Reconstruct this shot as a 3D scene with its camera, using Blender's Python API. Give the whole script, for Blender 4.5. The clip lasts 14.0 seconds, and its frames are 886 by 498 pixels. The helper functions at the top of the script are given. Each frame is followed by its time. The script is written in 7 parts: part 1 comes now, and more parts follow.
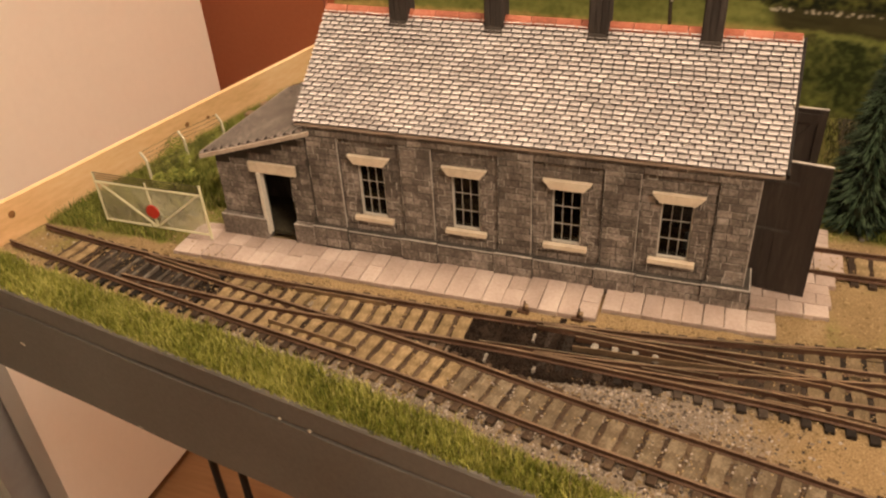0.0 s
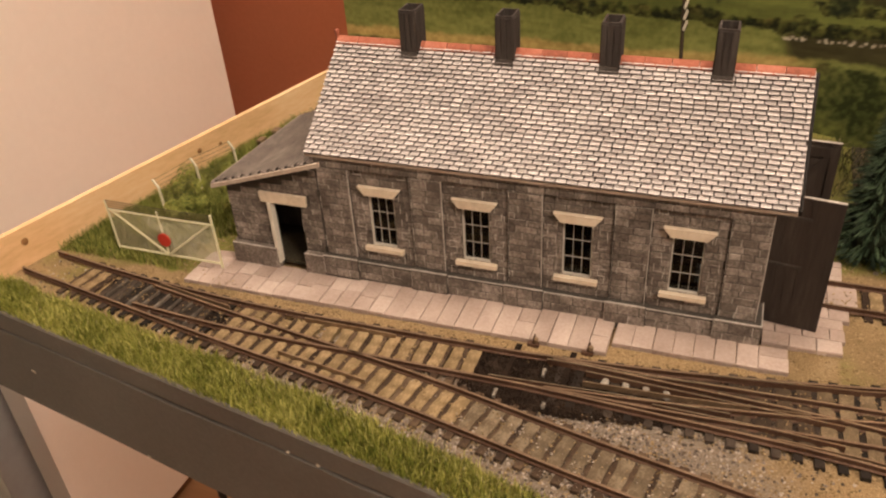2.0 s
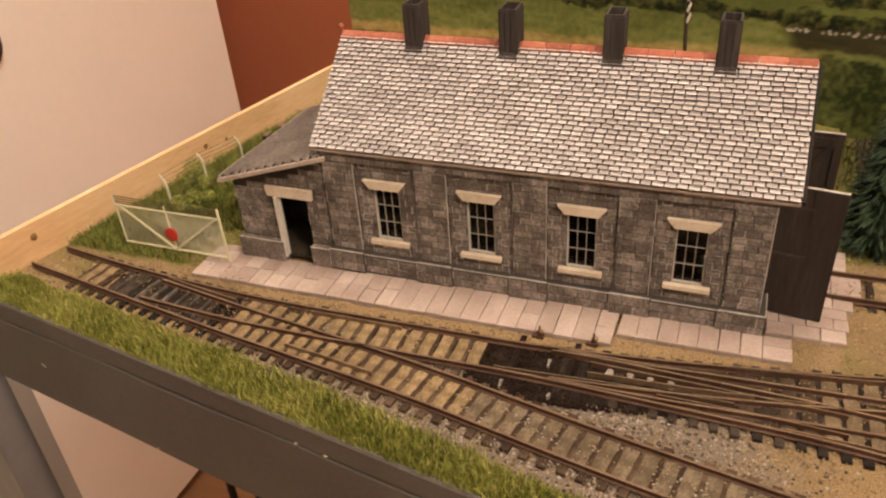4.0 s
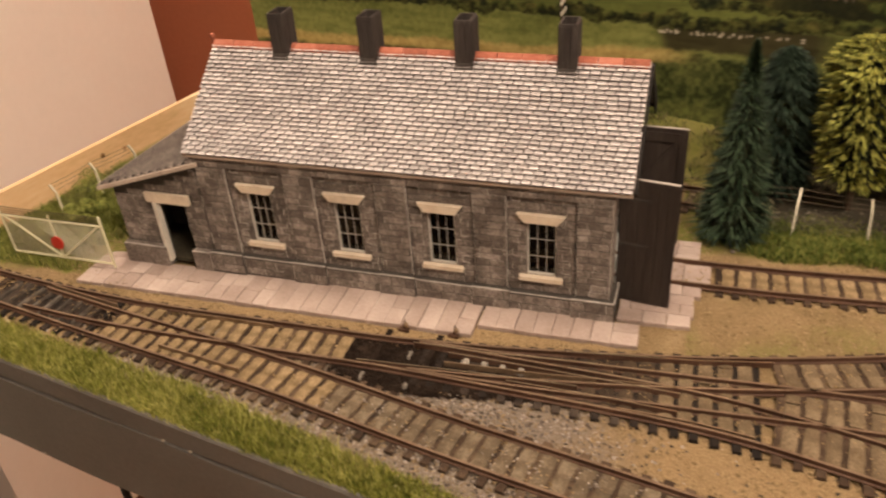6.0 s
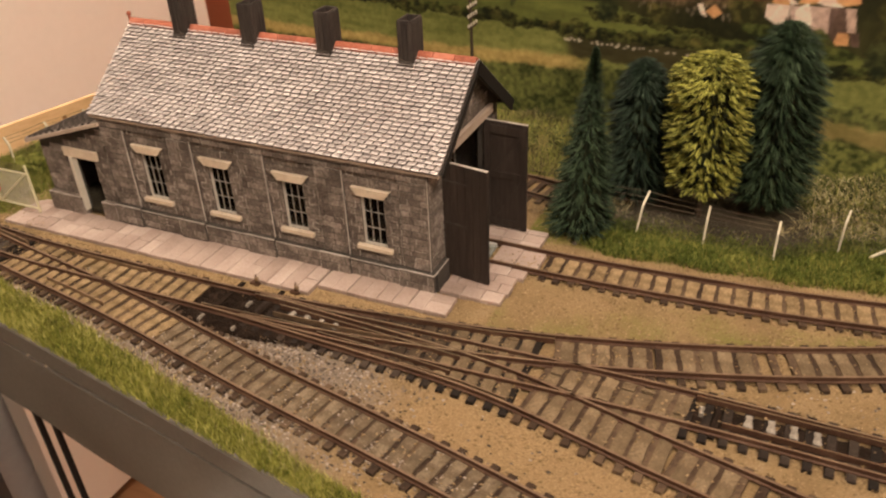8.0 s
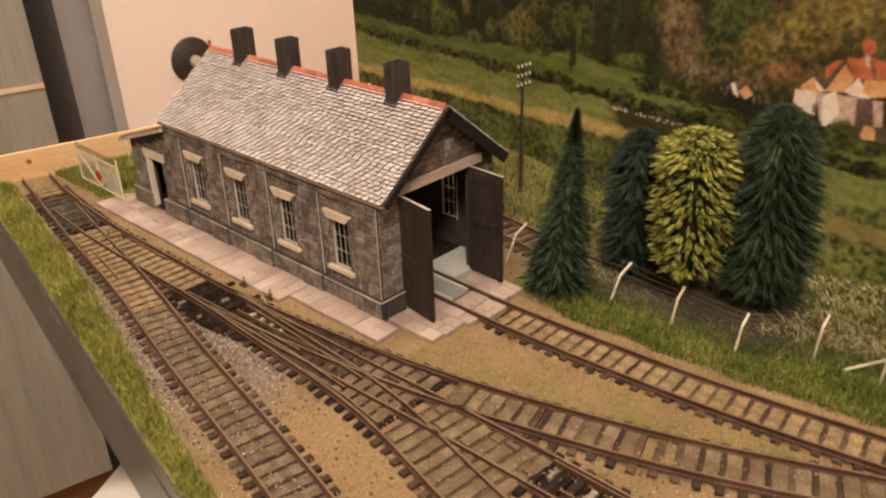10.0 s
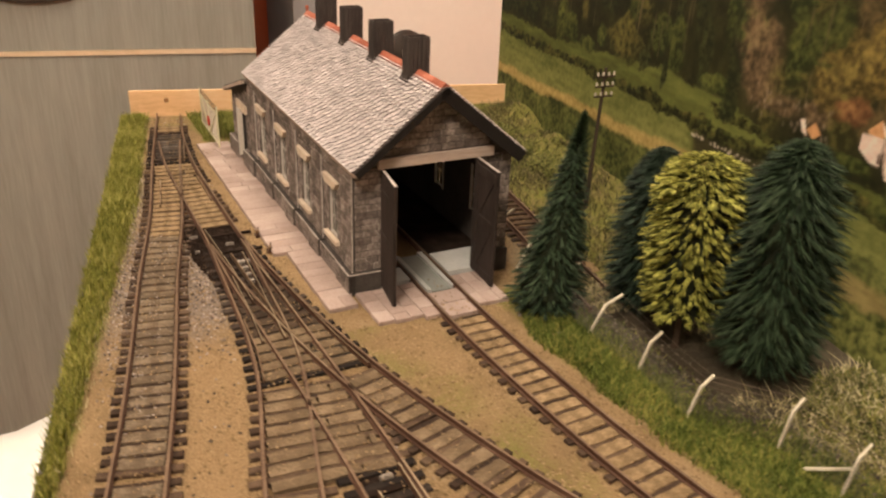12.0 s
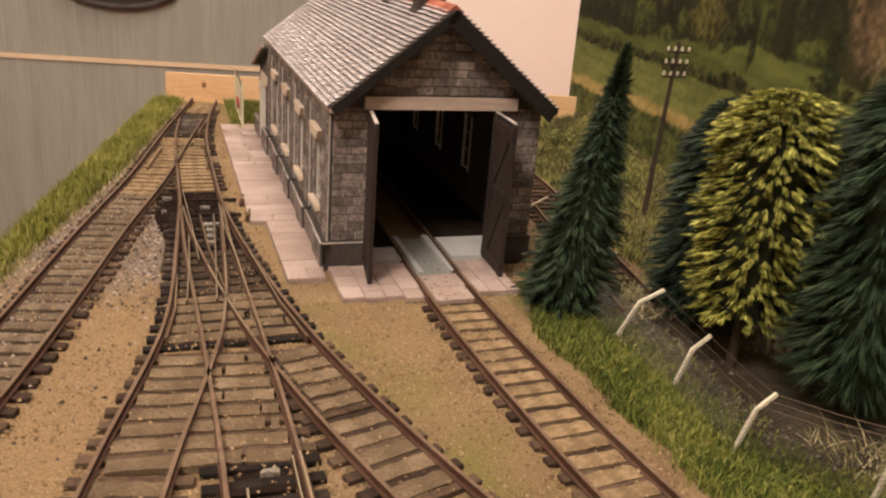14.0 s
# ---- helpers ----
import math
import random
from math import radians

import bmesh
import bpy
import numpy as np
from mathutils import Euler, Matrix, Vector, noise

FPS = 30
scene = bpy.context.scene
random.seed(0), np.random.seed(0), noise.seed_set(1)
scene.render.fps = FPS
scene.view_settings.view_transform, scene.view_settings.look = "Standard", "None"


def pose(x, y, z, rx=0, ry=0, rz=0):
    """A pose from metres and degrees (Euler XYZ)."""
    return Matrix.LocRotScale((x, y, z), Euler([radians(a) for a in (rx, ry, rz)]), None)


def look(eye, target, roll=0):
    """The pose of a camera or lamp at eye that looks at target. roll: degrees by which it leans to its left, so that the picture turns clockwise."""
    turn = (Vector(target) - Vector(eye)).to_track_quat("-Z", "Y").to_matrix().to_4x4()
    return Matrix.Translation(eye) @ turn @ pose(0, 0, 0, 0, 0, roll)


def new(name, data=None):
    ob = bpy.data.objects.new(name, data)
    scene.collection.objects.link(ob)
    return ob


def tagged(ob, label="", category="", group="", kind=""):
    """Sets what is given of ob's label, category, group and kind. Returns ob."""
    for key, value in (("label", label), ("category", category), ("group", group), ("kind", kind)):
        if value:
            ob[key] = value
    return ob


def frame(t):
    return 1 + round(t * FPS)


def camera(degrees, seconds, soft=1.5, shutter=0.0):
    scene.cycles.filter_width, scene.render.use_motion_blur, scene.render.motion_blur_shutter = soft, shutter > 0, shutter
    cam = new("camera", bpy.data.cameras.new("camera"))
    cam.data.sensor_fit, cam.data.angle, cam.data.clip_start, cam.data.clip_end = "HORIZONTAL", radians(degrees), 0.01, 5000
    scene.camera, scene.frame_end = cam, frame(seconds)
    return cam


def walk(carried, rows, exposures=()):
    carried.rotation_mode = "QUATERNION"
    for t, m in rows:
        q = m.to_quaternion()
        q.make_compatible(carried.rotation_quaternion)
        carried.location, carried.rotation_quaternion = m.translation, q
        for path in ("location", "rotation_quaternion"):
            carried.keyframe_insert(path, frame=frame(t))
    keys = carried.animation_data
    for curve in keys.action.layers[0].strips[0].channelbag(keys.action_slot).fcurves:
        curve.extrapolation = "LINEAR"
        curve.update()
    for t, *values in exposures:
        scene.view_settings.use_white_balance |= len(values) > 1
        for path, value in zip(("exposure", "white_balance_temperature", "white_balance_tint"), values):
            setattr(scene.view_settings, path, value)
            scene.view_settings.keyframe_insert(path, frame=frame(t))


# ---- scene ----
cam = camera(57.14, 14.0, 2.2, 0.5)
PATH = [
    (0, (-0.00933, -0.26146, 0.19704), (-0.33324, 0.50083, -0.36331), -4.200),
    (0.5, (-0.00659, -0.26286, 0.19108), (-0.33153, 0.50299, -0.36381), -4.300),
    (1, (-0.00671, -0.26061, 0.19242), (-0.33472, 0.50492, -0.36110), -4.400),
    (1.5, (-0.01036, -0.25772, 0.19828), (-0.34333, 0.50822, -0.35168), -4.300),
    (2, (-0.00991, -0.25709, 0.20238), (-0.34998, 0.50956, -0.34223), -4.400),
    (4.3, (-0.00830, -0.25943, 0.20261), (-0.35382, 0.50161, -0.34642), -5.000),
    (4.5, (-0.00697, -0.25945, 0.20254), (-0.35053, 0.50567, -0.34204), -4.800),
    (5, (-0.00362, -0.25876, 0.20625), (-0.34672, 0.50897, -0.33492), -5.000),
    (5.5, (0.01359, -0.25568, 0.20496), (-0.31540, 0.51729, -0.33752), -5.000),
    (6, (0.03376, -0.25653, 0.20436), (-0.27569, 0.52136, -0.34257), -5.100),
    (6.5, (0.05700, -0.25796, 0.20349), (-0.23596, 0.52243, -0.34893), -4.800),
    (7, (0.08130, -0.25487, 0.20671), (-0.20717, 0.52505, -0.34873), -4.500),
    (7.5, (0.11053, -0.25504, 0.20462), (-0.21689, 0.52077, -0.33475), -3.700),
    (7.7, (0.12067, -0.25568, 0.20605), (-0.23180, 0.50724, -0.33590), -3.500),
    (9.8, (0.24883, -0.20828, 0.18983), (-0.38398, 0.42653, -0.25354), -2.700),
    (10, (0.24775, -0.20133, 0.19332), (-0.39465, 0.42158, -0.25312), -2.400),
    (10.5, (0.24186, -0.17225, 0.17388), (-0.42297, 0.43259, -0.26450), -0.400),
    (11, (0.26024, -0.14818, 0.16554), (-0.43721, 0.41078, -0.28293), 1.900),
    (11.5, (0.27837, -0.12945, 0.17496), (-0.49114, 0.33056, -0.26804), 2.200),
    (12, (0.30550, -0.10255, 0.17058), (-0.51417, 0.28903, -0.24751), 2.000),
    (12.5, (0.31767, -0.07842, 0.15618), (-0.52577, 0.28355, -0.24079), 1.400),
    (13, (0.31280, -0.06254, 0.14011), (-0.55225, 0.26498, -0.23992), 2.000),
    (13.5, (0.28596, -0.05154, 0.12474), (-0.59569, 0.25351, -0.23532), 3.200),
    (14, (0.26962, -0.04363, 0.10797), (-0.62557, 0.24443, -0.23210), 4.300),
]
EXPOSURES = [(0, 0.0, 7250, 10), (0.5, 0.0, 6950, 10), (1.1, 0.0, 6550, 10), (1.5, 0.0, 6550, 10), (7.7, 0.0, 6500, 10), (12.5, 0.1, 6400, 10), (14, 0.1, 6050, 13)]
walk(cam, [(t, look(eye, target, roll)) for t, eye, target, roll in PATH], EXPOSURES)

# ---- world and light ----
world = bpy.data.worlds.new("room_air")
scene.world = world
world.use_nodes = True
world.node_tree.nodes["Background"].inputs[0].default_value = (1.0, 0.72, 0.5, 1)
world.node_tree.nodes["Background"].inputs[1].default_value = 0.05


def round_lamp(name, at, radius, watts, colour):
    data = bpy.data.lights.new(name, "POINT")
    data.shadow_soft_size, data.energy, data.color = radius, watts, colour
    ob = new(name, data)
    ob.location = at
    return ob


# Neither lamp is in view; the second is added to brighten the room door.
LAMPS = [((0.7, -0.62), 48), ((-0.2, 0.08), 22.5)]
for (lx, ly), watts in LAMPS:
    round_lamp("unseen_lamp_glow", (lx, ly, 1.08), 0.15, watts, (1.0, 0.822, 0.655))

# ---- materials ----


def material(name, colours, rough=0.8, metal=0.0, fine=900.0, coarse=60.0, mix=0.5, bump=0.15, dist=0.0003, island=0.0, per_object=0.0, stretch=(1, 1, 1), spec=0.3):
    """Noise at two sizes over two or three colours, a bump, and a random tone per island or object."""
    m = bpy.data.materials.new(name)
    m.use_nodes = True
    nt = m.node_tree
    bsdf = nt.nodes["Principled BSDF"]
    bsdf.inputs["Roughness"].default_value = rough
    bsdf.inputs["Metallic"].default_value = metal
    bsdf.inputs["Specular IOR Level"].default_value = spec
    co = nt.nodes.new("ShaderNodeTexCoord")
    mp = nt.nodes.new("ShaderNodeMapping")
    mp.inputs["Scale"].default_value = stretch
    nt.links.new(co.outputs["Object"], mp.inputs["Vector"])
    n1 = nt.nodes.new("ShaderNodeTexNoise")
    n1.inputs["Scale"].default_value = fine
    n1.inputs["Detail"].default_value = 6
    n1.inputs["Roughness"].default_value = 0.65
    n2 = nt.nodes.new("ShaderNodeTexNoise")
    n2.inputs["Scale"].default_value = coarse
    n2.inputs["Detail"].default_value = 4
    for n in (n1, n2):
        nt.links.new(mp.outputs[0], n.inputs["Vector"])
    m1 = nt.nodes.new("ShaderNodeMath")
    m1.operation = "MULTIPLY_ADD"
    nt.links.new(n1.outputs["Fac"], m1.inputs[0])
    m1.inputs[1].default_value = mix
    m2 = nt.nodes.new("ShaderNodeMath")
    m2.operation = "MULTIPLY"
    nt.links.new(n2.outputs["Fac"], m2.inputs[0])
    m2.inputs[1].default_value = 1 - mix
    nt.links.new(m2.outputs[0], m1.inputs[2])
    fac = m1.outputs[0]
    if island or per_object:
        if island:
            src = nt.nodes.new("ShaderNodeNewGeometry").outputs["Random Per Island"]
        else:
            src = nt.nodes.new("ShaderNodeObjectInfo").outputs["Random"]
        m3 = nt.nodes.new("ShaderNodeMath")
        m3.operation = "MULTIPLY_ADD"
        nt.links.new(src, m3.inputs[0])
        m3.inputs[1].default_value = island or per_object
        m4 = nt.nodes.new("ShaderNodeMath")
        m4.operation = "SUBTRACT"
        nt.links.new(fac, m4.inputs[0])
        m4.inputs[1].default_value = 0.5 * (island or per_object)
        nt.links.new(m4.outputs[0], m3.inputs[2])
        fac = m3.outputs[0]
    ramp = nt.nodes.new("ShaderNodeValToRGB")
    el = ramp.color_ramp.elements
    stops = [0.3, 0.7] if len(colours) == 2 else [0.28, 0.5, 0.72]
    el[0].position, el[1].position = stops[0], stops[-1]
    el[0].color, el[1].color = (*colours[0], 1), (*colours[-1], 1)
    if len(colours) == 3:
        mid = el.new(0.5)
        mid.color = (*colours[1], 1)
    nt.links.new(fac, ramp.inputs[0])
    nt.links.new(ramp.outputs[0], bsdf.inputs["Base Color"])
    if bump:
        b = nt.nodes.new("ShaderNodeBump")
        b.inputs["Strength"].default_value = bump
        b.inputs["Distance"].default_value = dist
        nt.links.new(n1.outputs["Fac"], b.inputs["Height"])
        nt.links.new(b.outputs[0], bsdf.inputs["Normal"])
    return m


STONE_TONES = [(0.036, 0.029, 0.025), (0.165, 0.138, 0.12), (0.46, 0.4, 0.36)]
M_STONE = material("weathered_grey_stone", STONE_TONES, 0.9, fine=800, coarse=110, mix=0.55, island=0.13, bump=0.9)
M_STONE_PIECE = material("weathered_grey_stone_block", STONE_TONES, 0.9, fine=800, coarse=110, mix=0.55, per_object=0.13, bump=0.9)
M_MORTAR = material("dark_mortar", [(0.035, 0.03, 0.026), (0.085, 0.075, 0.066)], 0.95, fine=700, coarse=80)
M_PALE_EDGE = material("pale_worn_edge", [(0.22, 0.195, 0.172), (0.44, 0.4, 0.365), (0.7, 0.66, 0.6)], 0.9, fine=900, coarse=220)
SLATE_TONES = [(0.25, 0.222, 0.217), (0.47, 0.428, 0.422), (0.73, 0.678, 0.674)]
# Dark slate edges carry the painted shadow lines between courses.
M_SLATE_EDGE = material("slate_edge_shade", [(0.062, 0.05, 0.044), (0.125, 0.103, 0.093)], 0.9, fine=900, coarse=120)
M_SLATE = material("pale_grey_slate", SLATE_TONES, 0.52, fine=1300, coarse=90, mix=0.75, island=0.2, bump=0.2, spec=1.0)
M_SLATE_PIECE = material("pale_grey_slate_piece", SLATE_TONES, 0.52, fine=1300, coarse=90, mix=0.75, per_object=0.2, bump=0.2, spec=1.0)
M_DECK = material("dark_roof_deck", [(0.07, 0.06, 0.054), (0.12, 0.105, 0.096)], 0.95)
M_RIDGE = material("terracotta_ridge", [(0.2, 0.062, 0.036), (0.36, 0.115, 0.07), (0.47, 0.19, 0.13)], 0.75, fine=900, coarse=150, per_object=0.25)
M_CREAM = material("cream_sandstone", [(0.5, 0.41, 0.31), (0.66, 0.56, 0.44), (0.75, 0.67, 0.55)], 0.8, fine=700, coarse=120)
M_BARS = material("grey_white_bars", [(0.42, 0.39, 0.345), (0.6, 0.565, 0.51)], 0.6, fine=800, coarse=200)
M_FRAME = material("off_white_paint", [(0.55, 0.51, 0.44), (0.72, 0.68, 0.6)], 0.6, fine=800, coarse=200)
M_DARKWOOD = material("dark_brown_boards", [(0.019, 0.014, 0.0115), (0.038, 0.028, 0.0235), (0.066, 0.051, 0.043)], 0.75, fine=700, coarse=150, stretch=(1, 1, 0.12), bump=0.25)
M_TAR = material("black_brown_barge_paint", [(0.009, 0.007, 0.006), (0.018, 0.0145, 0.0125)], 0.8, fine=700, coarse=150)
M_VENT = material("black_brown_vent_boards", [(0.022, 0.018, 0.016), (0.048, 0.04, 0.036), (0.09, 0.076, 0.068)], 0.8, fine=800, coarse=150, stretch=(1, 1, 0.15))
M_BEAM = material("grey_timber_beam", [(0.3, 0.235, 0.19), (0.45, 0.37, 0.31), (0.55, 0.47, 0.4)], 0.8, fine=700, coarse=120, stretch=(1, 0.15, 1))
M_PAVING = material("pinkish_paving", [(0.28, 0.212, 0.183), (0.39, 0.307, 0.27), (0.5, 0.412, 0.37)], 0.85, fine=800, coarse=70, per_object=0.25, bump=0.25)
M_FLOORSLAB = material("pale_concrete", [(0.4, 0.42, 0.41), (0.55, 0.56, 0.54)], 0.8, fine=600, coarse=70)
M_PIT = material("grey_green_pit", [(0.2, 0.22, 0.2), (0.32, 0.34, 0.32)], 0.8, fine=600, coarse=70)
M_SAND = material("sandy_ballast", [(0.12, 0.08221, 0.04002), (0.25, 0.172, 0.08526), (0.43, 0.3166, 0.1783)], 0.95, fine=1900, coarse=55, mix=0.66, bump=1.0, dist=0.0007)


def add_zone(m, zone, colours):
    """Blends another ground cover in where the mesh's own zone value is high, broken up by noise."""
    nt = m.node_tree
    bsdf = nt.nodes["Principled BSDF"]
    old = bsdf.inputs["Base Color"].links[0].from_socket
    n1, n2 = [n for n in nt.nodes if n.bl_idname == "ShaderNodeTexNoise"][:2]
    at = nt.nodes.new("ShaderNodeAttribute")
    at.attribute_name = zone
    ramp = nt.nodes.new("ShaderNodeValToRGB")
    el = ramp.color_ramp.elements
    el[0].position, el[1].position = 0.3, 0.7
    el[0].color, el[1].color = (*colours[0], 1), (*colours[-1], 1)
    mid = el.new(0.5)
    mid.color = (*colours[1], 1)
    nt.links.new(n1.outputs["Fac"], ramp.inputs[0])
    add = nt.nodes.new("ShaderNodeMath")
    add.operation = "ADD"
    nt.links.new(n1.outputs["Fac"], add.inputs[0])
    nt.links.new(n2.outputs["Fac"], add.inputs[1])
    edge_ = nt.nodes.new("ShaderNodeMath")
    edge_.operation = "MULTIPLY_ADD"
    nt.links.new(add.outputs[0], edge_.inputs[0])
    edge_.inputs[1].default_value = 1.6
    edge_.inputs[2].default_value = -2.1
    fac = nt.nodes.new("ShaderNodeMath")
    fac.operation = "MULTIPLY_ADD"
    fac.use_clamp = True
    nt.links.new(at.outputs["Fac"], fac.inputs[0])
    fac.inputs[1].default_value = 2.0
    nt.links.new(edge_.outputs[0], fac.inputs[2])
    mix = nt.nodes.new("ShaderNodeMix")
    mix.data_type = "RGBA"
    nt.links.new(fac.outputs[0], mix.inputs[0])
    nt.links.new(old, mix.inputs[6])
    nt.links.new(ramp.outputs[0], mix.inputs[7])
    nt.links.new(mix.outputs[2], bsdf.inputs["Base Color"])


add_zone(M_SAND, "ochre", [(0.165, 0.109, 0.053), (0.285, 0.194, 0.098), (0.42, 0.304, 0.172)])
add_zone(M_SAND, "gravel", [(0.085, 0.066, 0.051), (0.18, 0.143, 0.112), (0.35, 0.298, 0.245)])
add_zone(M_SAND, "moss", [(0.06, 0.07, 0.01044), (0.14, 0.145, 0.0261), (0.26, 0.24, 0.06525)])
M_SANDGRAIN = material("sand_grains", [(0.15, 0.1021, 0.04872), (0.25, 0.1701, 0.08439), (0.37, 0.2693, 0.1522)], 0.95, island=0.7)
M_GRAVEL = material("grey_gravel", [(0.055, 0.042, 0.034), (0.165, 0.132, 0.108), (0.39, 0.335, 0.29)], 0.9, island=0.7)
M_LITTER = material("grey_brown_litter", [(0.04, 0.033, 0.023), (0.095, 0.08, 0.058), (0.19, 0.165, 0.125)], 0.95, island=0.6)
M_INFILL = material("sandy_track_fill", [(0.1, 0.07, 0.035), (0.215, 0.152, 0.08), (0.39, 0.285, 0.165)], 0.95, fine=1100, coarse=240, per_object=0.1, bump=0.8, dist=0.0004)
M_INFILL_GREY = material("grey_brown_track_fill", [(0.07, 0.049, 0.028), (0.145, 0.105, 0.062), (0.28, 0.21, 0.132)], 0.95, fine=1100, coarse=90, per_object=0.1, bump=0.8, dist=0.0004)
M_INFILL_DARK = material("oily_track_fill", [(0.018, 0.01134, 0.00696), (0.045, 0.02929, 0.0174), (0.1, 0.06898, 0.04176)], 0.9, fine=1100, coarse=90, per_object=0.25, bump=0.8, dist=0.0004)
M_INFILL_OLIVE = material("olive_brown_track_fill", [(0.05, 0.037, 0.024), (0.125, 0.094, 0.06), (0.27, 0.215, 0.15)], 0.95, fine=1000, coarse=160, per_object=0.1, bump=0.9, dist=0.0004)
M_PALEFILL = material("pale_grey_fill", [(0.045, 0.036, 0.029), (0.1, 0.083, 0.068), (0.21, 0.185, 0.158)], 0.9, fine=1000, coarse=150, per_object=0.2, bump=0.6, dist=0.0003)
# Also paints the shaded floor inside the shed.
M_BLACK = material("black_oily_bed_and_shade", [(0.007, 0.0042, 0.003), (0.018, 0.0115, 0.0082), (0.046, 0.031, 0.023)], 0.85, fine=1100, coarse=120, bump=0.9, dist=0.0006, spec=0.08)
M_SLEEPER = material("brown_sleeper", [(0.022, 0.0125, 0.0078), (0.054, 0.033, 0.02), (0.115, 0.077, 0.048)], 0.9, fine=900, coarse=140, per_object=0.35, bump=0.3)
M_SLEEPER_DARK = material("dark_sleeper", [(0.008, 0.0052, 0.0037), (0.019, 0.0125, 0.009), (0.055, 0.04, 0.03)], 0.9, fine=700, coarse=110, per_object=0.35)
M_RAIL = material("rusty_rail", [(0.045, 0.021, 0.0125), (0.09, 0.047, 0.029), (0.155, 0.094, 0.062)], 0.6, metal=0.15, fine=900, coarse=70)
M_RAIL_TOP = material("dull_tan_rail_head", [(0.1, 0.063, 0.04), (0.17, 0.113, 0.073), (0.27, 0.19, 0.125)], 0.5, metal=0.3, fine=900, coarse=70)
M_PACKING = material("pale_grey_packing", [(0.15, 0.13, 0.108), (0.27, 0.243, 0.207), (0.42, 0.385, 0.34)], 0.9, fine=1000, coarse=180, per_object=0.15, bump=0.5)
M_BRIGHT = material("bright_rail", [(0.46, 0.39, 0.27), (0.7, 0.62, 0.46)], 0.3, metal=0.95, fine=600, coarse=100)
M_BLADE = material("worn_brown_blade", [(0.13, 0.085, 0.052), (0.23, 0.16, 0.1), (0.36, 0.27, 0.18)], 0.4, metal=0.5, fine=600, coarse=100)
M_GRASS = material("yellow_green_static_grass", [(0.11, 0.13, 0.01566), (0.245, 0.255, 0.04176), (0.46, 0.435, 0.1305)], 0.75, fine=300, coarse=35, island=0.55, mix=0.3, bump=0)
M_GRASS_DEEP = material("deep_green_grass", [(0.05, 0.078, 0.00957), (0.13, 0.165, 0.02436), (0.3, 0.3, 0.07395)], 0.75, fine=300, coarse=40, island=0.55, mix=0.3, bump=0)
M_SOFTGREEN = material("soft_green_foliage", [(0.08, 0.1, 0.01566), (0.19, 0.21, 0.03915), (0.34, 0.34, 0.0957)], 0.85, fine=300, coarse=50, island=0.5, bump=0)
M_SCRUB = material("dry_scrub", [(0.117, 0.111, 0.046), (0.312, 0.273, 0.13), (0.585, 0.52, 0.312)], 0.85, fine=300, coarse=50, island=0.7, bump=0)
M_OLIVE = material("olive_bush", [(0.05, 0.06, 0.014), (0.13, 0.14, 0.035), (0.26, 0.25, 0.075)], 0.85, fine=300, coarse=60, island=0.6, bump=0)
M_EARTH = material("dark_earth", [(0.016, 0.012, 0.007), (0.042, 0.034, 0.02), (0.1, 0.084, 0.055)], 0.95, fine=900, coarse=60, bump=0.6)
M_ROUGHGRASS = material("dry_olive_undergrowth", [(0.02, 0.025, 0.007), (0.062, 0.066, 0.019), (0.23, 0.185, 0.09)], 0.85, fine=300, coarse=45, island=0.6, bump=0)
M_CONIFER = material("dark_green_needles", [(0.003, 0.0085, 0.003), (0.016, 0.037, 0.015), (0.078, 0.12, 0.062)], 0.6, fine=400, coarse=60, island=0.55, bump=0)
M_CONIFER_BLUE = material("blue_green_needles", [(0.0025, 0.007, 0.0036), (0.011, 0.026, 0.0145), (0.05, 0.08, 0.05)], 0.6, fine=400, coarse=60, island=0.55, bump=0)
# Core colour stands in for shade deep in the crowns.
M_CORE = material("crown_core_shade", [(0.006, 0.01, 0.004), (0.02, 0.026, 0.01)], 0.9, bump=0)
M_YELLOWTREE = material("yellow_green_foliage", [(0.032, 0.038, 0.006), (0.19, 0.2, 0.028), (0.6, 0.6, 0.15)], 0.65, fine=400, coarse=70, island=0.5, bump=0)
M_BARK = material("dark_bark", [(0.03, 0.02, 0.012), (0.07, 0.05, 0.032)], 0.9)
M_CONCRETE = material("cream_concrete_post", [(0.5, 0.47, 0.35), (0.68, 0.64, 0.5), (0.78, 0.74, 0.6)], 0.8, fine=700, coarse=120)
M_WIRE = material("brown_wire", [(0.06, 0.042, 0.028), (0.13, 0.098, 0.066)], 0.5, metal=0.5, bump=0)
M_MESH = material("grey_fence_wire", [(0.05, 0.045, 0.036), (0.12, 0.11, 0.09)], 0.5, metal=0.4, bump=0)
M_GATE = material("cream_gate_paint", [(0.58, 0.56, 0.36), (0.76, 0.73, 0.52)], 0.6, fine=700, coarse=120)
M_RED = material("red_disc_paint", [(0.4, 0.03, 0.018), (0.6, 0.055, 0.035)], 0.55)
M_POLE = material("dark_pole", [(0.03, 0.022, 0.015), (0.075, 0.055, 0.035)], 0.85, stretch=(1, 1, 0.15))
M_INSUL = material("pale_insulators", [(0.42, 0.38, 0.3), (0.62, 0.57, 0.48)], 0.4)
M_PINE = material("pale_pine", [(0.6, 0.375, 0.185), (0.76, 0.51, 0.28), (0.84, 0.63, 0.4)], 0.6, fine=160, coarse=22, stretch=(3, 0.25, 3), bump=0.05)
M_KNOT = material("pine_knot", [(0.2, 0.1, 0.035), (0.33, 0.17, 0.07)], 0.6)
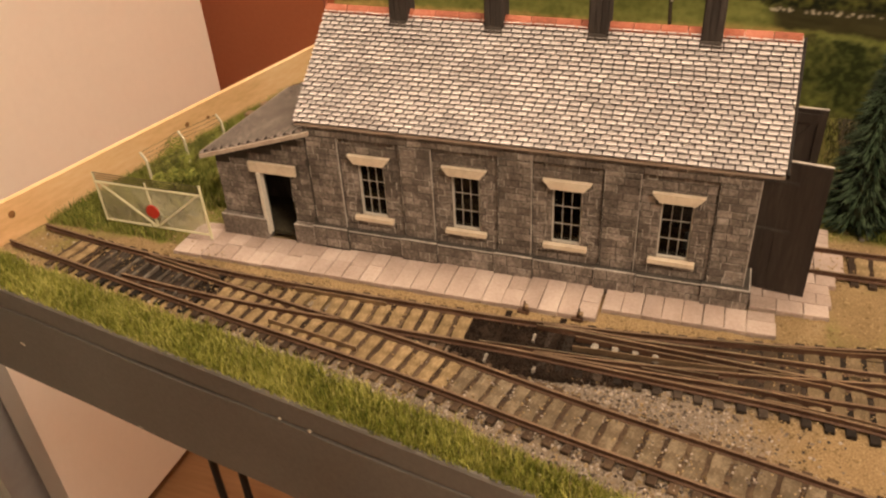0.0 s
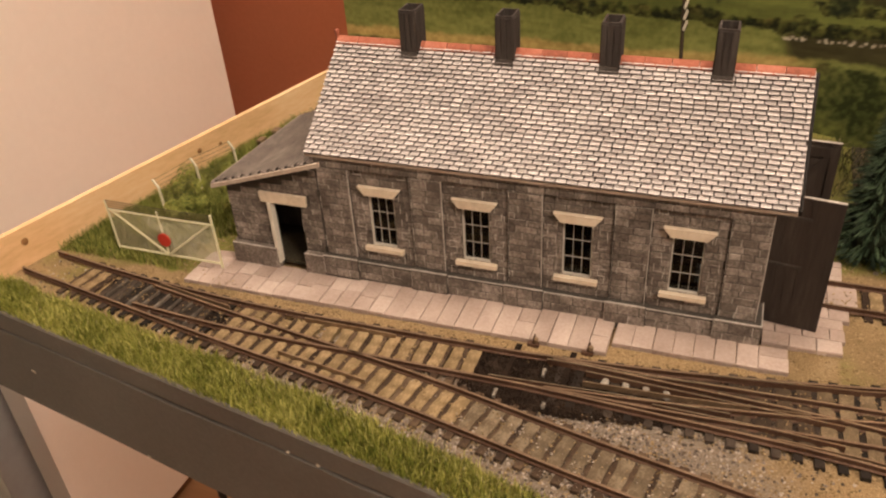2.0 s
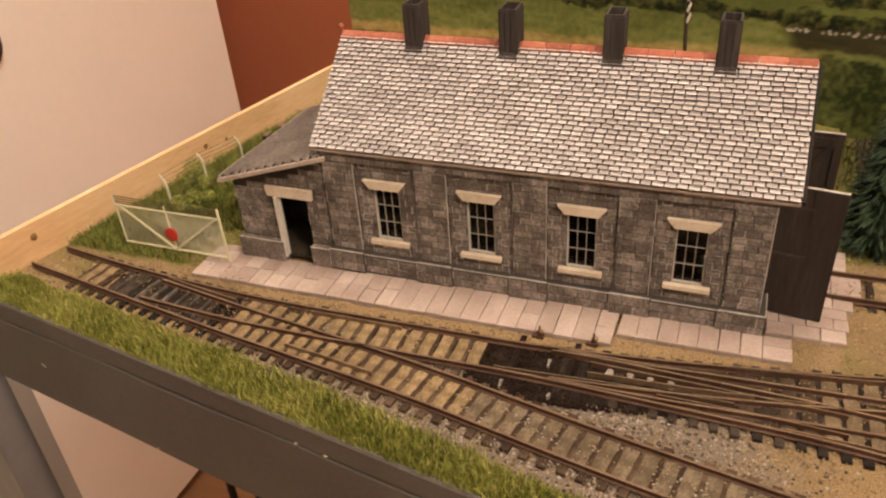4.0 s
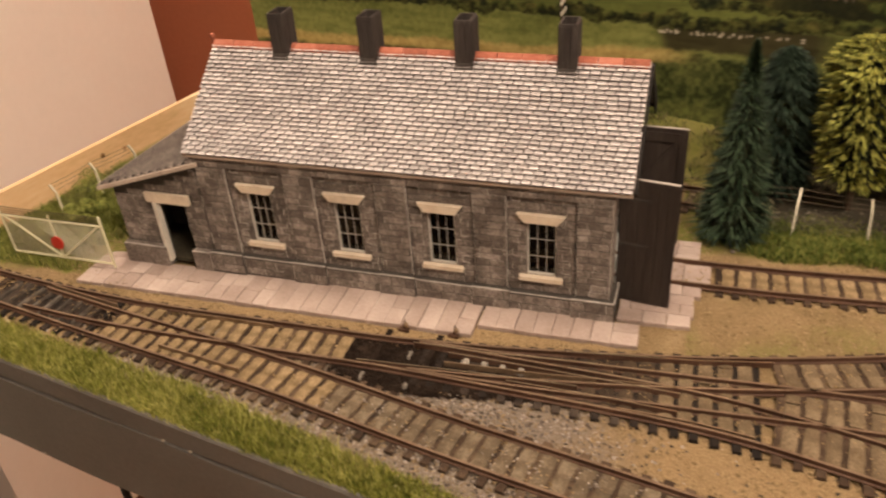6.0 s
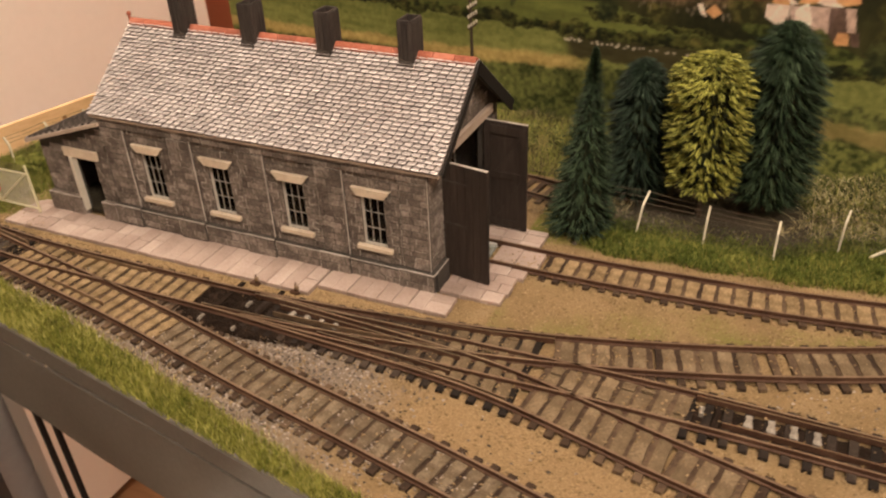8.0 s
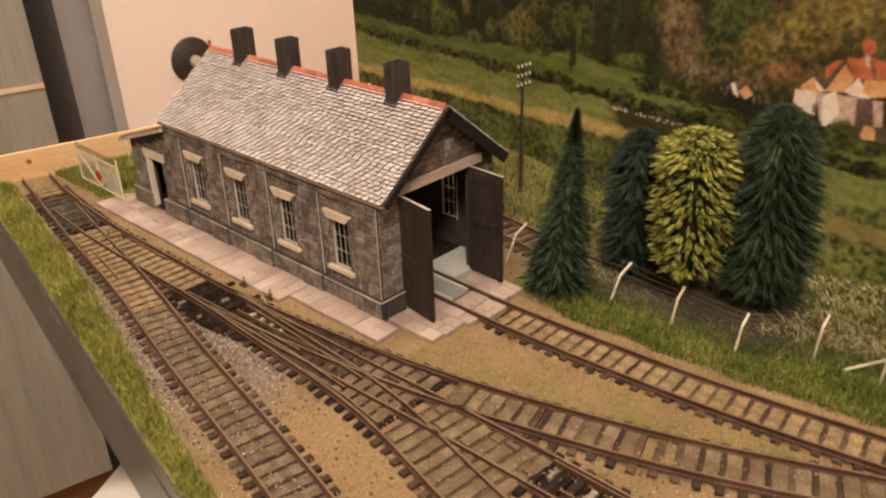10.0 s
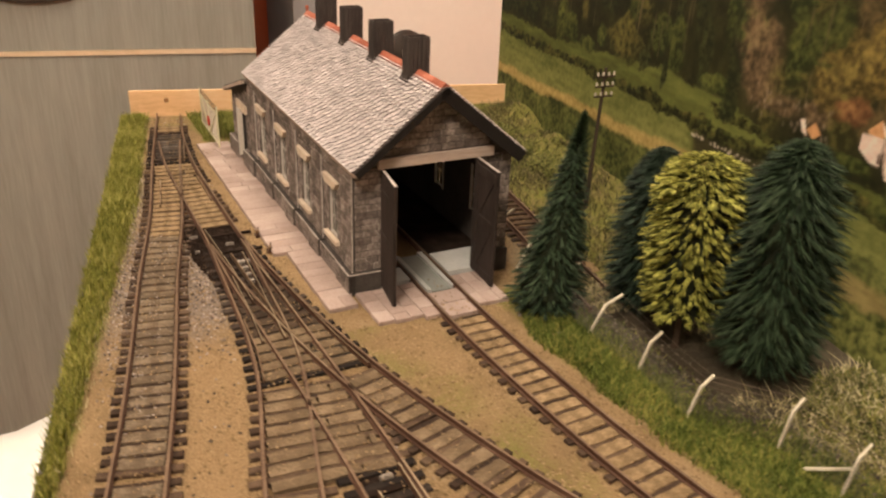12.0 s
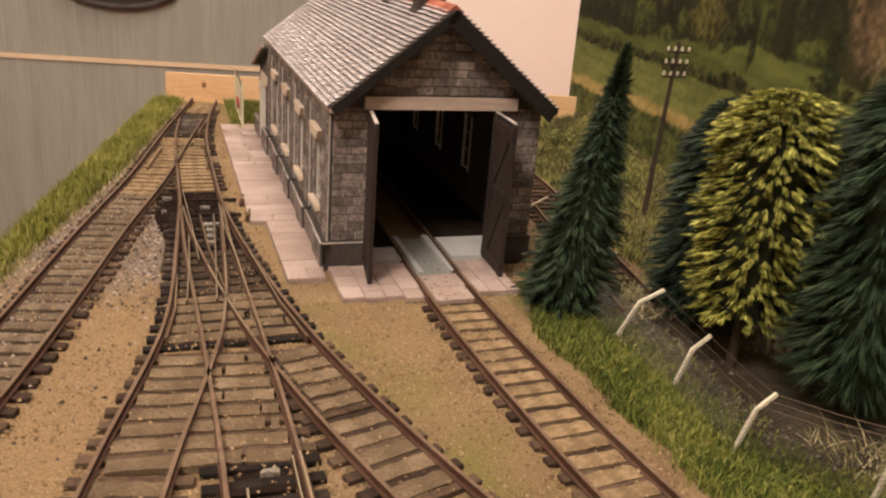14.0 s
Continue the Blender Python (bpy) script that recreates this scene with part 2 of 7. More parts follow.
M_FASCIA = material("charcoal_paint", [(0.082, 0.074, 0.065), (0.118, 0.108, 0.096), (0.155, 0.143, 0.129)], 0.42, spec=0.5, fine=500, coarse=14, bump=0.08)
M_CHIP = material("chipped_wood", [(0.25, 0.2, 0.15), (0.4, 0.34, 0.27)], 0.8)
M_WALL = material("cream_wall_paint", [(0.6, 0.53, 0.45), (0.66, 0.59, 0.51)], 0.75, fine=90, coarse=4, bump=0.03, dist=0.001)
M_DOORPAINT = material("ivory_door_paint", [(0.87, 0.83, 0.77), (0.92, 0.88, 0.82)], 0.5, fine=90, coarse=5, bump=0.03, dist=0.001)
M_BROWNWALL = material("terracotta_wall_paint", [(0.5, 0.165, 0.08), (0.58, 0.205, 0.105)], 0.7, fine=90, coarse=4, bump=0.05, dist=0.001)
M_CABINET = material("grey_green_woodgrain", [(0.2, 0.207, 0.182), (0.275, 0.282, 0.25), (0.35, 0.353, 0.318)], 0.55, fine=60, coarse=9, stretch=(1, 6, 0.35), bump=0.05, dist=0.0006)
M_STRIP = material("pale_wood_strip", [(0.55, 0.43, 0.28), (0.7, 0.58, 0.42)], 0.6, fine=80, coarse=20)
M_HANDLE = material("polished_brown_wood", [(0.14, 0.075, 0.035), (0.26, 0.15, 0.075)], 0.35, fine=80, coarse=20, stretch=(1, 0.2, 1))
M_HANDLE_DARK = material("dark_recess_rim", [(0.05, 0.045, 0.04), (0.1, 0.09, 0.08)], 0.5)
M_KNOB = material("black_knob_rosette", [(0.03, 0.026, 0.022), (0.06, 0.052, 0.045)], 0.45)
M_GREYBOARD = material("grey_side_panel", [(0.3, 0.29, 0.29), (0.38, 0.37, 0.37)], 0.6, fine=60, coarse=6)
M_WOODFLOOR = material("brown_wood_floor", [(0.16, 0.08, 0.036), (0.25, 0.135, 0.065), (0.32, 0.18, 0.09)], 0.5, fine=40, coarse=6, per_object=0.3, stretch=(0.3, 3, 1))
M_CEIL = material("white_ceiling_paint", [(0.74, 0.72, 0.69), (0.8, 0.78, 0.75)], 0.9, fine=60, coarse=4)
M_PAPER = material("white_paper", [(0.72, 0.7, 0.66), (0.84, 0.83, 0.8)], 0.7, fine=60, coarse=14)
M_CABLE = material("black_cable", [(0.008, 0.008, 0.008), (0.016, 0.016, 0.016)], 0.45)


def glass():
    m = bpy.data.materials.new("thin_window_glass")
    m.use_nodes = True
    nt = m.node_tree
    out = nt.nodes["Material Output"]
    tr = nt.nodes.new("ShaderNodeBsdfTransparent")
    tr.inputs[0].default_value = (0.42, 0.42, 0.41, 1)
    gl = nt.nodes.new("ShaderNodeBsdfGlossy")
    gl.inputs["Roughness"].default_value = 0.08
    fr = nt.nodes.new("ShaderNodeFresnel")
    fr.inputs[0].default_value = 1.45
    mx = nt.nodes.new("ShaderNodeMixShader")
    nt.links.new(fr.outputs[0], mx.inputs[0])
    nt.links.new(tr.outputs[0], mx.inputs[1])
    nt.links.new(gl.outputs[0], mx.inputs[2])
    nt.links.new(mx.outputs[0], out.inputs[0])
    return m


M_GLASS = glass()


# Glow for the assumed fixtures out of view.
def lamp_material():
    m = bpy.data.materials.new("lit_lamp_shade")
    m.use_nodes = True
    b = m.node_tree.nodes["Principled BSDF"]
    b.inputs["Base Color"].default_value = (0.8, 0.76, 0.68, 1)
    b.inputs["Emission Color"].default_value = (1, 0.75, 0.5, 1)
    b.inputs["Emission Strength"].default_value = 2.0
    return m


M_LAMP = lamp_material()

# ---- geometry helpers ----
rng = random.Random(7)


class Geo:
    """Gathers points and faces, then becomes one mesh."""

    def __init__(self):
        self.v, self.f = [], []

    def quad(self, *p):
        n = len(self.v)
        self.v += [tuple(q) for q in p]
        self.f.append(tuple(range(n, n + len(p))))
        return self

    def box(self, a, b):
        (x0, y0, z0), (x1, y1, z1) = a, b
        return self.hexa([(x0, y0, z0), (x1, y0, z0), (x1, y1, z0), (x0, y1, z0), (x0, y0, z1), (x1, y0, z1), (x1, y1, z1), (x0, y1, z1)])

    def hexa(self, p):
        n = len(self.v)
        self.v += [tuple(q) for q in p]
        self.f += [tuple(n + i for i in f) for f in ((3, 2, 1, 0), (4, 5, 6, 7), (0, 1, 5, 4), (1, 2, 6, 5), (2, 3, 7, 6), (3, 0, 4, 7))]
        return self

    def bevel_box(self, a, b, e):
        """A box whose upper edges are chamfered."""
        (x0, y0, z0), (x1, y1, z1) = a, b
        n = len(self.v)
        for z, d in ((z0, 0), (z1 - e, 0), (z1, e)):
            self.v += [(x0 + d, y0 + d, z), (x1 - d, y0 + d, z), (x1 - d, y1 - d, z), (x0 + d, y1 - d, z)]
        self.f.append((n + 3, n + 2, n + 1, n))
        for k in (0, 4):
            for i in range(4):
                j = (i + 1) % 4
                self.f.append((n + k + i, n + k + j, n + k + 4 + j, n + k + 4 + i))
        self.f.append((n + 8, n + 9, n + 10, n + 11))
        return self

    def bar(self, p, q, r, sides=5, r2=None):
        """A round bar from p to q."""
        p, q = Vector(p), Vector(q)
        d = (q - p).normalized()
        u = d.orthogonal().normalized()
        w = d.cross(u)
        n = len(self.v)
        for c, rad in ((p, r), (q, r if r2 is None else r2)):
            for i in range(sides):
                a = 2 * math.pi * i / sides
                self.v.append(tuple(c + rad * (math.cos(a) * u + math.sin(a) * w)))
        for i in range(sides):
            j = (i + 1) % sides
            self.f.append((n + i, n + j, n + sides + j, n + sides + i))
        self.f.append(tuple(n + i for i in reversed(range(sides))))
        self.f.append(tuple(n + sides + i for i in range(sides)))
        return self

    def tube(self, pts, r, sides=6):
        pts = [Vector(p) for p in pts]
        n = len(self.v)
        for k, p in enumerate(pts):
            d = (pts[min(k + 1, len(pts) - 1)] - pts[max(k - 1, 0)]).normalized()
            u = d.cross(Vector((0.1, 0.2, 1))).normalized()
            w = d.cross(u)
            for i in range(sides):
                a = 2 * math.pi * i / sides
                self.v.append(tuple(p + r * (math.cos(a) * u + math.sin(a) * w)))
        for k in range(len(pts) - 1):
            for i in range(sides):
                j = (i + 1) % sides
                a, b = n + k * sides, n + (k + 1) * sides
                self.f.append((a + i, a + j, b + j, b + i))
        self.f.append(tuple(n + i for i in reversed(range(sides))))
        self.f.append(tuple(n + (len(pts) - 1) * sides + i for i in range(sides)))
        return self

    def lathe(self, profile, at=(0, 0, 0), sides=24, axis="z"):
        n = len(self.v)
        for r, h in profile:
            for i in range(sides):
                a = 2 * math.pi * i / sides
                c, s = r * math.cos(a), r * math.sin(a)
                p = (c, s, h) if axis == "z" else (h, c, s) if axis == "x" else (s, h, c)
                self.v.append((p[0] + at[0], p[1] + at[1], p[2] + at[2]))
        for k in range(len(profile) - 1):
            for i in range(sides):
                j = (i + 1) % sides
                a, b = n + k * sides, n + (k + 1) * sides
                self.f.append((a + i, a + j, b + j, b + i))
        self.f.append(tuple(n + i for i in reversed(range(sides))))
        self.f.append(tuple(n + (len(profile) - 1) * sides + i for i in range(sides)))
        return self

    def sweep(self, pts, profile):
        """A flat profile (across, up) carried along a level path."""
        n, m = len(self.v), len(profile)
        for k, p in enumerate(pts):
            q0, q1 = pts[max(k - 1, 0)], pts[min(k + 1, len(pts) - 1)]
            d = Vector((q1[0] - q0[0], q1[1] - q0[1], 0)).normalized()
            s = Vector((-d.y, d.x, 0))
            for a, h in profile:
                self.v.append((p[0] + s.x * a, p[1] + s.y * a, (p[2] if len(p) > 2 else 0) + h))
        for k in range(len(pts) - 1):
            for i in range(m):
                j = (i + 1) % m
                a, b = n + k * m, n + (k + 1) * m
                self.f.append((a + j, a + i, b + i, b + j))
        self.f.append(tuple(n + i for i in range(m)))
        self.f.append(tuple(n + (len(pts) - 1) * m + i for i in reversed(range(m))))
        return self

    def mesh(self, name, mat, smooth=False):
        me = bpy.data.meshes.new(name)
        me.from_pydata(self.v, [], self.f)
        me.materials.append(mat)
        if smooth:
            me.polygons.foreach_set("use_smooth", [True] * len(me.polygons))
        me.update()
        return me


def thing(name, geo, mat, label, category, group="", kind="", smooth=False):
    return tagged(new(name, geo.mesh(name, mat, smooth)), label, category, group, kind)


def root(name, at, label, category, group="", kind=""):
    ob = new(name)
    ob.location = at
    ob.empty_display_size = 0.01
    return tagged(ob, label, category, group, kind)


def part(name, geo, mat, parent, label="", smooth=False, kind=""):
    """One mesh under a thing or a part, its points given in the world."""
    ob = new(name, geo if isinstance(geo, bpy.types.Mesh) else geo.mesh(name, mat, smooth))
    ob.parent = parent
    p = parent
    off = Vector((0, 0, 0))
    while p:
        off += p.location
        p = p.parent
    ob.location = -off
    return tagged(ob, label, "", "", kind)


def piece(name, me, parent, m):
    """A piece that shares its mesh; m is its pose in the world, the parent being unturned."""
    ob = new(name, me)
    ob.parent = parent
    off = Vector((0, 0, 0))
    p = parent
    while p:
        off += p.location
        p = p.parent
    ob.matrix_basis = Matrix.Translation(-off) @ m
    return ob


def curve_y(points):
    """A smooth y of x through the points."""
    xs, ys = [p[0] for p in points], [p[1] for p in points]

    def f(x):
        i = max(0, min(len(xs) - 2, next((k for k in range(len(xs) - 1) if x < xs[k + 1]), len(xs) - 2)))

        def slope(k):
            a, b = max(k - 1, 0), min(k + 1, len(xs) - 1)
            return (ys[b] - ys[a]) / (xs[b] - xs[a])

        h = xs[i + 1] - xs[i]
        t = (x - xs[i]) / h
        t2, t3 = t * t, t * t * t
        return (2 * t3 - 3 * t2 + 1) * ys[i] + (t3 - 2 * t2 + t) * h * slope(i) + (3 * t2 - 2 * t3) * ys[i + 1] + (t3 - t2) * h * slope(i + 1)

    return f


# ---- plan of the layout ----
def front_edge(x):
    return -0.0715 - 0.148 * (x + 0.301)


def end_board(y):
    return -0.3255 + 0.225 * (y + 0.06)


def scene_board(x):
    return 0.184 - 0.135 * (x - 0.003)


RIGHT_END = 0.85
HALF = 0.00825
RAIL_Z0 = 0.0006
route_a = curve_y([(-0.33, -0.0338), (-0.315, -0.036), (-0.206, -0.0523), (-0.115, -0.0645), (-0.04, -0.0778), (0.018, -0.0868), (0.06, -0.0938), (0.105, -0.1025), (0.2, -0.1195), (0.36, -0.147), (0.86, -0.235)])
route_b = curve_y([(-0.33, -0.0338), (-0.315, -0.036), (-0.26, -0.0423), (-0.207, -0.0452), (-0.173, -0.0452), (-0.142, -0.0443), (-0.1, -0.0428), (-0.074, -0.0418), (-0.03, -0.0405), (0.0, -0.0387), (0.03, -0.0368), (0.07, -0.0342), (0.12, -0.0318), (0.168, -0.031), (0.3, -0.031), (0.86, -0.03)])
route_c = curve_y([(-0.12, -0.0436), (-0.1, -0.0428), (-0.074, -0.0415), (-0.033, -0.0373), (0.010, -0.0307), (0.055, -0.0217), (0.098, -0.01), (0.139, 0.0038), (0.171, 0.017), (0.215, 0.037), (0.26, 0.057), (0.31, 0.0755), (0.86, 0.19)])
route_d = curve_y([(-0.12, -0.0436), (-0.1, -0.0428), (-0.074, -0.0421), (-0.046, -0.0425), (0.0, -0.0432), (0.021, -0.0437), (0.046, -0.0455), (0.066, -0.0485), (0.105, -0.0565), (0.135, -0.062), (0.166, -0.068), (0.3, -0.094), (0.86, -0.2)])
route_s = curve_y([(-0.172, 0.0362), (-0.05, 0.0363), (0.03, 0.0365), (0.06, 0.0374), (0.09, 0.0393), (0.13, 0.0428), (0.17, 0.0485), (0.23, 0.0595), (0.31, 0.0755), (0.86, 0.19)])
route_k = curve_y([(-0.28, 0.128), (-0.1, 0.118), (-0.03, 0.109), (0.03, 0.1), (0.06, 0.097)])


def offset(route, x0, x1, d, step=0.004):
    n = max(2, int((x1 - x0) / step))
    out = []
    for i in range(n + 1):
        x = x0 + (x1 - x0) * i / n
        s = (route(x + 0.001) - route(x - 0.001)) / 0.002
        k = 1 / math.hypot(1, s)
        out.append((x - d * s * k, route(x) + d * k))
    return out


def in_building(x, y):
    return (-0.2235 < x < 0.001 and -0.003 < y < 0.079)


# ---- structure: room ----
FLOOR = -0.92
floor = thing("floor", Geo().box((-1.5, -2.2, FLOOR - 0.03), (2.2, 1.4, FLOOR - 0.012)), M_WOODFLOOR, "brown wood floor of the room", "floor", kind="structure")
ceiling = thing("ceiling", Geo().box((-1.5, -2.2, 1.34), (2.2, 1.4, 1.38)), M_CEIL, "white painted room ceiling", "ceiling", kind="structure")
wall_north = thing("wall_north", Geo().box((-1.5, 1.3, FLOOR - 0.012), (2.2, 1.4, 1.34)), M_BROWNWALL, "terracotta painted room wall", "wall", kind="structure")
wall_south = thing("wall_south", Geo().box((-1.5, -2.2, FLOOR - 0.012), (2.2, -2.1, 1.34)), M_WALL, "cream painted room wall", "wall", kind="structure")
wall_east = thing("wall_east", Geo().box((2.1, -2.1, FLOOR - 0.012), (2.2, 1.3, 1.34)), M_WALL, "cream painted room wall", "wall", kind="structure")
wall_west = thing("wall_west", Geo().box((-1.5, -2.1, FLOOR - 0.012), (-1.4, 1.3, 1.34)), M_BROWNWALL, "terracotta painted room wall", "wall", kind="structure")


def build_room_door():
    x = -0.87
    g = Geo()
    g.box((x - 0.04, 0.29, FLOOR + 0.012), (x, 0.83, 1.1))
    door = thing("room_door", g, M_DOORPAINT, "ivory painted flat room door, open, with a round black rosette", "door")
    part("edge_strip", Geo().box((x - 0.036, 0.264, FLOOR + 0.012), (x + 0.006, 0.2895, 1.1)), M_DOORPAINT, door, "white edge strip")
    knob = part("rosette", Geo().lathe([(0.0335, 0.0005), (0.0335, 0.004), (0.031, 0.007), (0.02, 0.0075), (0.018, 0.009)], (x, 0.382, -0.08), 40, "x"), M_KNOB, door, "round black rosette", True)
    part("spindle", Geo().lathe([(0.0085, 0.009), (0.0085, 0.013), (0.006, 0.015)], (x, 0.382, -0.08), 24, "x"), M_INSUL, knob, "pale metal centre", True)
    return door


def build_cabinet():
    x, y0, y1 = -0.87, -1.15, 0.157
    cab = thing("tall_cabinet", Geo().box((-1.2, y0, -0.62), (x - 0.019, y1, 1.1)), M_CABINET, "tall grey-green wood-grain cabinet with recessed oval pulls", "cabinet")
    part("plinth", Geo().box((-1.18, y0 + 0.02, FLOOR - 0.0375), (x - 0.06, y1 - 0.02, -0.62)), M_HANDLE, cab, "brown plinth")
    lower = part("lower_door", Geo().box((x - 0.0185, y0, -0.615), (x, y1, -0.0674)), M_CABINET, cab)
    upper = part("upper_door", Geo().box((x - 0.0185, y0, -0.0611), (x, y1, 1.09)), M_CABINET, cab)
    part("strip", Geo().box((x - 0.0185, y0, -0.067), (x + 0.002, y1, -0.0615)), M_STRIP, cab, "pale wooden edge strip")
    # recessed oval pull with a wooden grip
    rim = Geo()
    cy, cz = -0.093, 0.03
    ring = []
    for i in range(40):
        a = 2 * math.pi * i / 40
        ring.append((x + 0.004, cy + 0.07 * math.cos(a), cz + 0.031 * math.sin(a)))
    rim.tube(ring + ring[:1], 0.0045, 8)
    rim.quad(*[(x + 0.001, p[1], p[2]) for p in ring])
    pull = part("pull", rim, M_HANDLE_DARK, upper, "dark oval pull recess", True)
    grip = Geo().tube([(x + 0.006 + 0.01 * math.sin(math.pi * i / 12), cy - 0.062 + 0.124 * i / 12, cz - 0.004) for i in range(13)], 0.0085, 10)
    part("grip", grip, M_HANDLE, upper, "brown wooden grip", True)
    cab.matrix_world = pose(-0.735, 0.123, -0.0385, 0, 0, -10.7) @ Matrix.Translation((0.87, -0.157, 0.064))
    return cab


build_room_door()
build_cabinet()
side_panel = root("side_panel", (-1.01, 0.255, FLOOR - 0.012), "grey panel standing between cabinet and door", "panel")
part("board", Geo().box((-1.1, 0.225, FLOOR - 0.012), (-0.93, 0.285, 1.1)), M_GREYBOARD, side_panel)
part("edge_strip", Geo().box((-0.93, 0.281, FLOOR - 0.012), (-0.9275, 0.285, 1.1)), M_GREYBOARD, side_panel, "narrow grey edge strip")


# Fixture and glowing shade are assumed, hung out of view over each lamp.
def build_unseen_light(x, y):
    lamp = thing("unseen_ceiling_light", Geo().lathe([(0.06, 1.3395), (0.06, 1.325), (0.02, 1.32)], (x, y, 0), 32), M_CEIL, "unseen round white ceiling light, lit", "ceiling light", "ceiling lights")
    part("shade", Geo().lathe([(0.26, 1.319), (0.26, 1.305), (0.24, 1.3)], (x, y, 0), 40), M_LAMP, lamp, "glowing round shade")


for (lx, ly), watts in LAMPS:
    build_unseen_light(lx, ly)


def build_paper():
    g = Geo()
    n = 14
    r = random.Random(5)
    for i in range(n + 1):
        for j in range(n + 1):
            u, v = i / n - 0.5, j / n - 0.5
            g.v.append((0.22 * u + 0.012 * v, 0.2 * v, 0.012 * noise.noise((u * 5, v * 5, 2)) + 0.006 * noise.noise((u * 15, v * 15, 7)) + 0.0))
    for i in range(n):
        for j in range(n):
            a = i * (n + 1) + j
            g.f.append((a, a + n + 1, a + n + 2, a + 1))
    ob = thing("paper_sheet", g, M_PAPER, "crumpled white paper lying on a stool", "paper", smooth=True)
    ob.matrix_world = pose(0.038, -0.14, -0.085, 0, 0, 26.6)
    ob.modifiers.new("thick", "SOLIDIFY").thickness = 0.0012
    st = root("stool", (0.04, -0.15, FLOOR - 0.012), "plain wooden stool under the paper", "stool")
    part("seat", Geo().bevel_box((-0.05, -0.24, -0.13), (0.13, -0.06, -0.094), 0.006), M_HANDLE, st)
    for sx in (-0.04, 0.1):
        for sy in (-0.23, -0.09):
            part("leg", Geo().bevel_box((sx, sy, FLOOR - 0.012), (sx + 0.022, sy + 0.022, -0.13), 0.001), M_HANDLE, st)


build_paper()


CHIPS = [(-0.297, -0.03, 0.5), (-0.1475, -0.0095, 0.22), (-0.1345, -0.0097, 0.26), (-0.232, -0.053, 0.35)]


def build_baseboard():
    """The layout's board: a deck, the dark front fascia in two pieces, the pine end board."""
    x0, x1 = end_board(-0.09) + 0.002, RIGHT_END
    deck = Geo()
    pts = [(x0, front_edge(x0) + 0.001), (x1, front_edge(x1) + 0.001), (x1, scene_board(x1)), (end_board(0.22) + 0.001, 0.222)]
    deck.hexa([(*p, -0.04) for p in pts] + [(*p, -0.003) for p in pts])
    board = thing("baseboard", deck, M_DARKWOOD, "wooden layout baseboard with a charcoal painted front edge", "baseboard", kind="structure")
    path = [(x, front_edge(x)) for x in (x0 - 0.012, 0.0, x1)]
    part("edge_batten", Geo().sweep(path, [(0.001, -0.0105), (-0.0006, -0.0105), (-0.0008, -0.0006), (-0.0002, 0.0002), (0.001, 0.0002)]), M_FASCIA, board)
    wav = []
    for i in range(90):
        x = x0 - 0.012 + (x1 - x0 + 0.012) * i / 89
        wav.append((x, front_edge(x) - 0.0002 - 0.0003 * noise.noise((x * 14, 0, 0)), 0.0011 * noise.noise((x * 21, 3, 0)) - 0.0006 - 0.0009 * math.exp(-((x + 0.187) / 0.022) ** 2)))
    part("fascia", Geo().sweep(wav, [(0.0012, -0.0535), (-0.0008, -0.0535), (-0.0009, -0.0112), (-0.0008, -0.0109), (0.0012, -0.0109)]), M_FASCIA, board)
    for cx, z, s in CHIPS:
        y = front_edge(cx) - 0.0016
        part("chip", Geo().hexa([(cx, y, z - 0.002 * s), (cx + 0.004 * s, y - 0.0002, z - 0.0024 * s), (cx + 0.004 * s, y + 0.001, z - 0.0024 * s), (cx, y + 0.001, z - 0.002 * s), (cx - 0.001 * s, y, z), (cx + 0.003 * s, y - 0.0002, z - 0.0005 * s), (cx + 0.003 * s, y + 0.001, z - 0.0005 * s), (cx - 0.001 * s, y + 0.001, z)]), M_CHIP, board, "bare wood chip")
    for lx, ly in ((0.0, 0.02), (0.75, 0.0), (-0.22, 0.12), (0.75, -0.12)):
        part("leg", Geo().box((lx, ly, FLOOR - 0.012), (lx + 0.04, ly + 0.04, -0.04)), M_PINE, board)
    end = Geo()
    ya, yb = -0.0615, 0.3
    a, b = (end_board(ya), ya), (end_board(yb), yb)
    t = 0.0028
    end.hexa([(a[0] - t, a[1] + 0.002, -0.04), (a[0], a[1], -0.04), (b[0], b[1], -0.04), (b[0] - t, b[1], -0.04), (a[0] - t, a[1] + 0.002, 0.0185), (a[0], a[1], 0.0185), (b[0], b[1], 0.0185), (b[0] - t, b[1], 0.0185)])
    pine = thing("end_board", end, M_PINE, "pale pine board closing the end of the layout", "board", kind="structure")
    for y, z, s in ((-0.036, 0.0115, 1), (0.068, 0.011, 0.8), (0.0825, 0.009, 0.6)):
        p = (end_board(y) + 0.0002, y, z)
        part("knot", Geo().lathe([(0.0018 * s, -0.001), (0.0018 * s, 0.0001), (0.0008 * s, 0.0003)], p, 10, "x"), M_KNOT, pine, "dark knot")


build_baseboard()


def build_cables():
    for k, (xa, sw) in enumerate(((-0.217, 0.02), (-0.199, 0.03))):
        y = front_edge(xa) + 0.02
        pts = [(xa + sw * math.sin(2.2 * t) * t + 0.35 * t * t * 0.3, y - 0.02 * t, -0.035 - 0.87 * t) for t in [i / 24 for i in range(25)]]
        thing("cable", Geo().tube(pts, 0.0018, 8), M_CABLE, "black cable hanging below the baseboard", "cable", "cables under the board", smooth=True)


build_cables()


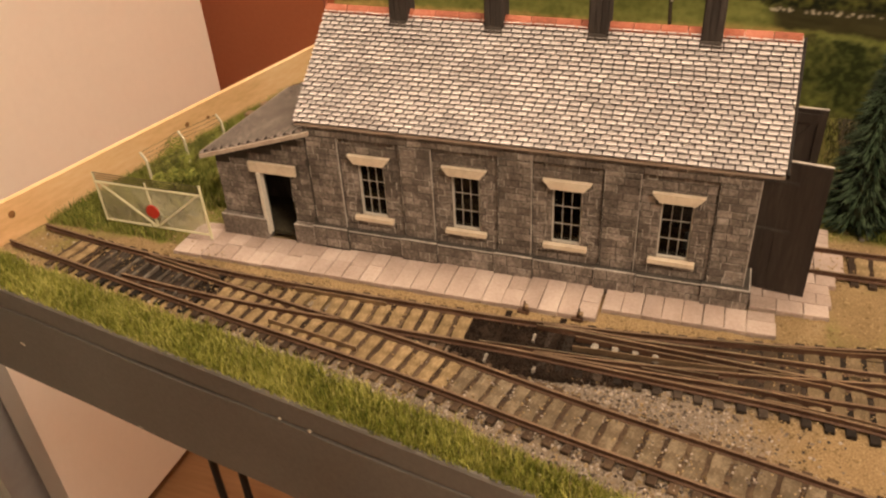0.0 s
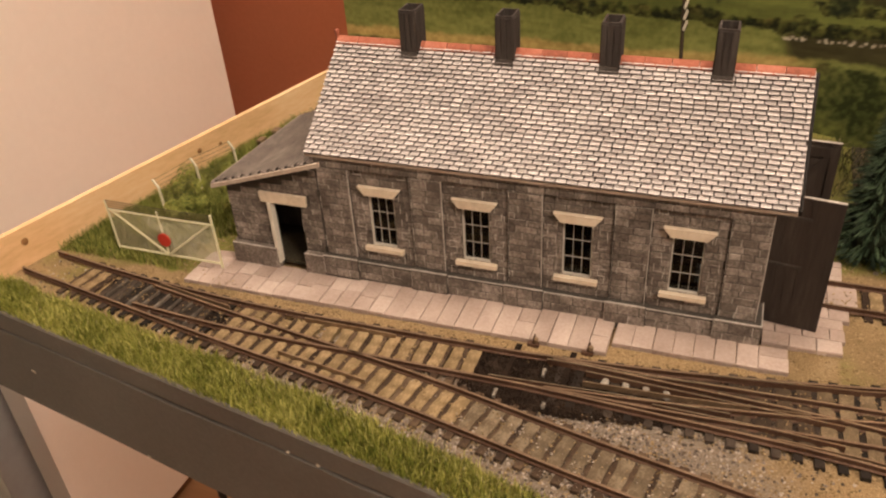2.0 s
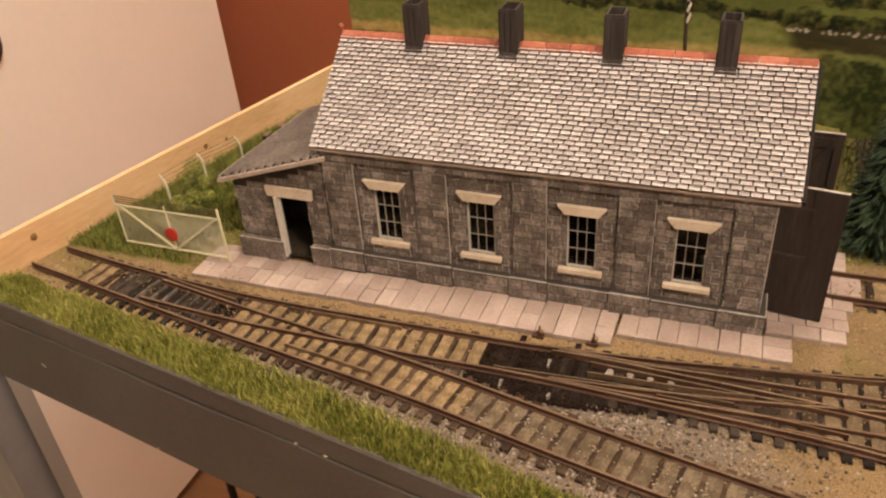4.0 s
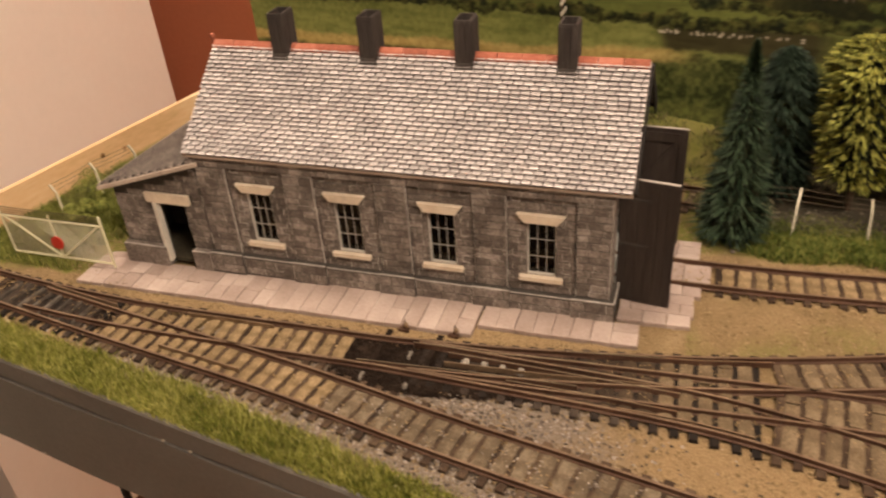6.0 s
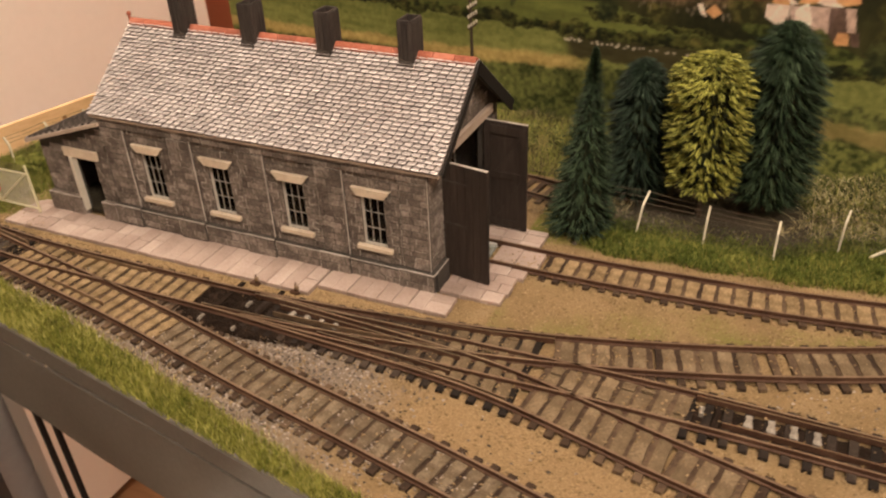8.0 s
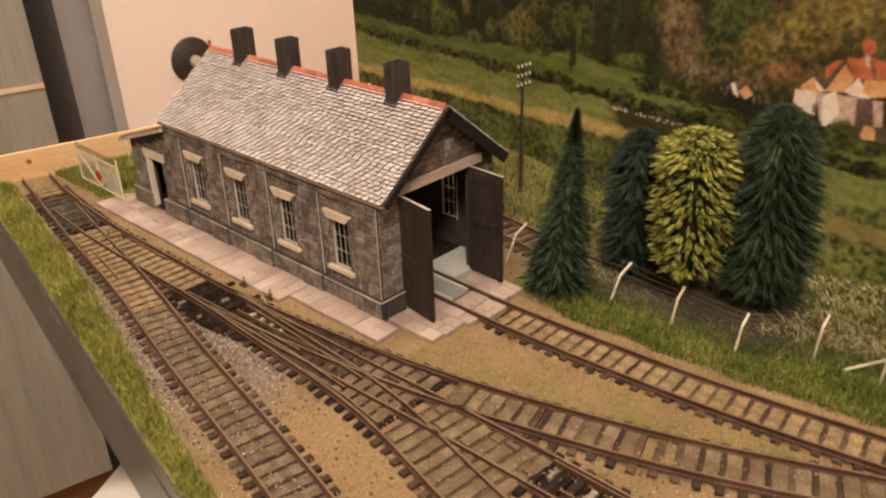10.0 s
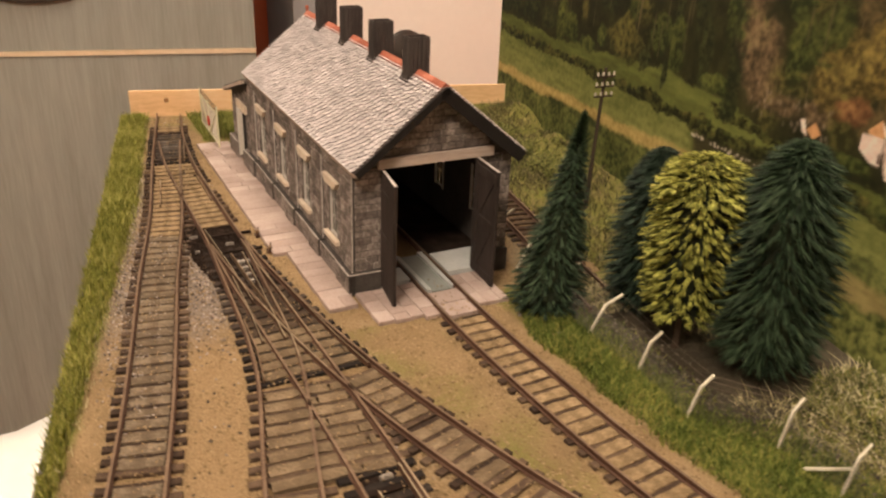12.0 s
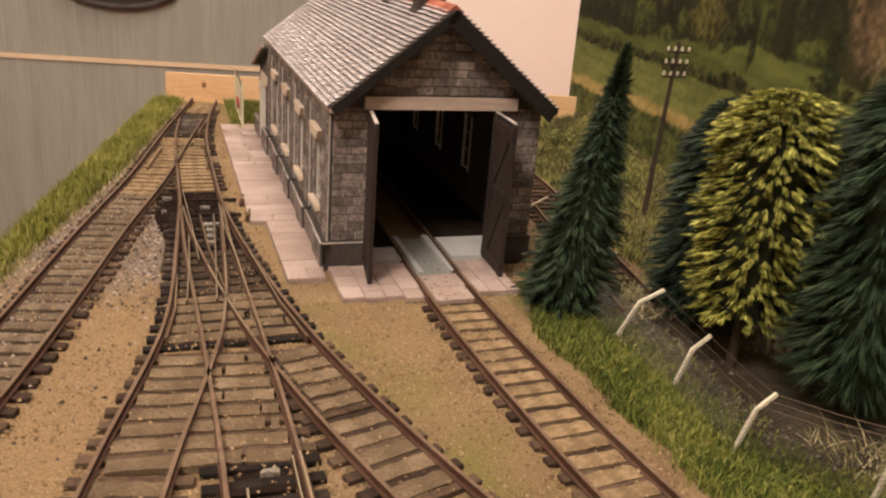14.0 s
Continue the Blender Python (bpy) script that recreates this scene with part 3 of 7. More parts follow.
# ---- ground sheet ----
def grass_inner(x):
    """The inner edge of the front grass, which narrows towards the open end."""
    return front_edge(x) + float(np.interp(x, (-0.3, -0.15, -0.1, -0.03, 0.03, 0.08, 0.4), (0.019, 0.0195, 0.0175, 0.0125, 0.0095, 0.0065, 0.006)))


def ground_z(x, y):
    z = -0.0008 + 0.0005 * noise.noise((x * 120, y * 120, 0)) + 0.0004 * noise.noise((x * 400, y * 400, 3))
    if in_building(x, y):
        return -0.0016
    # rough rising ground towards the scene board
    r = scene_board(x) - y
    if r < 0.06 and x < 0.03 and y > 0.1:
        z += 0.012 * max(0, (0.055 - r) / 0.055) * (0.6 + 0.8 * noise.noise((x * 30, y * 30, 9)))
    if y > 0.1 and x > 0.14:
        z += 0.012 * min(1, (y - 0.1) / 0.03) * min(1, (x - 0.14) / 0.05) * (0.8 + 0.5 * noise.noise((x * 40, y * 40, 5)))
    return z


def build_ground():
    g = Geo()
    xs = [-0.345 + 0.0025 * i for i in range(300)] + [0.41 + 0.02 * i for i in range(23)]
    rows = []
    n = 116
    for x in xs:
        ya, yb = front_edge(x), scene_board(x) + 0.004
        col = []
        for j in range(n + 1):
            y = ya + (yb - ya) * j / n
            xx = max(x, end_board(y) + 0.0004)
            col.append(len(g.v))
            g.v.append((xx, y, ground_z(xx, y)))
        rows.append(col)
    for i in range(len(rows) - 1):
        for j in range(n):
            g.f.append((rows[i][j], rows[i + 1][j], rows[i + 1][j + 1], rows[i][j + 1]))
    ob = thing("ground", g, M_SAND, "ochre sandy ballast ground of the model layout", "ground", kind="structure", smooth=True)
    for zone, rule in (("ochre", ochre_zone), ("gravel", gravel_zone), ("moss", moss_zone)):
        at = ob.data.attributes.new(zone, "FLOAT", "POINT")
        at.data.foreach_set("value", [rule(v[0], v[1]) for v in g.v])
    return ob


def ramp01(v, a, b):
    return max(0.0, min(1.0, (v - a) / (b - a)))


def ochre_zone(x, y):
    if route_a(x) < y < route_d(x):
        return ramp01(x, -0.03, 0.03) * (0.75 if x < 0.18 else 0.6)
    if x < 0.004 and route_c(x) < y < 0.0:
        return 0.85
    if y < route_a(x) - 0.008:
        return 0.55 * ramp01(x, 0.03, 0.12)
    return 0.15 + 0.35 * noise.noise((x * 30, y * 30, 2)) if x > 0 else 0.2


def gravel_zone(x, y):
    if x < -0.2:
        return 0.12
    if route_a(x) < y < route_d(x) + 0.003:
        return 0.95 * (1 - ramp01(x, -0.03, 0.05))
    if route_a(x) - 0.03 < y < route_a(x) - 0.006:
        return 0.7 * (1 - ramp01(x, -0.03, 0.06)) * ramp01(x, -0.26, -0.2)
    if route_d(x) < y < route_c(x) and x > -0.02:
        return 0.2
    return 0.12


def moss_zone(x, y):
    b = grass_inner(x) - 0.001
    if y < b + 0.004:
        return ramp01(b + 0.004 - y, 0.0, 0.006)
    if x > 0.02 and y > route_s(x) + 0.016:
        return 0.75 * ramp01(y - route_s(x), 0.016, 0.024)
    if x > 0.03 and route_c(x) + 0.012 < y < route_s(x) - 0.012:
        return max(0.0, 0.34 + 0.5 * noise.noise((x * 38, y * 38, 17)))
    if x < -0.22 and y > -0.022:
        return 0.7
    if x < -0.27:
        return 0.3 + 0.5 * noise.noise((x * 60, y * 60, 8))
    if y > 0.12:
        return 0.7
    return 0.0


build_ground()


# ---- shed ----
SX0, SX1, SY0, SY1 = -0.178, -0.0022, 0.0, 0.0765
SHED_TURN, SHED_X, SHED_Y = 0.028, 0.001, 0.0012
SHED_RISE = 0.0118
LX0 = -0.2235
WALL_TOP = 0.0575
WINDOWS = [-0.15, -0.1097, -0.0693, -0.029]
WIN_W, WIN_Z0, WIN_Z1 = 0.0057, 0.0166, 0.0412
shed = root("engine_shed", (-0.089, 0.039, 0.0), "grey stone engine shed with pale slate roof and open doors", "engine shed")


def long_wall(y0, y1, holes):
    """One shell with the window openings cut through."""
    g = Geo()
    us = sorted({SX0, SX1, *[h[0] for h in holes], *[h[2] for h in holes]})
    zs = sorted({-0.002, WALL_TOP, *[h[1] for h in holes], *[h[3] for h in holes]})
    nu, nz = len(us), len(zs)
    for y in (y0, y1):
        for z in zs:
            for u in us:
                g.v.append((u, y, z))

    def solid(i, k):
        if not (0 <= i < nu - 1 and 0 <= k < nz - 1):
            return False
        cu, cz = (us[i] + us[i + 1]) / 2, (zs[k] + zs[k + 1]) / 2
        return not any(p < cu < r and q < cz < t for p, q, r, t in holes)

    m = nu * nz
    for i in range(nu - 1):
        for k in range(nz - 1):
            if not solid(i, k):
                continue
            p, q, r, t = k * nu + i, k * nu + i + 1, (k + 1) * nu + i + 1, (k + 1) * nu + i
            g.f += [(p, q, r, t), (m + t, m + r, m + q, m + p)]
            for di, dk, e in ((0, -1, (p, q)), (1, 0, (q, r)), (0, 1, (r, t)), (-1, 0, (t, p))):
                if not solid(i + di, k + dk):
                    g.f.append((e[1], e[0], m + e[0], m + e[1]))
    return g


def prism(outline, put, t0, t1):
    """A flat outline given thickness; put(a, b, t) places a corner."""
    g = Geo()
    n = len(outline)
    g.v = [put(a, b, t0) for a, b in outline] + [put(a, b, t1) for a, b in outline]
    g.f = [tuple(reversed(range(n))), tuple(range(n, 2 * n))] + [(i, (i + 1) % n, n + (i + 1) % n, n + i) for i in range(n)]
    return g


window_holes = [(c - WIN_W, WIN_Z0, c + WIN_W, WIN_Z1) for c in WINDOWS]
front = part("wall", long_wall(SY0, SY0 + 0.0028, window_holes), M_MORTAR, shed)
part("wall", long_wall(SY1 - 0.0028, SY1, window_holes), M_MORTAR, shed)

DOOR_Y0, DOOR_Y1, DOOR_Z = 0.0135, 0.0595, 0.0565
RIDGE_Y, RIDGE_Z = 0.0386, 0.0918
ROOF_HALF, ROOF_DROP = 0.0408, 0.0328


def roof_z(y):
    return RIDGE_Z - 0.0012 - (ROOF_DROP / ROOF_HALF) * abs(y - RIDGE_Y)


gable_line = [(SY0 + 0.0028, -0.002), (DOOR_Y0, -0.002), (DOOR_Y0, DOOR_Z), (DOOR_Y1, DOOR_Z), (DOOR_Y1, -0.002), (SY1 - 0.0028, -0.002), (SY1 - 0.0028, WALL_TOP), (SY1, WALL_TOP), (SY1, roof_z(SY1)), (RIDGE_Y, roof_z(RIDGE_Y)), (SY0, roof_z(SY0)), (SY0, WALL_TOP), (SY0 + 0.0028, WALL_TOP)]
gable_wall = part("wall", prism(gable_line, lambda a, b, t: (t, a, b), SX1 - 0.0028, SX1), M_MORTAR, shed)
part("wall", prism(gable_line[:1] + gable_line[5:], lambda a, b, t: (t, a, b), SX0, SX0 + 0.0028), M_MORTAR, shed)

# recessed bays: pilasters between them, a frieze above, a stepped plinth below
BAYS = [(c - 0.0135, c + 0.0135) for c in WINDOWS]
PIL = []
edges = [SX0 + 0.0005] + [e for b in BAYS for e in b] + [SX1]
for i in range(0, len(edges), 2):
    PIL.append((edges[i], edges[i + 1]))
P = 0.0011
for a, b in PIL:
    part("pilaster", Geo().box((a, SY0 - P, 0.0085), (b, SY0, 0.0518)), M_MORTAR, shed)
part("frieze", Geo().box((SX0, SY0 - P, 0.0518), (SX1, SY0, WALL_TOP)), M_MORTAR, shed)
plinth = Geo()
PB, PP, PH, PT = 0.0029, 0.0038, 0.0087, 0.0096
plinth.box((SX0, SY0 - PB, -0.002), (SX1 + 0.0012, SY0, PH))
for a, b in PIL:
    plinth.box((a - 0.0012, SY0 - PP, -0.002), (b + 0.0012 if b < SX1 - 0.001 else b + 0.0026, SY0 - PB, PT))
    plinth.box((a - 0.0012, SY0 - PB, PH), (b + 0.0012 if b < SX1 - 0.001 else b + 0.0026, SY0, PT))
plinth.box((SX1, SY0, -0.002), (SX1 + 0.0026, DOOR_Y0 - 0.002, PT))
plinth.box((SX1, DOOR_Y1 + 0.003, -0.002), (SX1 + 0.0026, SY1, PT))
part("plinth", plinth, M_MORTAR, shed)
edge = Geo()
for a, b in PIL:
    edge.box((a - 0.0011, SY0 - PP - 0.00006, PT - 0.0002), (b + 0.0011 if b < SX1 - 0.001 else b + 0.0025, SY0 - PP + 0.0006, PT + 0.00015))
    edge.box((a - 0.00125, SY0 - PP - 0.00006, 0.001), (a - 0.00105, SY0 - PP + 0.0004, PT))
    if a > SX0 + 0.002:
        edge.box((a - 0.00003, SY0 - P - 0.00006, 0.0095), (a + 0.00009, SY0 - P + 0.0008, 0.0517))
        edge.box((a, SY0 - P - 0.00006, 0.05165), (b, SY0 - P + 0.0006, 0.0518))
    if b < SX1 - 0.001:
        edge.box((b - 0.00018, SY0 - P - 0.0001, 0.0095), (b + 0.00008, SY0 - P + 0.0006, 0.0517))
for a, b in BAYS:
    edge.box((a + 0.0013, SY0 - PB - 0.00005, PH - 0.00012), (b - 0.0013, SY0 - PB + 0.0004, PH + 0.00012))
edge.box((SX1 + 0.0022, SY0 - PP + 0.0006, PT - 0.0002), (SX1 + 0.00266, DOOR_Y0 - 0.002, PT + 0.00015))
edge.box((SX1 - 0.0002, SY0 - P - 0.0001, 0.0095), (SX1 + 0.0001, SY0 - P + 0.0003, 0.0544))
part("worn_edge", edge, M_PALE_EDGE, shed, "pale worn arris")

# lean-to at the far end


def lean_z(x):
    return 0.0385 + (x - LX0) * 0.31


D0, D1, DZ = -0.2022, -0.188, 0.0312
lean_line = [(LX0, -0.002), (D0, -0.002), (D0, DZ), (D1, DZ), (D1, -0.002), (SX0, -0.002), (SX0, lean_z(SX0)), (LX0, lean_z(LX0))]
lean_wall = part("lean_to_wall", prism(lean_line, lambda a, b, t: (a, t, b), SY0 + 0.0024, SY0 - 0.0006), M_MORTAR, shed)
part("lean_to_wall", Geo().box((LX0, SY0 + 0.0024, -0.002), (LX0 + 0.0025, SY1 - 0.0025, lean_z(LX0) - 0.0036)), M_MORTAR, shed)
part("lean_to_wall", prism(lean_line[:1] + lean_line[5:], lambda a, b, t: (a, t, b - 0.0036), SY1, SY1 - 0.0025), M_MORTAR, shed)
pl = Geo()
pl.box((LX0 - 0.001, SY0 - 0.0038, -0.002), (D0, SY0 - 0.0006, 0.0088)).box((D1, SY0 - 0.0038, -0.002), (SX0 - 0.0008, SY0 - 0.0006, 0.0088))
pl.box((LX0 - 0.0012, SY0 - 0.0006, -0.002), (LX0, SY1, 0.0088))
part("plinth", pl, M_STONE, shed)
pe = Geo().box((LX0 - 0.0009, SY0 - 0.00386, 0.0086), (D0, SY0 - 0.0032, 0.00895)).box((D1, SY0 - 0.00386, 0.0086), (SX0 - 0.0008, SY0 - 0.0032, 0.00895))
part("worn_edge", pe, M_PALE_EDGE, shed, "pale worn arris")
part("lintel", Geo().hexa([(D0 - 0.0042, SY0 - 0.0022, DZ + 0.0004), (D1 + 0.0034, SY0 - 0.0022, DZ + 0.0004), (D1 + 0.0034, SY0 - 0.0006, DZ + 0.0004), (D0 - 0.0042, SY0 - 0.0006, DZ + 0.0004), (D0 - 0.0047, SY0 - 0.0022, DZ + 0.005), (D1 + 0.0036, SY0 - 0.0022, DZ + 0.005), (D1 + 0.0036, SY0 - 0.0006, DZ + 0.005), (D0 - 0.0047, SY0 - 0.0006, DZ + 0.005)]), M_CREAM, shed, "cream stone lintel")
part("door_jamb", Geo().box((D0 - 0.0008, SY0 - 0.003, 0.0008), (D0 + 0.0009, SY0 + 0.0002, DZ + 0.0004)), M_FRAME, shed, "white door post")
# Floor colour is set dark to stand in for shade indoors.
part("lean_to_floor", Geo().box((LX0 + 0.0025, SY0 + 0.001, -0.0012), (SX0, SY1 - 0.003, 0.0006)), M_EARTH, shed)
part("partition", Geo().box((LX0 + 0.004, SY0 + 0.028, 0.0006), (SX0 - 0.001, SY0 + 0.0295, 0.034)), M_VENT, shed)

# lean-to roof: deck, rows of slates, barge board, gutter stub
LRX0, LRX1 = LX0 - 0.0045, SX0 - 0.0002
LEAN_FALL = 0.045


def lean_deck(x0, x1, y0, y1, lift, thick):
    g = Geo()
    z0, z1 = lean_z(x0) + lift, lean_z(x1) + lift
    d0, d1 = LEAN_FALL * y0, LEAN_FALL * y1
    return g.hexa([(x0, y0, z0 - d0), (x1, y0, z1 - d0), (x1, y1, z1 - d1), (x0, y1, z0 - d1), (x0, y0, z0 + thick - d0), (x1, y0, z1 + thick - d0), (x1, y1, z1 + thick - d1), (x0, y1, z0 + thick - d1)])


lean_roof = part("lean_to_roof", lean_deck(LRX0, LRX1, SY0 - 0.004, SY1 + 0.0015, 0.0, 0.0008), M_DECK, shed)
rows = Geo()
r4 = random.Random(4)
nrow = 22
for i in range(nrow):
    xa = LRX0 - 0.0003 + (LRX1 - LRX0) * i / nrow
    xb = min(xa + 0.003, LRX1)
    y = SY0 - 0.0045 + (0.0016 if i % 2 else 0)
    while y < SY1 - 0.001:
        w = 0.0033 + 0.0006 * r4.random()
        za, zb = lean_z(xa) + 0.0012 + 0.00015 * r4.random() - LEAN_FALL * y, lean_z(xb) + 0.0009 - LEAN_FALL * y
        rows.hexa([(xa, y, za), (xb, y, zb), (xb, y + w - 0.0003, zb), (xa, y + w - 0.0003, za), (xa, y, za + 0.0009), (xb, y, zb + 0.0001), (xb, y + w - 0.0001, zb + 0.0001), (xa, y + w - 0.0001, za + 0.0009)])
        y += w
# Thin dark strips paint the shadow line along each course.
for i in range(1, nrow):
    xa = LRX0 - 0.0003 + (LRX1 - LRX0) * i / nrow
    part("course_shadow_strip", lean_deck(xa - 0.00015, xa + 0.00035, SY0 - 0.0042, SY1 + 0.0012, 0.0008, 0.00155), M_VENT, lean_roof)
M_SLATE_DULL = material("dull_brown_slate", [(0.12, 0.097, 0.084), (0.21, 0.176, 0.155), (0.33, 0.285, 0.255)], 0.7, fine=900, coarse=60, island=0.09, bump=0.3)
lean_slates = part("slates", rows, M_SLATE_DULL, lean_roof, "dull brown-grey slates", kind="stuff").data
# Lower slate faces are coloured dark too, as shade under the lap.
lean_slates.materials.append(M_VENT)
lean_slates.polygons.foreach_set("material_index", [int(i % 6 == 5) for i in range(len(lean_slates.polygons))])
lean_slates.update()
part("barge_board", lean_deck(LRX0, -0.1735, SY0 - 0.0054, SY0 - 0.004, -0.0006, 0.0018), M_BEAM, lean_roof, "pale barge board")
part("eaves_board", lean_deck(LRX0 - 0.001, LRX0, SY0 - 0.004, SY1 + 0.0015, -0.0008, 0.0018), M_BEAM, lean_roof)


# windows: frame, bars, panes, lintel, sill
def build_window(c, side):
    y = SY0 if side > 0 else SY1

    def yy(d):
        return y + d * side

    def bx(g, x0, d0, z0, x1, d1, z1):
        a, b = sorted((yy(d0), yy(d1)))
        g.box((x0, a, z0), (x1, b, z1))

    fr = Geo()
    w, z0, z1, e = WIN_W, WIN_Z0, WIN_Z1, 0.00045
    bx(fr, c - w, 0.0004, z0, c - w + e, 0.0018, z1)
    bx(fr, c + w - e, 0.0004, z0, c + w, 0.0018, z1)
    bx(fr, c - w + e, 0.0004, z0, c + w - e, 0.0018, z0 + e)
    bx(fr, c - w + e, 0.0004, z1 - e, c + w - e, 0.0018, z1)
    bx(fr, c - w, 0.0018, z0, c - w + 0.0003, 0.0026, z1)
    bx(fr, c + w - 0.0003, 0.0018, z0, c + w, 0.0036, z1)
    win = part("window", fr, M_BARS, shed, "white glazed window")
    iw, ih = 2 * (w - e), z1 - z0 - 2 * e
    for k in (1, 2):
        g = Geo()
        bx(g, c - w + e + iw * k / 3 - 0.00008, 0.001, z0 + e, c - w + e + iw * k / 3 + 0.00008, 0.0013, z1 - e)
        part("glazing_bar", g, M_BARS, win)
        g = Geo()
        bx(g, c - w + e, 0.00095, z0 + e + ih * k / 3 - 0.00008, c + w - e, 0.00125, z0 + e + ih * k / 3 + 0.00008)
        part("glazing_bar", g, M_BARS, win)
    for i in range(3):
        for k in range(3):
            g = Geo()
            bx(g, c - w + e + iw * i / 3 + 0.0003, 0.0014, z0 + e + ih * k / 3 + 0.0003, c - w + e + iw * (i + 1) / 3 - 0.0003, 0.0016, z0 + e + ih * (k + 1) / 3 - 0.0003)
            pane = part("pane", g, M_GLASS, win)
            pane.visible_shadow = False
    g = Geo()
    d0, d1 = sorted((yy(-0.0021), yy(0.0003)))
    za, zb, a, b = z1 + 0.0003, z1 + 0.0039, 0.0064, 0.0093
    g.hexa([(c - a, d0, za), (c + a, d0, za), (c + a, d1, za), (c - a, d1, za), (c - b, d0, zb), (c + b, d0, zb), (c + b, d1, zb), (c - b, d1, zb)])
    part("lintel", g, M_CREAM, win, "cream flared lintel")
    g = Geo()
    bx(g, c - 0.0086, -0.0022, z0 - 0.0019, c + 0.0086, 0.0004, z0)
    part("sill", g, M_CREAM, win, "cream stone sill")


for c in WINDOWS:
    build_window(c, 1)
for c in WINDOWS:
    build_window(c, -1)

# roof
RX0, RX1 = SX0 - 0.0025, 0.0042
SLOPE = math.atan2(ROOF_DROP, ROOF_HALF)


def on_roof(s, lift, side):
    """A point s metres down from the ridge, lift above the deck: y and z."""
    y, z = s * math.cos(SLOPE) - lift * -math.sin(SLOPE), RIDGE_Z - 0.0008 - s * math.sin(SLOPE) + lift * math.cos(SLOPE)
    return RIDGE_Y - side * y, z


LEN = ROOF_HALF / math.cos(SLOPE)
deck = Geo()
for side in (1, -1):
    (y0, z0), (y1, z1), (y2, z2), (y3, z3) = on_roof(0, -0.0008, side), on_roof(LEN, -0.0008, side), on_roof(LEN, 0.0002, side), on_roof(0, 0.0002, side)
    deck.hexa([(RX0, y0, z0), (RX1, y0, z0), (RX1, y1, z1), (RX0, y1, z1), (RX0, y3, z3), (RX1, y3, z3), (RX1, y2, z2), (RX0, y2, z2)])
roof = part("roof", deck, M_DECK, shed, "slate roof")
for side in (1, -1):
    g = Geo()
    # Rear board is drawn deeper to stand in for the shaded underside too.
    deep = 0.0028 if side > 0 else 0.005
    (y0, z0), (y1, z1), (y2, z2), (y3, z3) = on_roof(0.0, -deep, side), on_roof(LEN, -deep, side), on_roof(LEN, 0.0003, side), on_roof(0.0, 0.0003, side)
    xa, xb = RX1 + 0.0005, RX1 + 0.0013
    g.hexa([(xa, y0, z0), (xb, y0, z0), (xb, y1, z1), (xa, y1, z1), (xa, y3, z3), (xb, y3, z3), (xb, y2, z2), (xa, y2, z2)])
    part("barge_board", g, M_TAR, roof, "dark barge board")
    y, z = on_roof(LEN + 0.0002, -0.0012, side)
    part("gutter", Geo().sweep([(RX0, y), (RX1, y)], [(-0.0009, z - 0.0006), (0.0009, z - 0.0006), (0.0011, z + 0.0006), (-0.0011, z + 0.0006)]), M_BEAM if side > 0 else M_VENT, roof)

ROWS = 26
PITCH = LEN / ROWS


def slate_mesh(name, w, mat):
    g = Geo()
    l, t = PITCH * 1.3, 0.00108
    g.hexa([(0.0001, 0.00035, 0), (w - 0.0001, 0.00035, 0), (w, l, -0.0004), (0, l, -0.0004), (0.0001, 0, t), (w - 0.0001, 0.0, t), (w - 0.0001, l, -0.0003), (0.0001, l, -0.0003)])
    return g


# ridge tiles
nt_ = 19
for i in range(nt_):
    a = RX0 + (RX1 - RX0) * i / nt_
    b = RX0 + (RX1 - RX0) * (i + 1) / nt_ - 0.00025
    g = Geo()
    prof = []
    for s, l in ((0.0028, 0.0006), (0.0028, 0.0011), (0.001, 0.0014)):
        prof.append(on_roof(s, l, 1))
    prof.append((RIDGE_Y, RIDGE_Z + 0.0009))
    for s, l in ((0.001, 0.0014), (0.0028, 0.0011), (0.0028, 0.0006)):
        prof.append(on_roof(s, l, -1))
    n = len(g.v)
    k = len(prof)
    g.v.extend([(a, p[0], p[1]) for p in prof] + [(b, p[0], p[1]) for p in prof])
    for j in range(k):
        m = (j + 1) % k
        g.f.append((n + j, n + m, n + k + m, n + k + j))
    g.f.append(tuple(n + j for j in reversed(range(k))))
    g.f.append(tuple(n + k + j for j in range(k)))
    part("ridge_tile", g, M_RIDGE, roof, "terracotta ridge tile")
part("finial", Geo().lathe([(0.0006, RIDGE_Z - 0.006), (0.0008, RIDGE_Z - 0.005), (0.0007, RIDGE_Z + 0.0014), (0.0011, RIDGE_Z + 0.002), (0.0011, RIDGE_Z + 0.0032), (0.0004, RIDGE_Z + 0.0036)], (RX0 - 0.0006, RIDGE_Y - 0.0002, 0), 10), M_RIDGE, roof, "small terracotta finial")
part("bracket", Geo().bevel_box((RX0 - 0.0018, RIDGE_Y - 0.006, RIDGE_Z - 0.0098), (RX0, RIDGE_Y - 0.002, RIDGE_Z - 0.0072), 0.0004), M_SLATE_EDGE, roof, "small grey gable bracket")


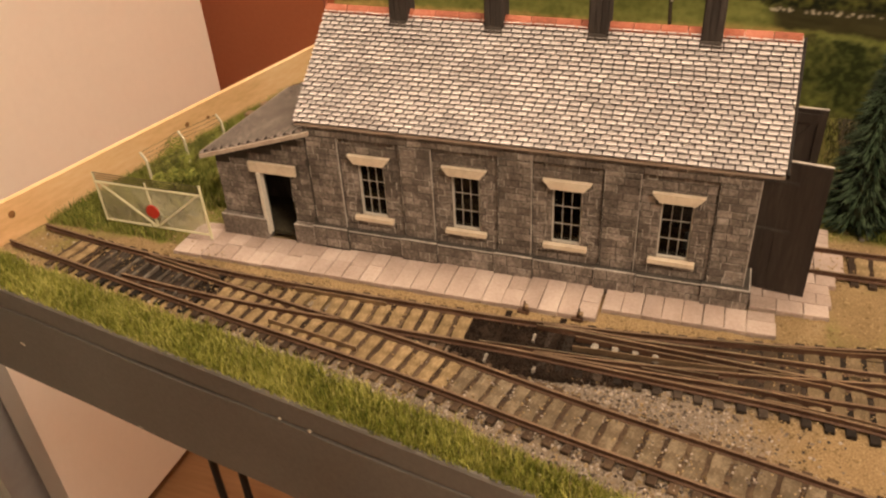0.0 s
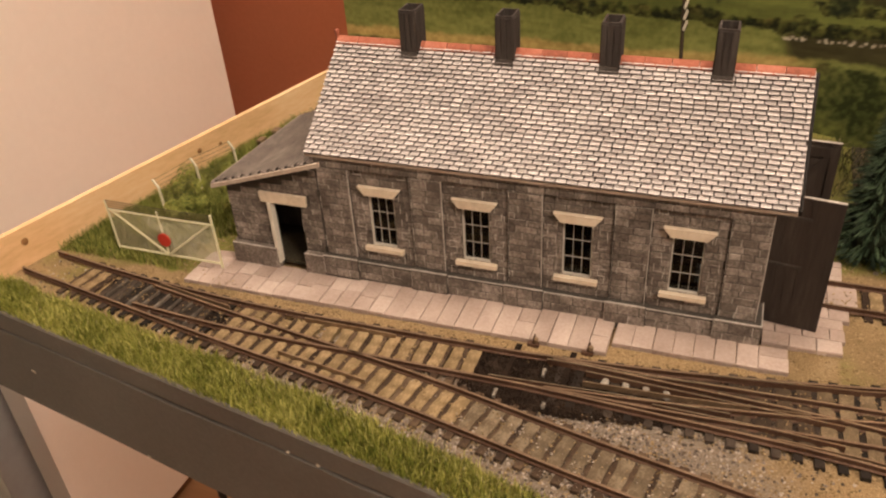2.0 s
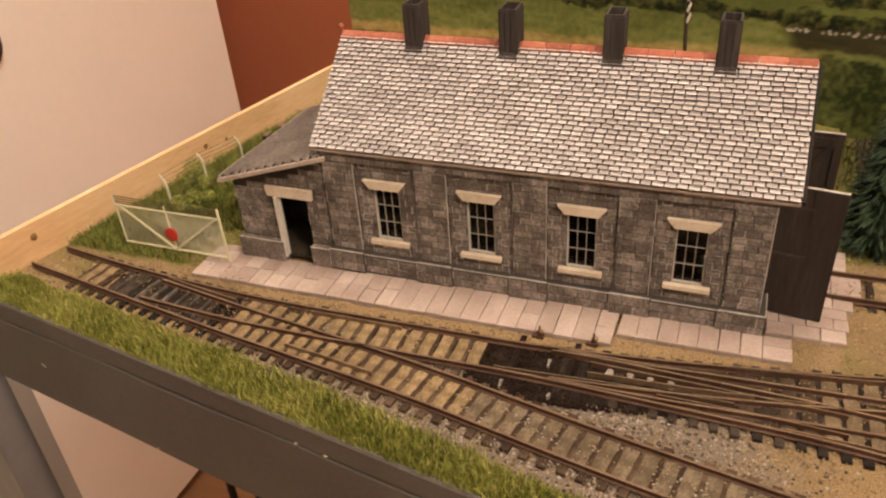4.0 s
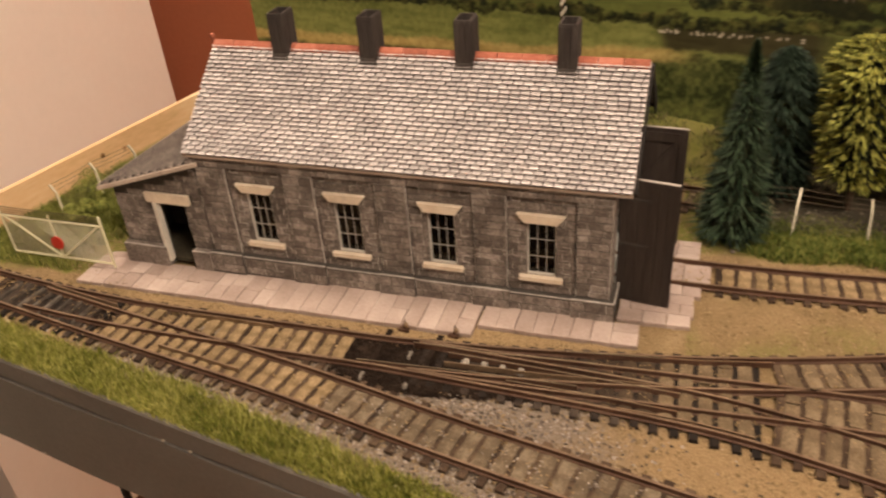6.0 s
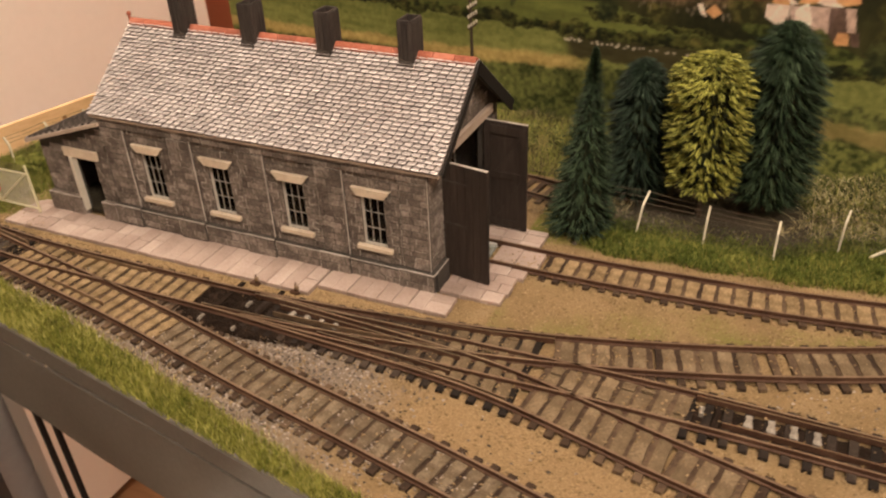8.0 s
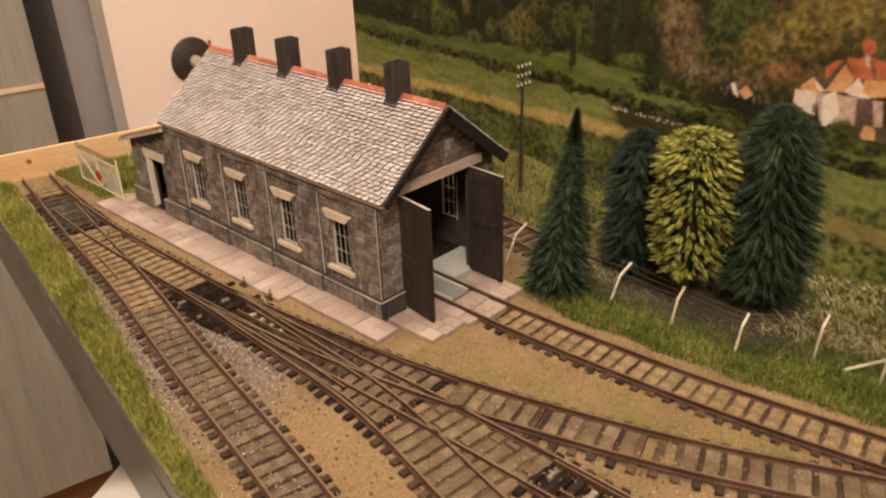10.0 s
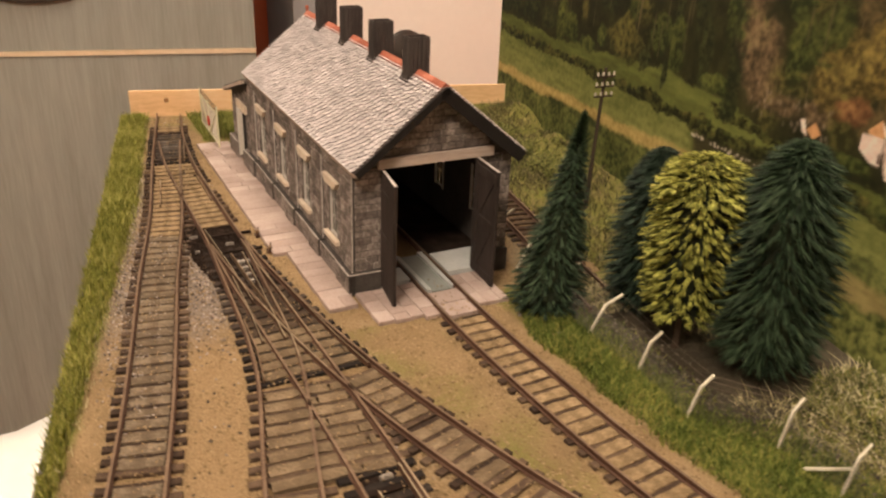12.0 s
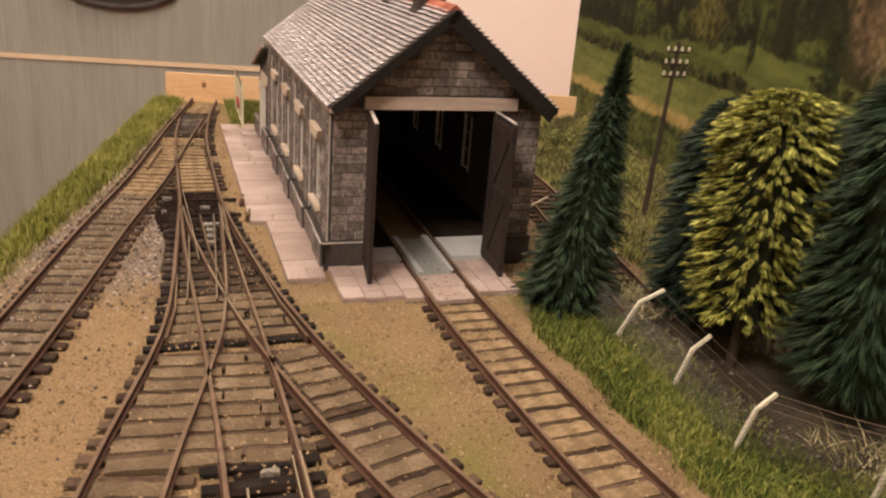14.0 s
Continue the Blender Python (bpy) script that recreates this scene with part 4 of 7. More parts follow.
# smoke vents astride the ridge
def build_vent(cx):
    hw, hd, top = 0.0034, 0.0049, 0.1062
    g = Geo()
    zb = roof_z(RIDGE_Y - hd) + 0.001
    body = Geo()
    t = 0.0007
    for x0, y0, x1, y1 in ((cx - hw, RIDGE_Y - hd, cx + hw, RIDGE_Y - hd + t), (cx - hw, RIDGE_Y + hd - t, cx + hw, RIDGE_Y + hd), (cx - hw, RIDGE_Y - hd + t, cx - hw + t, RIDGE_Y + hd - t), (cx + hw - t, RIDGE_Y - hd + t, cx + hw, RIDGE_Y + hd - t)):
        body.box((x0, y0, zb - 0.002), (x1, y1, top))
    vent = part("roof_vent", body, M_VENT, shed, "black-brown boarded smoke vent")
    for s in (1, -1):
        y = RIDGE_Y - s * hd
        for i in range(3):
            x0 = cx - hw + 0.0001 + i * 2 * hw / 3
            a, b = sorted((y, y - s * 0.00035))
            part("plank", Geo().box((x0 + 0.0002, a, zb - 0.001), (x0 + 2 * hw / 3 - 0.0003, b, top - 0.0008)), M_VENT, vent)
        x = cx + s * hw
        for i in range(5):
            y0 = RIDGE_Y - hd + 0.0001 + i * 2 * hd / 5
            a, b = sorted((x, x + s * 0.00035))
            part("plank", Geo().box((a, y0 + 0.0002, zb + 0.0015), (b, y0 + 2 * hd / 5 - 0.0003, top - 0.0008)), M_VENT, vent)
    part("floor_board", Geo().box((cx - hw + t, RIDGE_Y - hd + t, top - 0.006), (cx + hw - t, RIDGE_Y + hd - t, top - 0.0055)), M_VENT, vent)
    # flared skirt on the front slope
    (ya, za), (yb, zb2) = on_roof((hd + 0.0002) / math.cos(SLOPE), 0.0006, 1), on_roof((hd + 0.001) / math.cos(SLOPE), 0.0007, 1)
    sk = Geo().hexa([(cx - hw - 0.0006, yb, zb2), (cx + hw + 0.0006, yb, zb2), (cx + hw, RIDGE_Y - hd, za), (cx - hw, RIDGE_Y - hd, za), (cx - hw - 0.0005, yb, zb2 + 0.0005), (cx + hw + 0.0005, yb, zb2 + 0.0005), (cx + hw, RIDGE_Y - hd - 0.0004, za + 0.0022), (cx - hw, RIDGE_Y - hd - 0.0004, za + 0.0022)])
    part("skirt", sk, M_VENT, vent)


for cx in (-0.1469, -0.1072, -0.0668, -0.0263):
    build_vent(cx)

# gable beam and doors
part("beam", Geo().box((SX1 + 0.0002, 0.0105, DOOR_Z + 0.0006), (SX1 + 0.0022, 0.066, DOOR_Z + 0.0048)), M_BEAM, shed, "pale timber door beam")


def build_leaf(hinge_y, ang, sign):
    """An open door leaf: planks, frame and braces, hung at x = 0."""
    w, h, z0 = 0.0215, 0.0548, 0.0018
    hinge = Vector((SX1 + 0.0009, hinge_y, 0))
    d = Vector((math.cos(ang), math.sin(ang), 0))
    nrm = Vector((-d.y, d.x, 0)) * sign

    def slab(g, u0, z_a, u1, z_b, t0, t1, skew=0.0):
        p = []
        for z in (z_a, z_b):
            for u, t in ((u0, t0), (u1, t0), (u1, t1), (u0, t1)):
                uu = u + (skew if z == z_b else 0)
                q = hinge + d * uu + nrm * t
                p.append((q.x, q.y, z))
        if sign < 0:
            p = [p[3], p[2], p[1], p[0], p[7], p[6], p[5], p[4]]
        return g.hexa(p)

    door = part("door", slab(Geo(), 0, z0, w, z0 + h, -0.0002, 0.0002), M_DARKWOOD, shed, "dark brown boarded door leaf, open")
    n = 6
    for i in range(n):
        part("plank", slab(Geo(), w * i / n + 0.0001, z0, w * (i + 1) / n - 0.0001, z0 + h, -0.0006, -0.0002), M_DARKWOOD, door)
    for za, zb in ((0.0005, 0.0045), (0.0265, 0.0298), (0.0488, 0.0528)):
        part("rail", slab(Geo(), 0.0, z0 + za, w, z0 + zb, 0.0002, 0.0009), M_DARKWOOD, door)
    for u in (0.0, w - 0.003):
        part("stile", slab(Geo(), u, z0, u + 0.003, z0 + h, 0.0002, 0.0008), M_DARKWOOD, door)
    for za, zb in ((0.0045, 0.0265), (0.0298, 0.0488)):
        part("brace", slab(Geo(), 0.003, z0 + za, 0.0055, z0 + zb, 0.0002, 0.00085, w - 0.0085), M_DARKWOOD, door)
    for zc in (0.046, 0.026):
        part("hinge_strap", slab(Geo(), 0.0, z0 + zc, 0.012, z0 + zc + 0.0012, -0.0009, -0.0006), M_VENT, door, "black iron strap")
    part("top_edge", slab(Geo(), 0.0, z0 + h, w, z0 + h + 0.0003, -0.0005, 0.0007), M_PALE_EDGE, door, "pale worn top edge")


build_leaf(DOOR_Y0 - 0.001, math.radians(-8), 1)
build_leaf(DOOR_Y1 - 0.001, math.radians(-3), -1)

# floor, pit and roof timbers inside
fl = Geo()
fl.box((SX1 - 0.012, SY0 + 0.003, -0.0015), (SX1 + 0.001, 0.0273, 0.0016))
fl.box((SX1 - 0.019, 0.0458, -0.0015), (SX1 + 0.0015, SY1 - 0.003, 0.0022))
# Floor behind the doorway is painted black to stand in for shade.
shade_slabs = Geo().box((SX0 + 0.003, SY0 + 0.003, -0.0015), (SX1 - 0.012, 0.0273, 0.0013)).box((SX0 + 0.003, 0.0458, -0.0015), (SX1 - 0.019, SY1 - 0.003, 0.0016))
part("shaded_floor", shade_slabs, M_BLACK, shed, "shed floor painted black where shade falls")
part("floor_slab", fl, M_FLOORSLAB, shed, "pale concrete floor")
pit = part("pit", Geo().box((SX1 - 0.024, 0.0316, -0.0015), (SX1 + 0.0132, 0.0414, 0.0002)), M_PIT, shed, "grey inspection pit")
part("pit_wall", Geo().box((SX1 - 0.024, 0.0296, -0.0015), (SX1 + 0.0132, 0.0316, 0.0014)), M_FLOORSLAB, pit)
part("pit_wall", Geo().box((SX1 - 0.024, 0.0414, -0.0015), (SX1 + 0.0132, 0.0439, 0.0016)), M_FLOORSLAB, pit)
for x in (-0.15, -0.11, -0.07, -0.03):
    part("tie_beam", Geo().box((x, SY0 + 0.003, 0.0545), (x + 0.0022, SY1 - 0.003, 0.0568)), M_VENT, shed)


# ---- fences, gate, poles ----
def build_post(name, foot, tip, group="fence posts", crank=0.24, lean_share=0.5):
    """A square concrete post: a leaning shaft and a cranked top."""
    a, c = Vector(foot), Vector(tip)
    lean = Vector((c.x - a.x, c.y - a.y, 0))
    b = Vector((a.x, a.y, 0)) + lean * lean_share + Vector((0, 0, c.z * (1 - crank)))
    g = Geo().bar(a - Vector((0, 0, 0.003)), b, 0.00066, 4).bar(b - Vector((0, 0, 0.0003)), c, 0.00062, 4)
    return thing(name, g, M_CONCRETE, "cream concrete fence post with a cranked top", "fence post", group), b, c


FENCE = [(-0.03, 0.082), (0.003, 0.0805), (0.036, 0.079), (0.0672, 0.0788), (0.0982, 0.0808), (0.1292, 0.0786), (0.1545, 0.0965), (0.1802, 0.0968), (0.21, 0.103), (0.25, 0.111)]
TIPS = [0.0165, 0.0165, 0.0165, 0.016, 0.0147, 0.0145, 0.0188, 0.019, 0.019, 0.019]
tops = []
for i, (x, y) in enumerate(FENCE):
    reach = (0.0022, 0.0142) if i < 4 else (0.0, 0.0098) if i < 6 else (0.0016, 0.0052)
    ob, b, c = build_post("fence_post", (x, y, 0), (x + reach[0], y + reach[1], TIPS[i]))
    tops.append((b, c))


def build_wire_run(tops, feet, label, n=3):
    ww = root("wire_fence", feet[0] + (0,), label, "fence")
    for k in range(n):
        f = k / max(1, n - 1)
        pts = []
        for i, (b, c) in enumerate(tops):
            p = b.lerp(c, 0.15 + 0.8 * f)
            pts.append(p)
            if i < len(tops) - 1:
                q = tops[i + 1][0].lerp(tops[i + 1][1], 0.15 + 0.8 * f)
                pts.append((p + q) / 2 - Vector((0, 0, 0.0004)))
        part("wire", Geo().tube(pts, 0.00011, 4), M_WIRE, ww)
    for i in range(len(feet) - 1):
        a, b = Vector((*feet[i], 0)), Vector((*feet[i + 1], 0))
        d = b - a
        L, H = d.length, 0.0138
        g = Geo()
        pit = 0.0013
        n_ = int((L + H) / pit)
        for s in (1, -1):
            for k in range(-1, n_ + 1):
                u0 = k * pit - (H if s > 0 else 0)
                # clipped diagonal across the panel
                z0, z1 = 0.0, H
                ua, ub = (u0, u0 + H) if s > 0 else (u0 + 0.0, u0 - H)
                lo, hi = 0.0, 1.0
                du = ub - ua
                for lim, sgn in ((0.0, 1), (L, -1)):
                    va, vb = sgn * (ua - lim), sgn * (ub - lim)
                    if va < 0 and vb < 0:
                        lo = 2
                    elif va < 0:
                        lo = max(lo, va / (va - vb))
                    elif vb < 0:
                        hi = min(hi, va / (va - vb))
                if lo < hi:
                    p = a + d * ((ua + du * lo) / L) + Vector((0, 0, H * lo))
                    q = a + d * ((ua + du * hi) / L) + Vector((0, 0, H * hi))
                    g.bar(p, q, 0.00005, 3)
        part("mesh_panel", g, M_MESH, ww, "fine grey chain-link mesh")
    return ww


build_wire_run(tops, FENCE, "chain-link fence with three top wires between posts")
# short fence by the gate, in front of the pine board
GF = [(-0.2822, 0.0165), (-0.278, 0.0416), (-0.27, 0.0641)]
gt = []
for x, y in GF:
    ob, b, c = build_post("fence_post", (x, y, 0), (x - 0.0028, y, 0.0215), "fence posts by the gate", 0.19, 0.08)
    gt.append((b, c))
build_wire_run(gt, GF, "chain-link fence with thin wires by the gate")
thing("fence_strut", Geo().bar((0.1672, 0.0945, 0.0008), (0.1803, 0.0985, 0.0095), 0.0006, 4), M_CONCRETE, "cream diagonal strut leaning on a fence post", "fence strut")


def build_gate():
    gate = root("mesh_gate", (-0.255, -0.016, 0.0), "cream framed wire mesh gate with a red disc", "gate")
    y0, y1 = -0.0175, -0.0145
    xa, xb = -0.2838, -0.2265
    za, zb = 0.0032, 0.0235

    def at(u, z):
        return Vector((xa + (xb - xa) * u, -0.0165 + 0.001 * u - 0.0 * z, z))

    r = 0.00055
    part("bottom_rail", Geo().bar(at(0, za), at(1, za), r), M_GATE, gate)
    part("top_rail", Geo().bar(at(0, zb), at(1, zb), r), M_GATE, gate)
    part("stile", Geo().bar(at(0, za - 0.0005), at(0, 0.0282), r), M_GATE, gate)
    part("stile", Geo().bar(at(1, -0.001), at(1, 0.0285), r * 1.15), M_GATE, gate)
    part("brace", Geo().bar(at(0.03, zb), at(0.5, za), r), M_GATE, gate)
    part("brace", Geo().bar(at(0.5, za), at(0.97, zb), r), M_GATE, gate)
    part("middle_post", Geo().bar(at(0.5, za - 0.001), at(0.49, 0.0265), r), M_GATE, gate)
    disc = Geo().lathe([(0.0034, -0.0012), (0.0034, -0.0005)], at(0.505, 0.0118), 20, "y")
    part("disc", disc, M_RED, gate, "red warning disc")
    for k in range(4):
        z = 0.0245 + 0.0012 * k
        part("wire", Geo().tube([at(0, z), at(0.5, z - 0.0003), at(1, z)], 0.00024, 4), M_WIRE, gate)
    g = Geo()
    pit = 0.0009
    L, H = 0.0573, zb - za
    for s in (1, -1):
        for k in range(-30, 100):
            ua = k * pit
            ub = ua + s * H
            lo, hi = 0.0, 1.0
            for lim, sgn in ((0.0, 1), (L, -1)):
                va, vb = sgn * (ua - lim), sgn * (ub - lim)
                if va < 0 and vb < 0:
                    lo = 2
                elif va < 0:
                    lo = max(lo, va / (va - vb))
                elif vb < 0:
                    hi = min(hi, va / (va - vb))
            if lo < hi:
                g.bar(at((ua + (ub - ua) * lo) / L, za + H * lo), at((ua + (ub - ua) * hi) / L, za + H * hi), 0.00006, 3)
    part("mesh_panel", g, M_INSUL, gate, "fine pale wire mesh")


build_gate()


def build_pole():
    foot, head = Vector((-0.0511, 0.1568, -0.003)), Vector((-0.0548, 0.163, 0.079))
    pole = thing("telegraph_pole", Geo().bar(foot, head, 0.0013, 8, 0.00085), M_POLE, "dark wooden telegraph pole with three crossarms", "telegraph pole", smooth=False)
    for k in range(3):
        c = head.lerp(foot, 0.06 + 0.065 * k)
        arm = part("crossarm", Geo().box((c.x + 0.0007, c.y - 0.0058, c.z), (c.x + 0.0016, c.y + 0.0058, c.z + 0.0009)), M_POLE, pole)
        for i in range(4):
            u = c.y - 0.0052 + i * 0.00347
            part("insulator", Geo().lathe([(0.00045, c.z + 0.0009), (0.0007, c.z + 0.0015), (0.0006, c.z + 0.0024), (0.0003, c.z + 0.0029)], (c.x + 0.0011, u, 0), 7), M_INSUL, arm, "pale insulator")


build_pole()


def build_lever(x, y):
    g = Geo().box((x - 0.0022, y - 0.0011, -0.0012), (x + 0.0022, y + 0.0011, 0.0005))
    lv = thing("point_lever", g, M_RAIL, "small rusty point lever beside the track", "point lever", "point levers")
    part("arm", Geo().bar((x, y, 0.0003), (x + 0.0006, y + 0.0006, 0.0046), 0.0006, 6, 0.0003), M_RAIL, lv)
    part("weight", Geo().lathe([(0.0004, 0.0012), (0.001, 0.0018), (0.001, 0.003), (0.0004, 0.0036)], (x + 0.0012, y, 0), 8), M_BLADE, lv)


build_lever(-0.0575, -0.0235)
build_lever(-0.0783, -0.0248)


# ---- trees ----
def build_conifer(name, x, y, z0, z1, profile, mat, label, seed, droop=0.6, frond=0.0075, count=900, width=0.0003, lean=(0.0, 0.0), spread=0.7, needles=16, tips=False):
    """Trunk and a crown of drooping fronds, each a few narrow needles."""
    r = random.Random(seed)
    tree = root(name, (x, y, 0), label, "tree", "model trees by the fence")

    def axis(z):
        return Vector((x + lean[0] * z / z1, y + lean[1] * z / z1, z))

    part("trunk", Geo().bar((x, y, -0.003), axis(z1 - (0.014 if profile(0.9) > 0.006 else 0.004)), 0.0017, 7, 0.0004), M_BARK, tree)
    # Dark core paints the shade seen between the fronds.
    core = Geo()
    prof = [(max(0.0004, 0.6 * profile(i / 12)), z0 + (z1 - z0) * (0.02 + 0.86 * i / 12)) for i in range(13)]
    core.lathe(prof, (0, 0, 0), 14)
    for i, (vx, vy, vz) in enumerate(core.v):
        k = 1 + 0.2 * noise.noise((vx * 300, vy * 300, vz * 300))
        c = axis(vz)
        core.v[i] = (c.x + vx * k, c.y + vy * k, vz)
    part("shaded_core", core, M_CORE, tree)
    g = Geo()
    extra = count // 3 if profile(0.9) > 0.006 else 0
    for i in range(count + extra):
        f = (i + r.random()) / count if i < count else 1 - 0.26 * r.random() ** 1.3
        a = i * 2.39996 + r.uniform(-0.3, 0.3)
        R = profile(f) * r.uniform(0.74, 1.05)
        out = Vector((math.cos(a), math.sin(a), 0))
        side = Vector((-out.y, out.x, 0))
        lift = (0.4 if extra else 2.2) * max(0.0, f - 0.8) / 0.2
        dirn = (out + Vector((0, 0, -droop * r.uniform(0.5, 1.2) + lift))).normalized()
        L = min(frond * r.uniform(0.75, 1.2), 0.85 * R + 0.0025)
        base = axis(z0 + (z1 - z0) * f) + out * R - dirn * L
        up = side.cross(dirn)
        for k in range(needles):
            sp, vp = r.uniform(-1, 1), r.uniform(-0.7, 0.7)
            st = base + dirn * L * (r.uniform(0.35, 0.7) if tips else r.uniform(-0.15, 0.4))
            d2 = (dirn + side * sp * spread + up * vp * spread * 0.6).normalized()
            reach = L * (r.uniform(0.32, 0.5) if tips else r.uniform(0.55, 0.8))
            mid = st + d2 * reach * 0.55
            t2 = mid + (d2 - Vector((0, 0, 0.22))).normalized() * reach * 0.5
            w = d2.cross(out + Vector((r.uniform(-0.7, 0.7), r.uniform(-0.7, 0.7), r.uniform(-0.2, 1.2)))).normalized() * width * r.uniform(0.7, 1.25)
            n = len(g.v)
            g.v += [tuple(st - w * 0.6), tuple(st + w * 0.6), tuple(mid + w), tuple(mid - w), tuple(t2)]
            g.f += [(n, n + 1, n + 2, n + 3), (n + 3, n + 2, n + 4)]
    part("foliage", g, mat, tree, kind="stuff")
    return tree


def cone(R):
    return lambda f: R * (1 - f) ** 0.85 * (1 if f > 0.05 else 0.75 + 5 * f) + 0.0008


def column(R, shoulder=0.72, low=0.8, flat=2):
    def p(f):
        if f > shoulder:
            u = (f - shoulder) / (1 - shoulder)
            return R * 0.93 * math.sqrt(max(0.0, 1 - u ** flat)) + 0.0005
        return R * (low + (0.93 - low) * (f / shoulder) + 0.2 * math.sin(math.pi * min(1, f / shoulder)) * 0.55)

    return p


build_conifer("conifer", 0.0415, 0.0735, 0.0005, 0.0872, cone(0.0192), M_CONIFER, "slim dark green cone-shaped model conifer", 1, 0.18, 0.0095, 1450, 0.00013, (0.0006, 0.0105), 0.17, 24)
build_conifer("conifer", 0.0575, 0.1145, 0.004, 0.0735, column(0.0196, 0.42, 0.9), M_CONIFER_BLUE, "blue-green rounded model conifer", 2, 0.2, 0.0115, 1400, 0.00013, (0.0, 0.0), 0.17, 24)
build_conifer("conifer", 0.0912, 0.1045, 0.0168, 0.0808, column(0.0205, 0.7, 0.78, 3), M_YELLOWTREE, "yellow-green rounded model tree", 3, 0.16, 0.009, 1080, 0.00019, (-0.002, 0.004), 0.3, 34, True)
build_conifer("conifer", 0.1185, 0.1225, 0.008, 0.0935, column(0.023, 0.52, 0.88), M_CONIFER, "broad dark green rounded model conifer", 4, 0.2, 0.0135, 1500, 0.00013, (-0.001, 0.0), 0.17, 26)


# ---- tracks ----
PROFILE = [(-0.0009, 0.0), (0.0009, 0.0), (0.0009, 0.0004), (0.00025, 0.0007), (0.00025, 0.0017), (0.00048, 0.0019), (0.00048, 0.0025), (-0.00048, 0.0025), (-0.00048, 0.0019), (-0.00025, 0.0017), (-0.00025, 0.0007), (-0.0009, 0.0004)]
sleeper_meshes = {}


def sleeper_mesh(length, dark):
    key = (round(length * 1000), dark)
    if key not in sleeper_meshes:
        h = key[0] / 2000
        g = Geo().bevel_box((-0.00155, -h, -0.0016), (0.00155, h, 0.0006), 0.0002)
        sleeper_meshes[key] = g.mesh("sleeper", M_SLEEPER_DARK if dark else M_SLEEPER)
    return sleeper_meshes[key]


def rail(track, route, x0, x1, d):
    """A rusty rail with a worn, paler head."""
    pts = [(a, b, RAIL_Z0) for a, b in offset(route, x0, x1, d)]
    me = part("rail", Geo().sweep(pts, PROFILE), M_RAIL, track).data
    me.materials.append(M_RAIL_TOP)
    m = len(PROFILE)
    me.polygons.foreach_set("material_index", [int(i % m == 6 and i < (len(pts) - 1) * m) for i in range(len(me.polygons))])
    me.update()


def blade(track, pts, mat, name="switch_blade"):
    """A thin brown rail; where it is worn bright, a polished top."""
    prof = [(-0.00032, 0.0), (0.00032, 0.0), (0.00026, 0.0023), (-0.00026, 0.0023)]
    ob = part(name, Geo().sweep([(a, b, RAIL_Z0 + 0.0001) for a, b in pts], prof), M_RAIL if mat is M_BRIGHT else mat, track)
    if mat is M_BRIGHT:
        part("polished_top", Geo().sweep([(a, b, RAIL_Z0 + 0.0024) for a, b in pts], [(-0.00024, 0.0), (0.00024, 0.0), (0.0002, 0.00018), (-0.0002, 0.00018)]), M_BRIGHT, ob, "bright polished top")


def polish(track, route, x0, x1, d):
    """The worn bright top of a stretch of rail."""
    part("polished_top", Geo().sweep([(a, b, RAIL_Z0 + 0.0025) for a, b in offset(route, x0, x1, d)], [(-0.00014, 0.0), (0.0002, 0.0), (0.00016, 0.0001), (-0.0001, 0.0001)]), M_BRIGHT, track, "bright polished rail top")


rs = random.Random(11)
DARK = [(-0.272, -0.204), (-0.1, 0.06), (0.112, 0.2)]


def sleepers(track, low, high, x0, x1, dark=(), pitch=0.0066):
    """Sleepers square to the middle line between two edges."""
    x = x0
    while x < x1:
        yl, yh = low(x), high(x)
        ym = (yl + yh) / 2
        s = ((low(x + 0.002) + high(x + 0.002)) - (low(x - 0.002) + high(x - 0.002))) / 0.008
        is_dark = any(a < x < b for a, b in dark)
        m = pose(x, ym, rs.uniform(-0.00012, 0.00012), 0, 0, math.degrees(math.atan(s)) + rs.uniform(-0.8, 0.8))
        piece("sleeper", sleeper_mesh(yh - yl + rs.choice((0, 0.001)), is_dark), track, m)
        x += pitch


fill_meshes = {}


def fill_mesh(length, mat, kind, width):
    """A slab of glued ballast between two sleepers, with an uneven top and ragged edges."""
    key = (round(length * 500), mat.name, kind, width)
    if key not in fill_meshes:
        r = random.Random(key[0] * 7 + kind)
        g = Geo()
        m, n = 3, 6
        h = key[0] / 1000
        for i in range(m + 1):
            for j in range(n + 1):
                rim = i in (0, m) or j in (0, n)
                x = (-0.5 + i / m) * width + (r.uniform(-0.00028, 0.00028) if rim else 0)
                y = h * (2 * j / n - 1)
                g.v.append((x, y, r.uniform(0.0009, 0.0013) if rim else r.uniform(0.0012, 0.0016)))
        for i in range(m):
            for j in range(n):
                a = i * (n + 1) + j
                g.f.append((a, a + n + 1, a + n + 2, a + 1))
        rim = [j for j in range(n + 1)] + [i * (n + 1) + n for i in range(1, m + 1)] + [m * (n + 1) + j for j in range(n - 1, -1, -1)] + [i * (n + 1) for i in range(m - 1, 0, -1)]
        k = len(g.v)
        g.v += [(g.v[i][0], g.v[i][1], -0.0012) for i in rim]
        q = len(rim)
        g.f += [(rim[(t + 1) % q], rim[t], k + t, k + (t + 1) % q) for t in range(q)]
        fill_meshes[key] = g.mesh("ballast_slab", mat)
    return fill_meshes[key]


rf = random.Random(17)


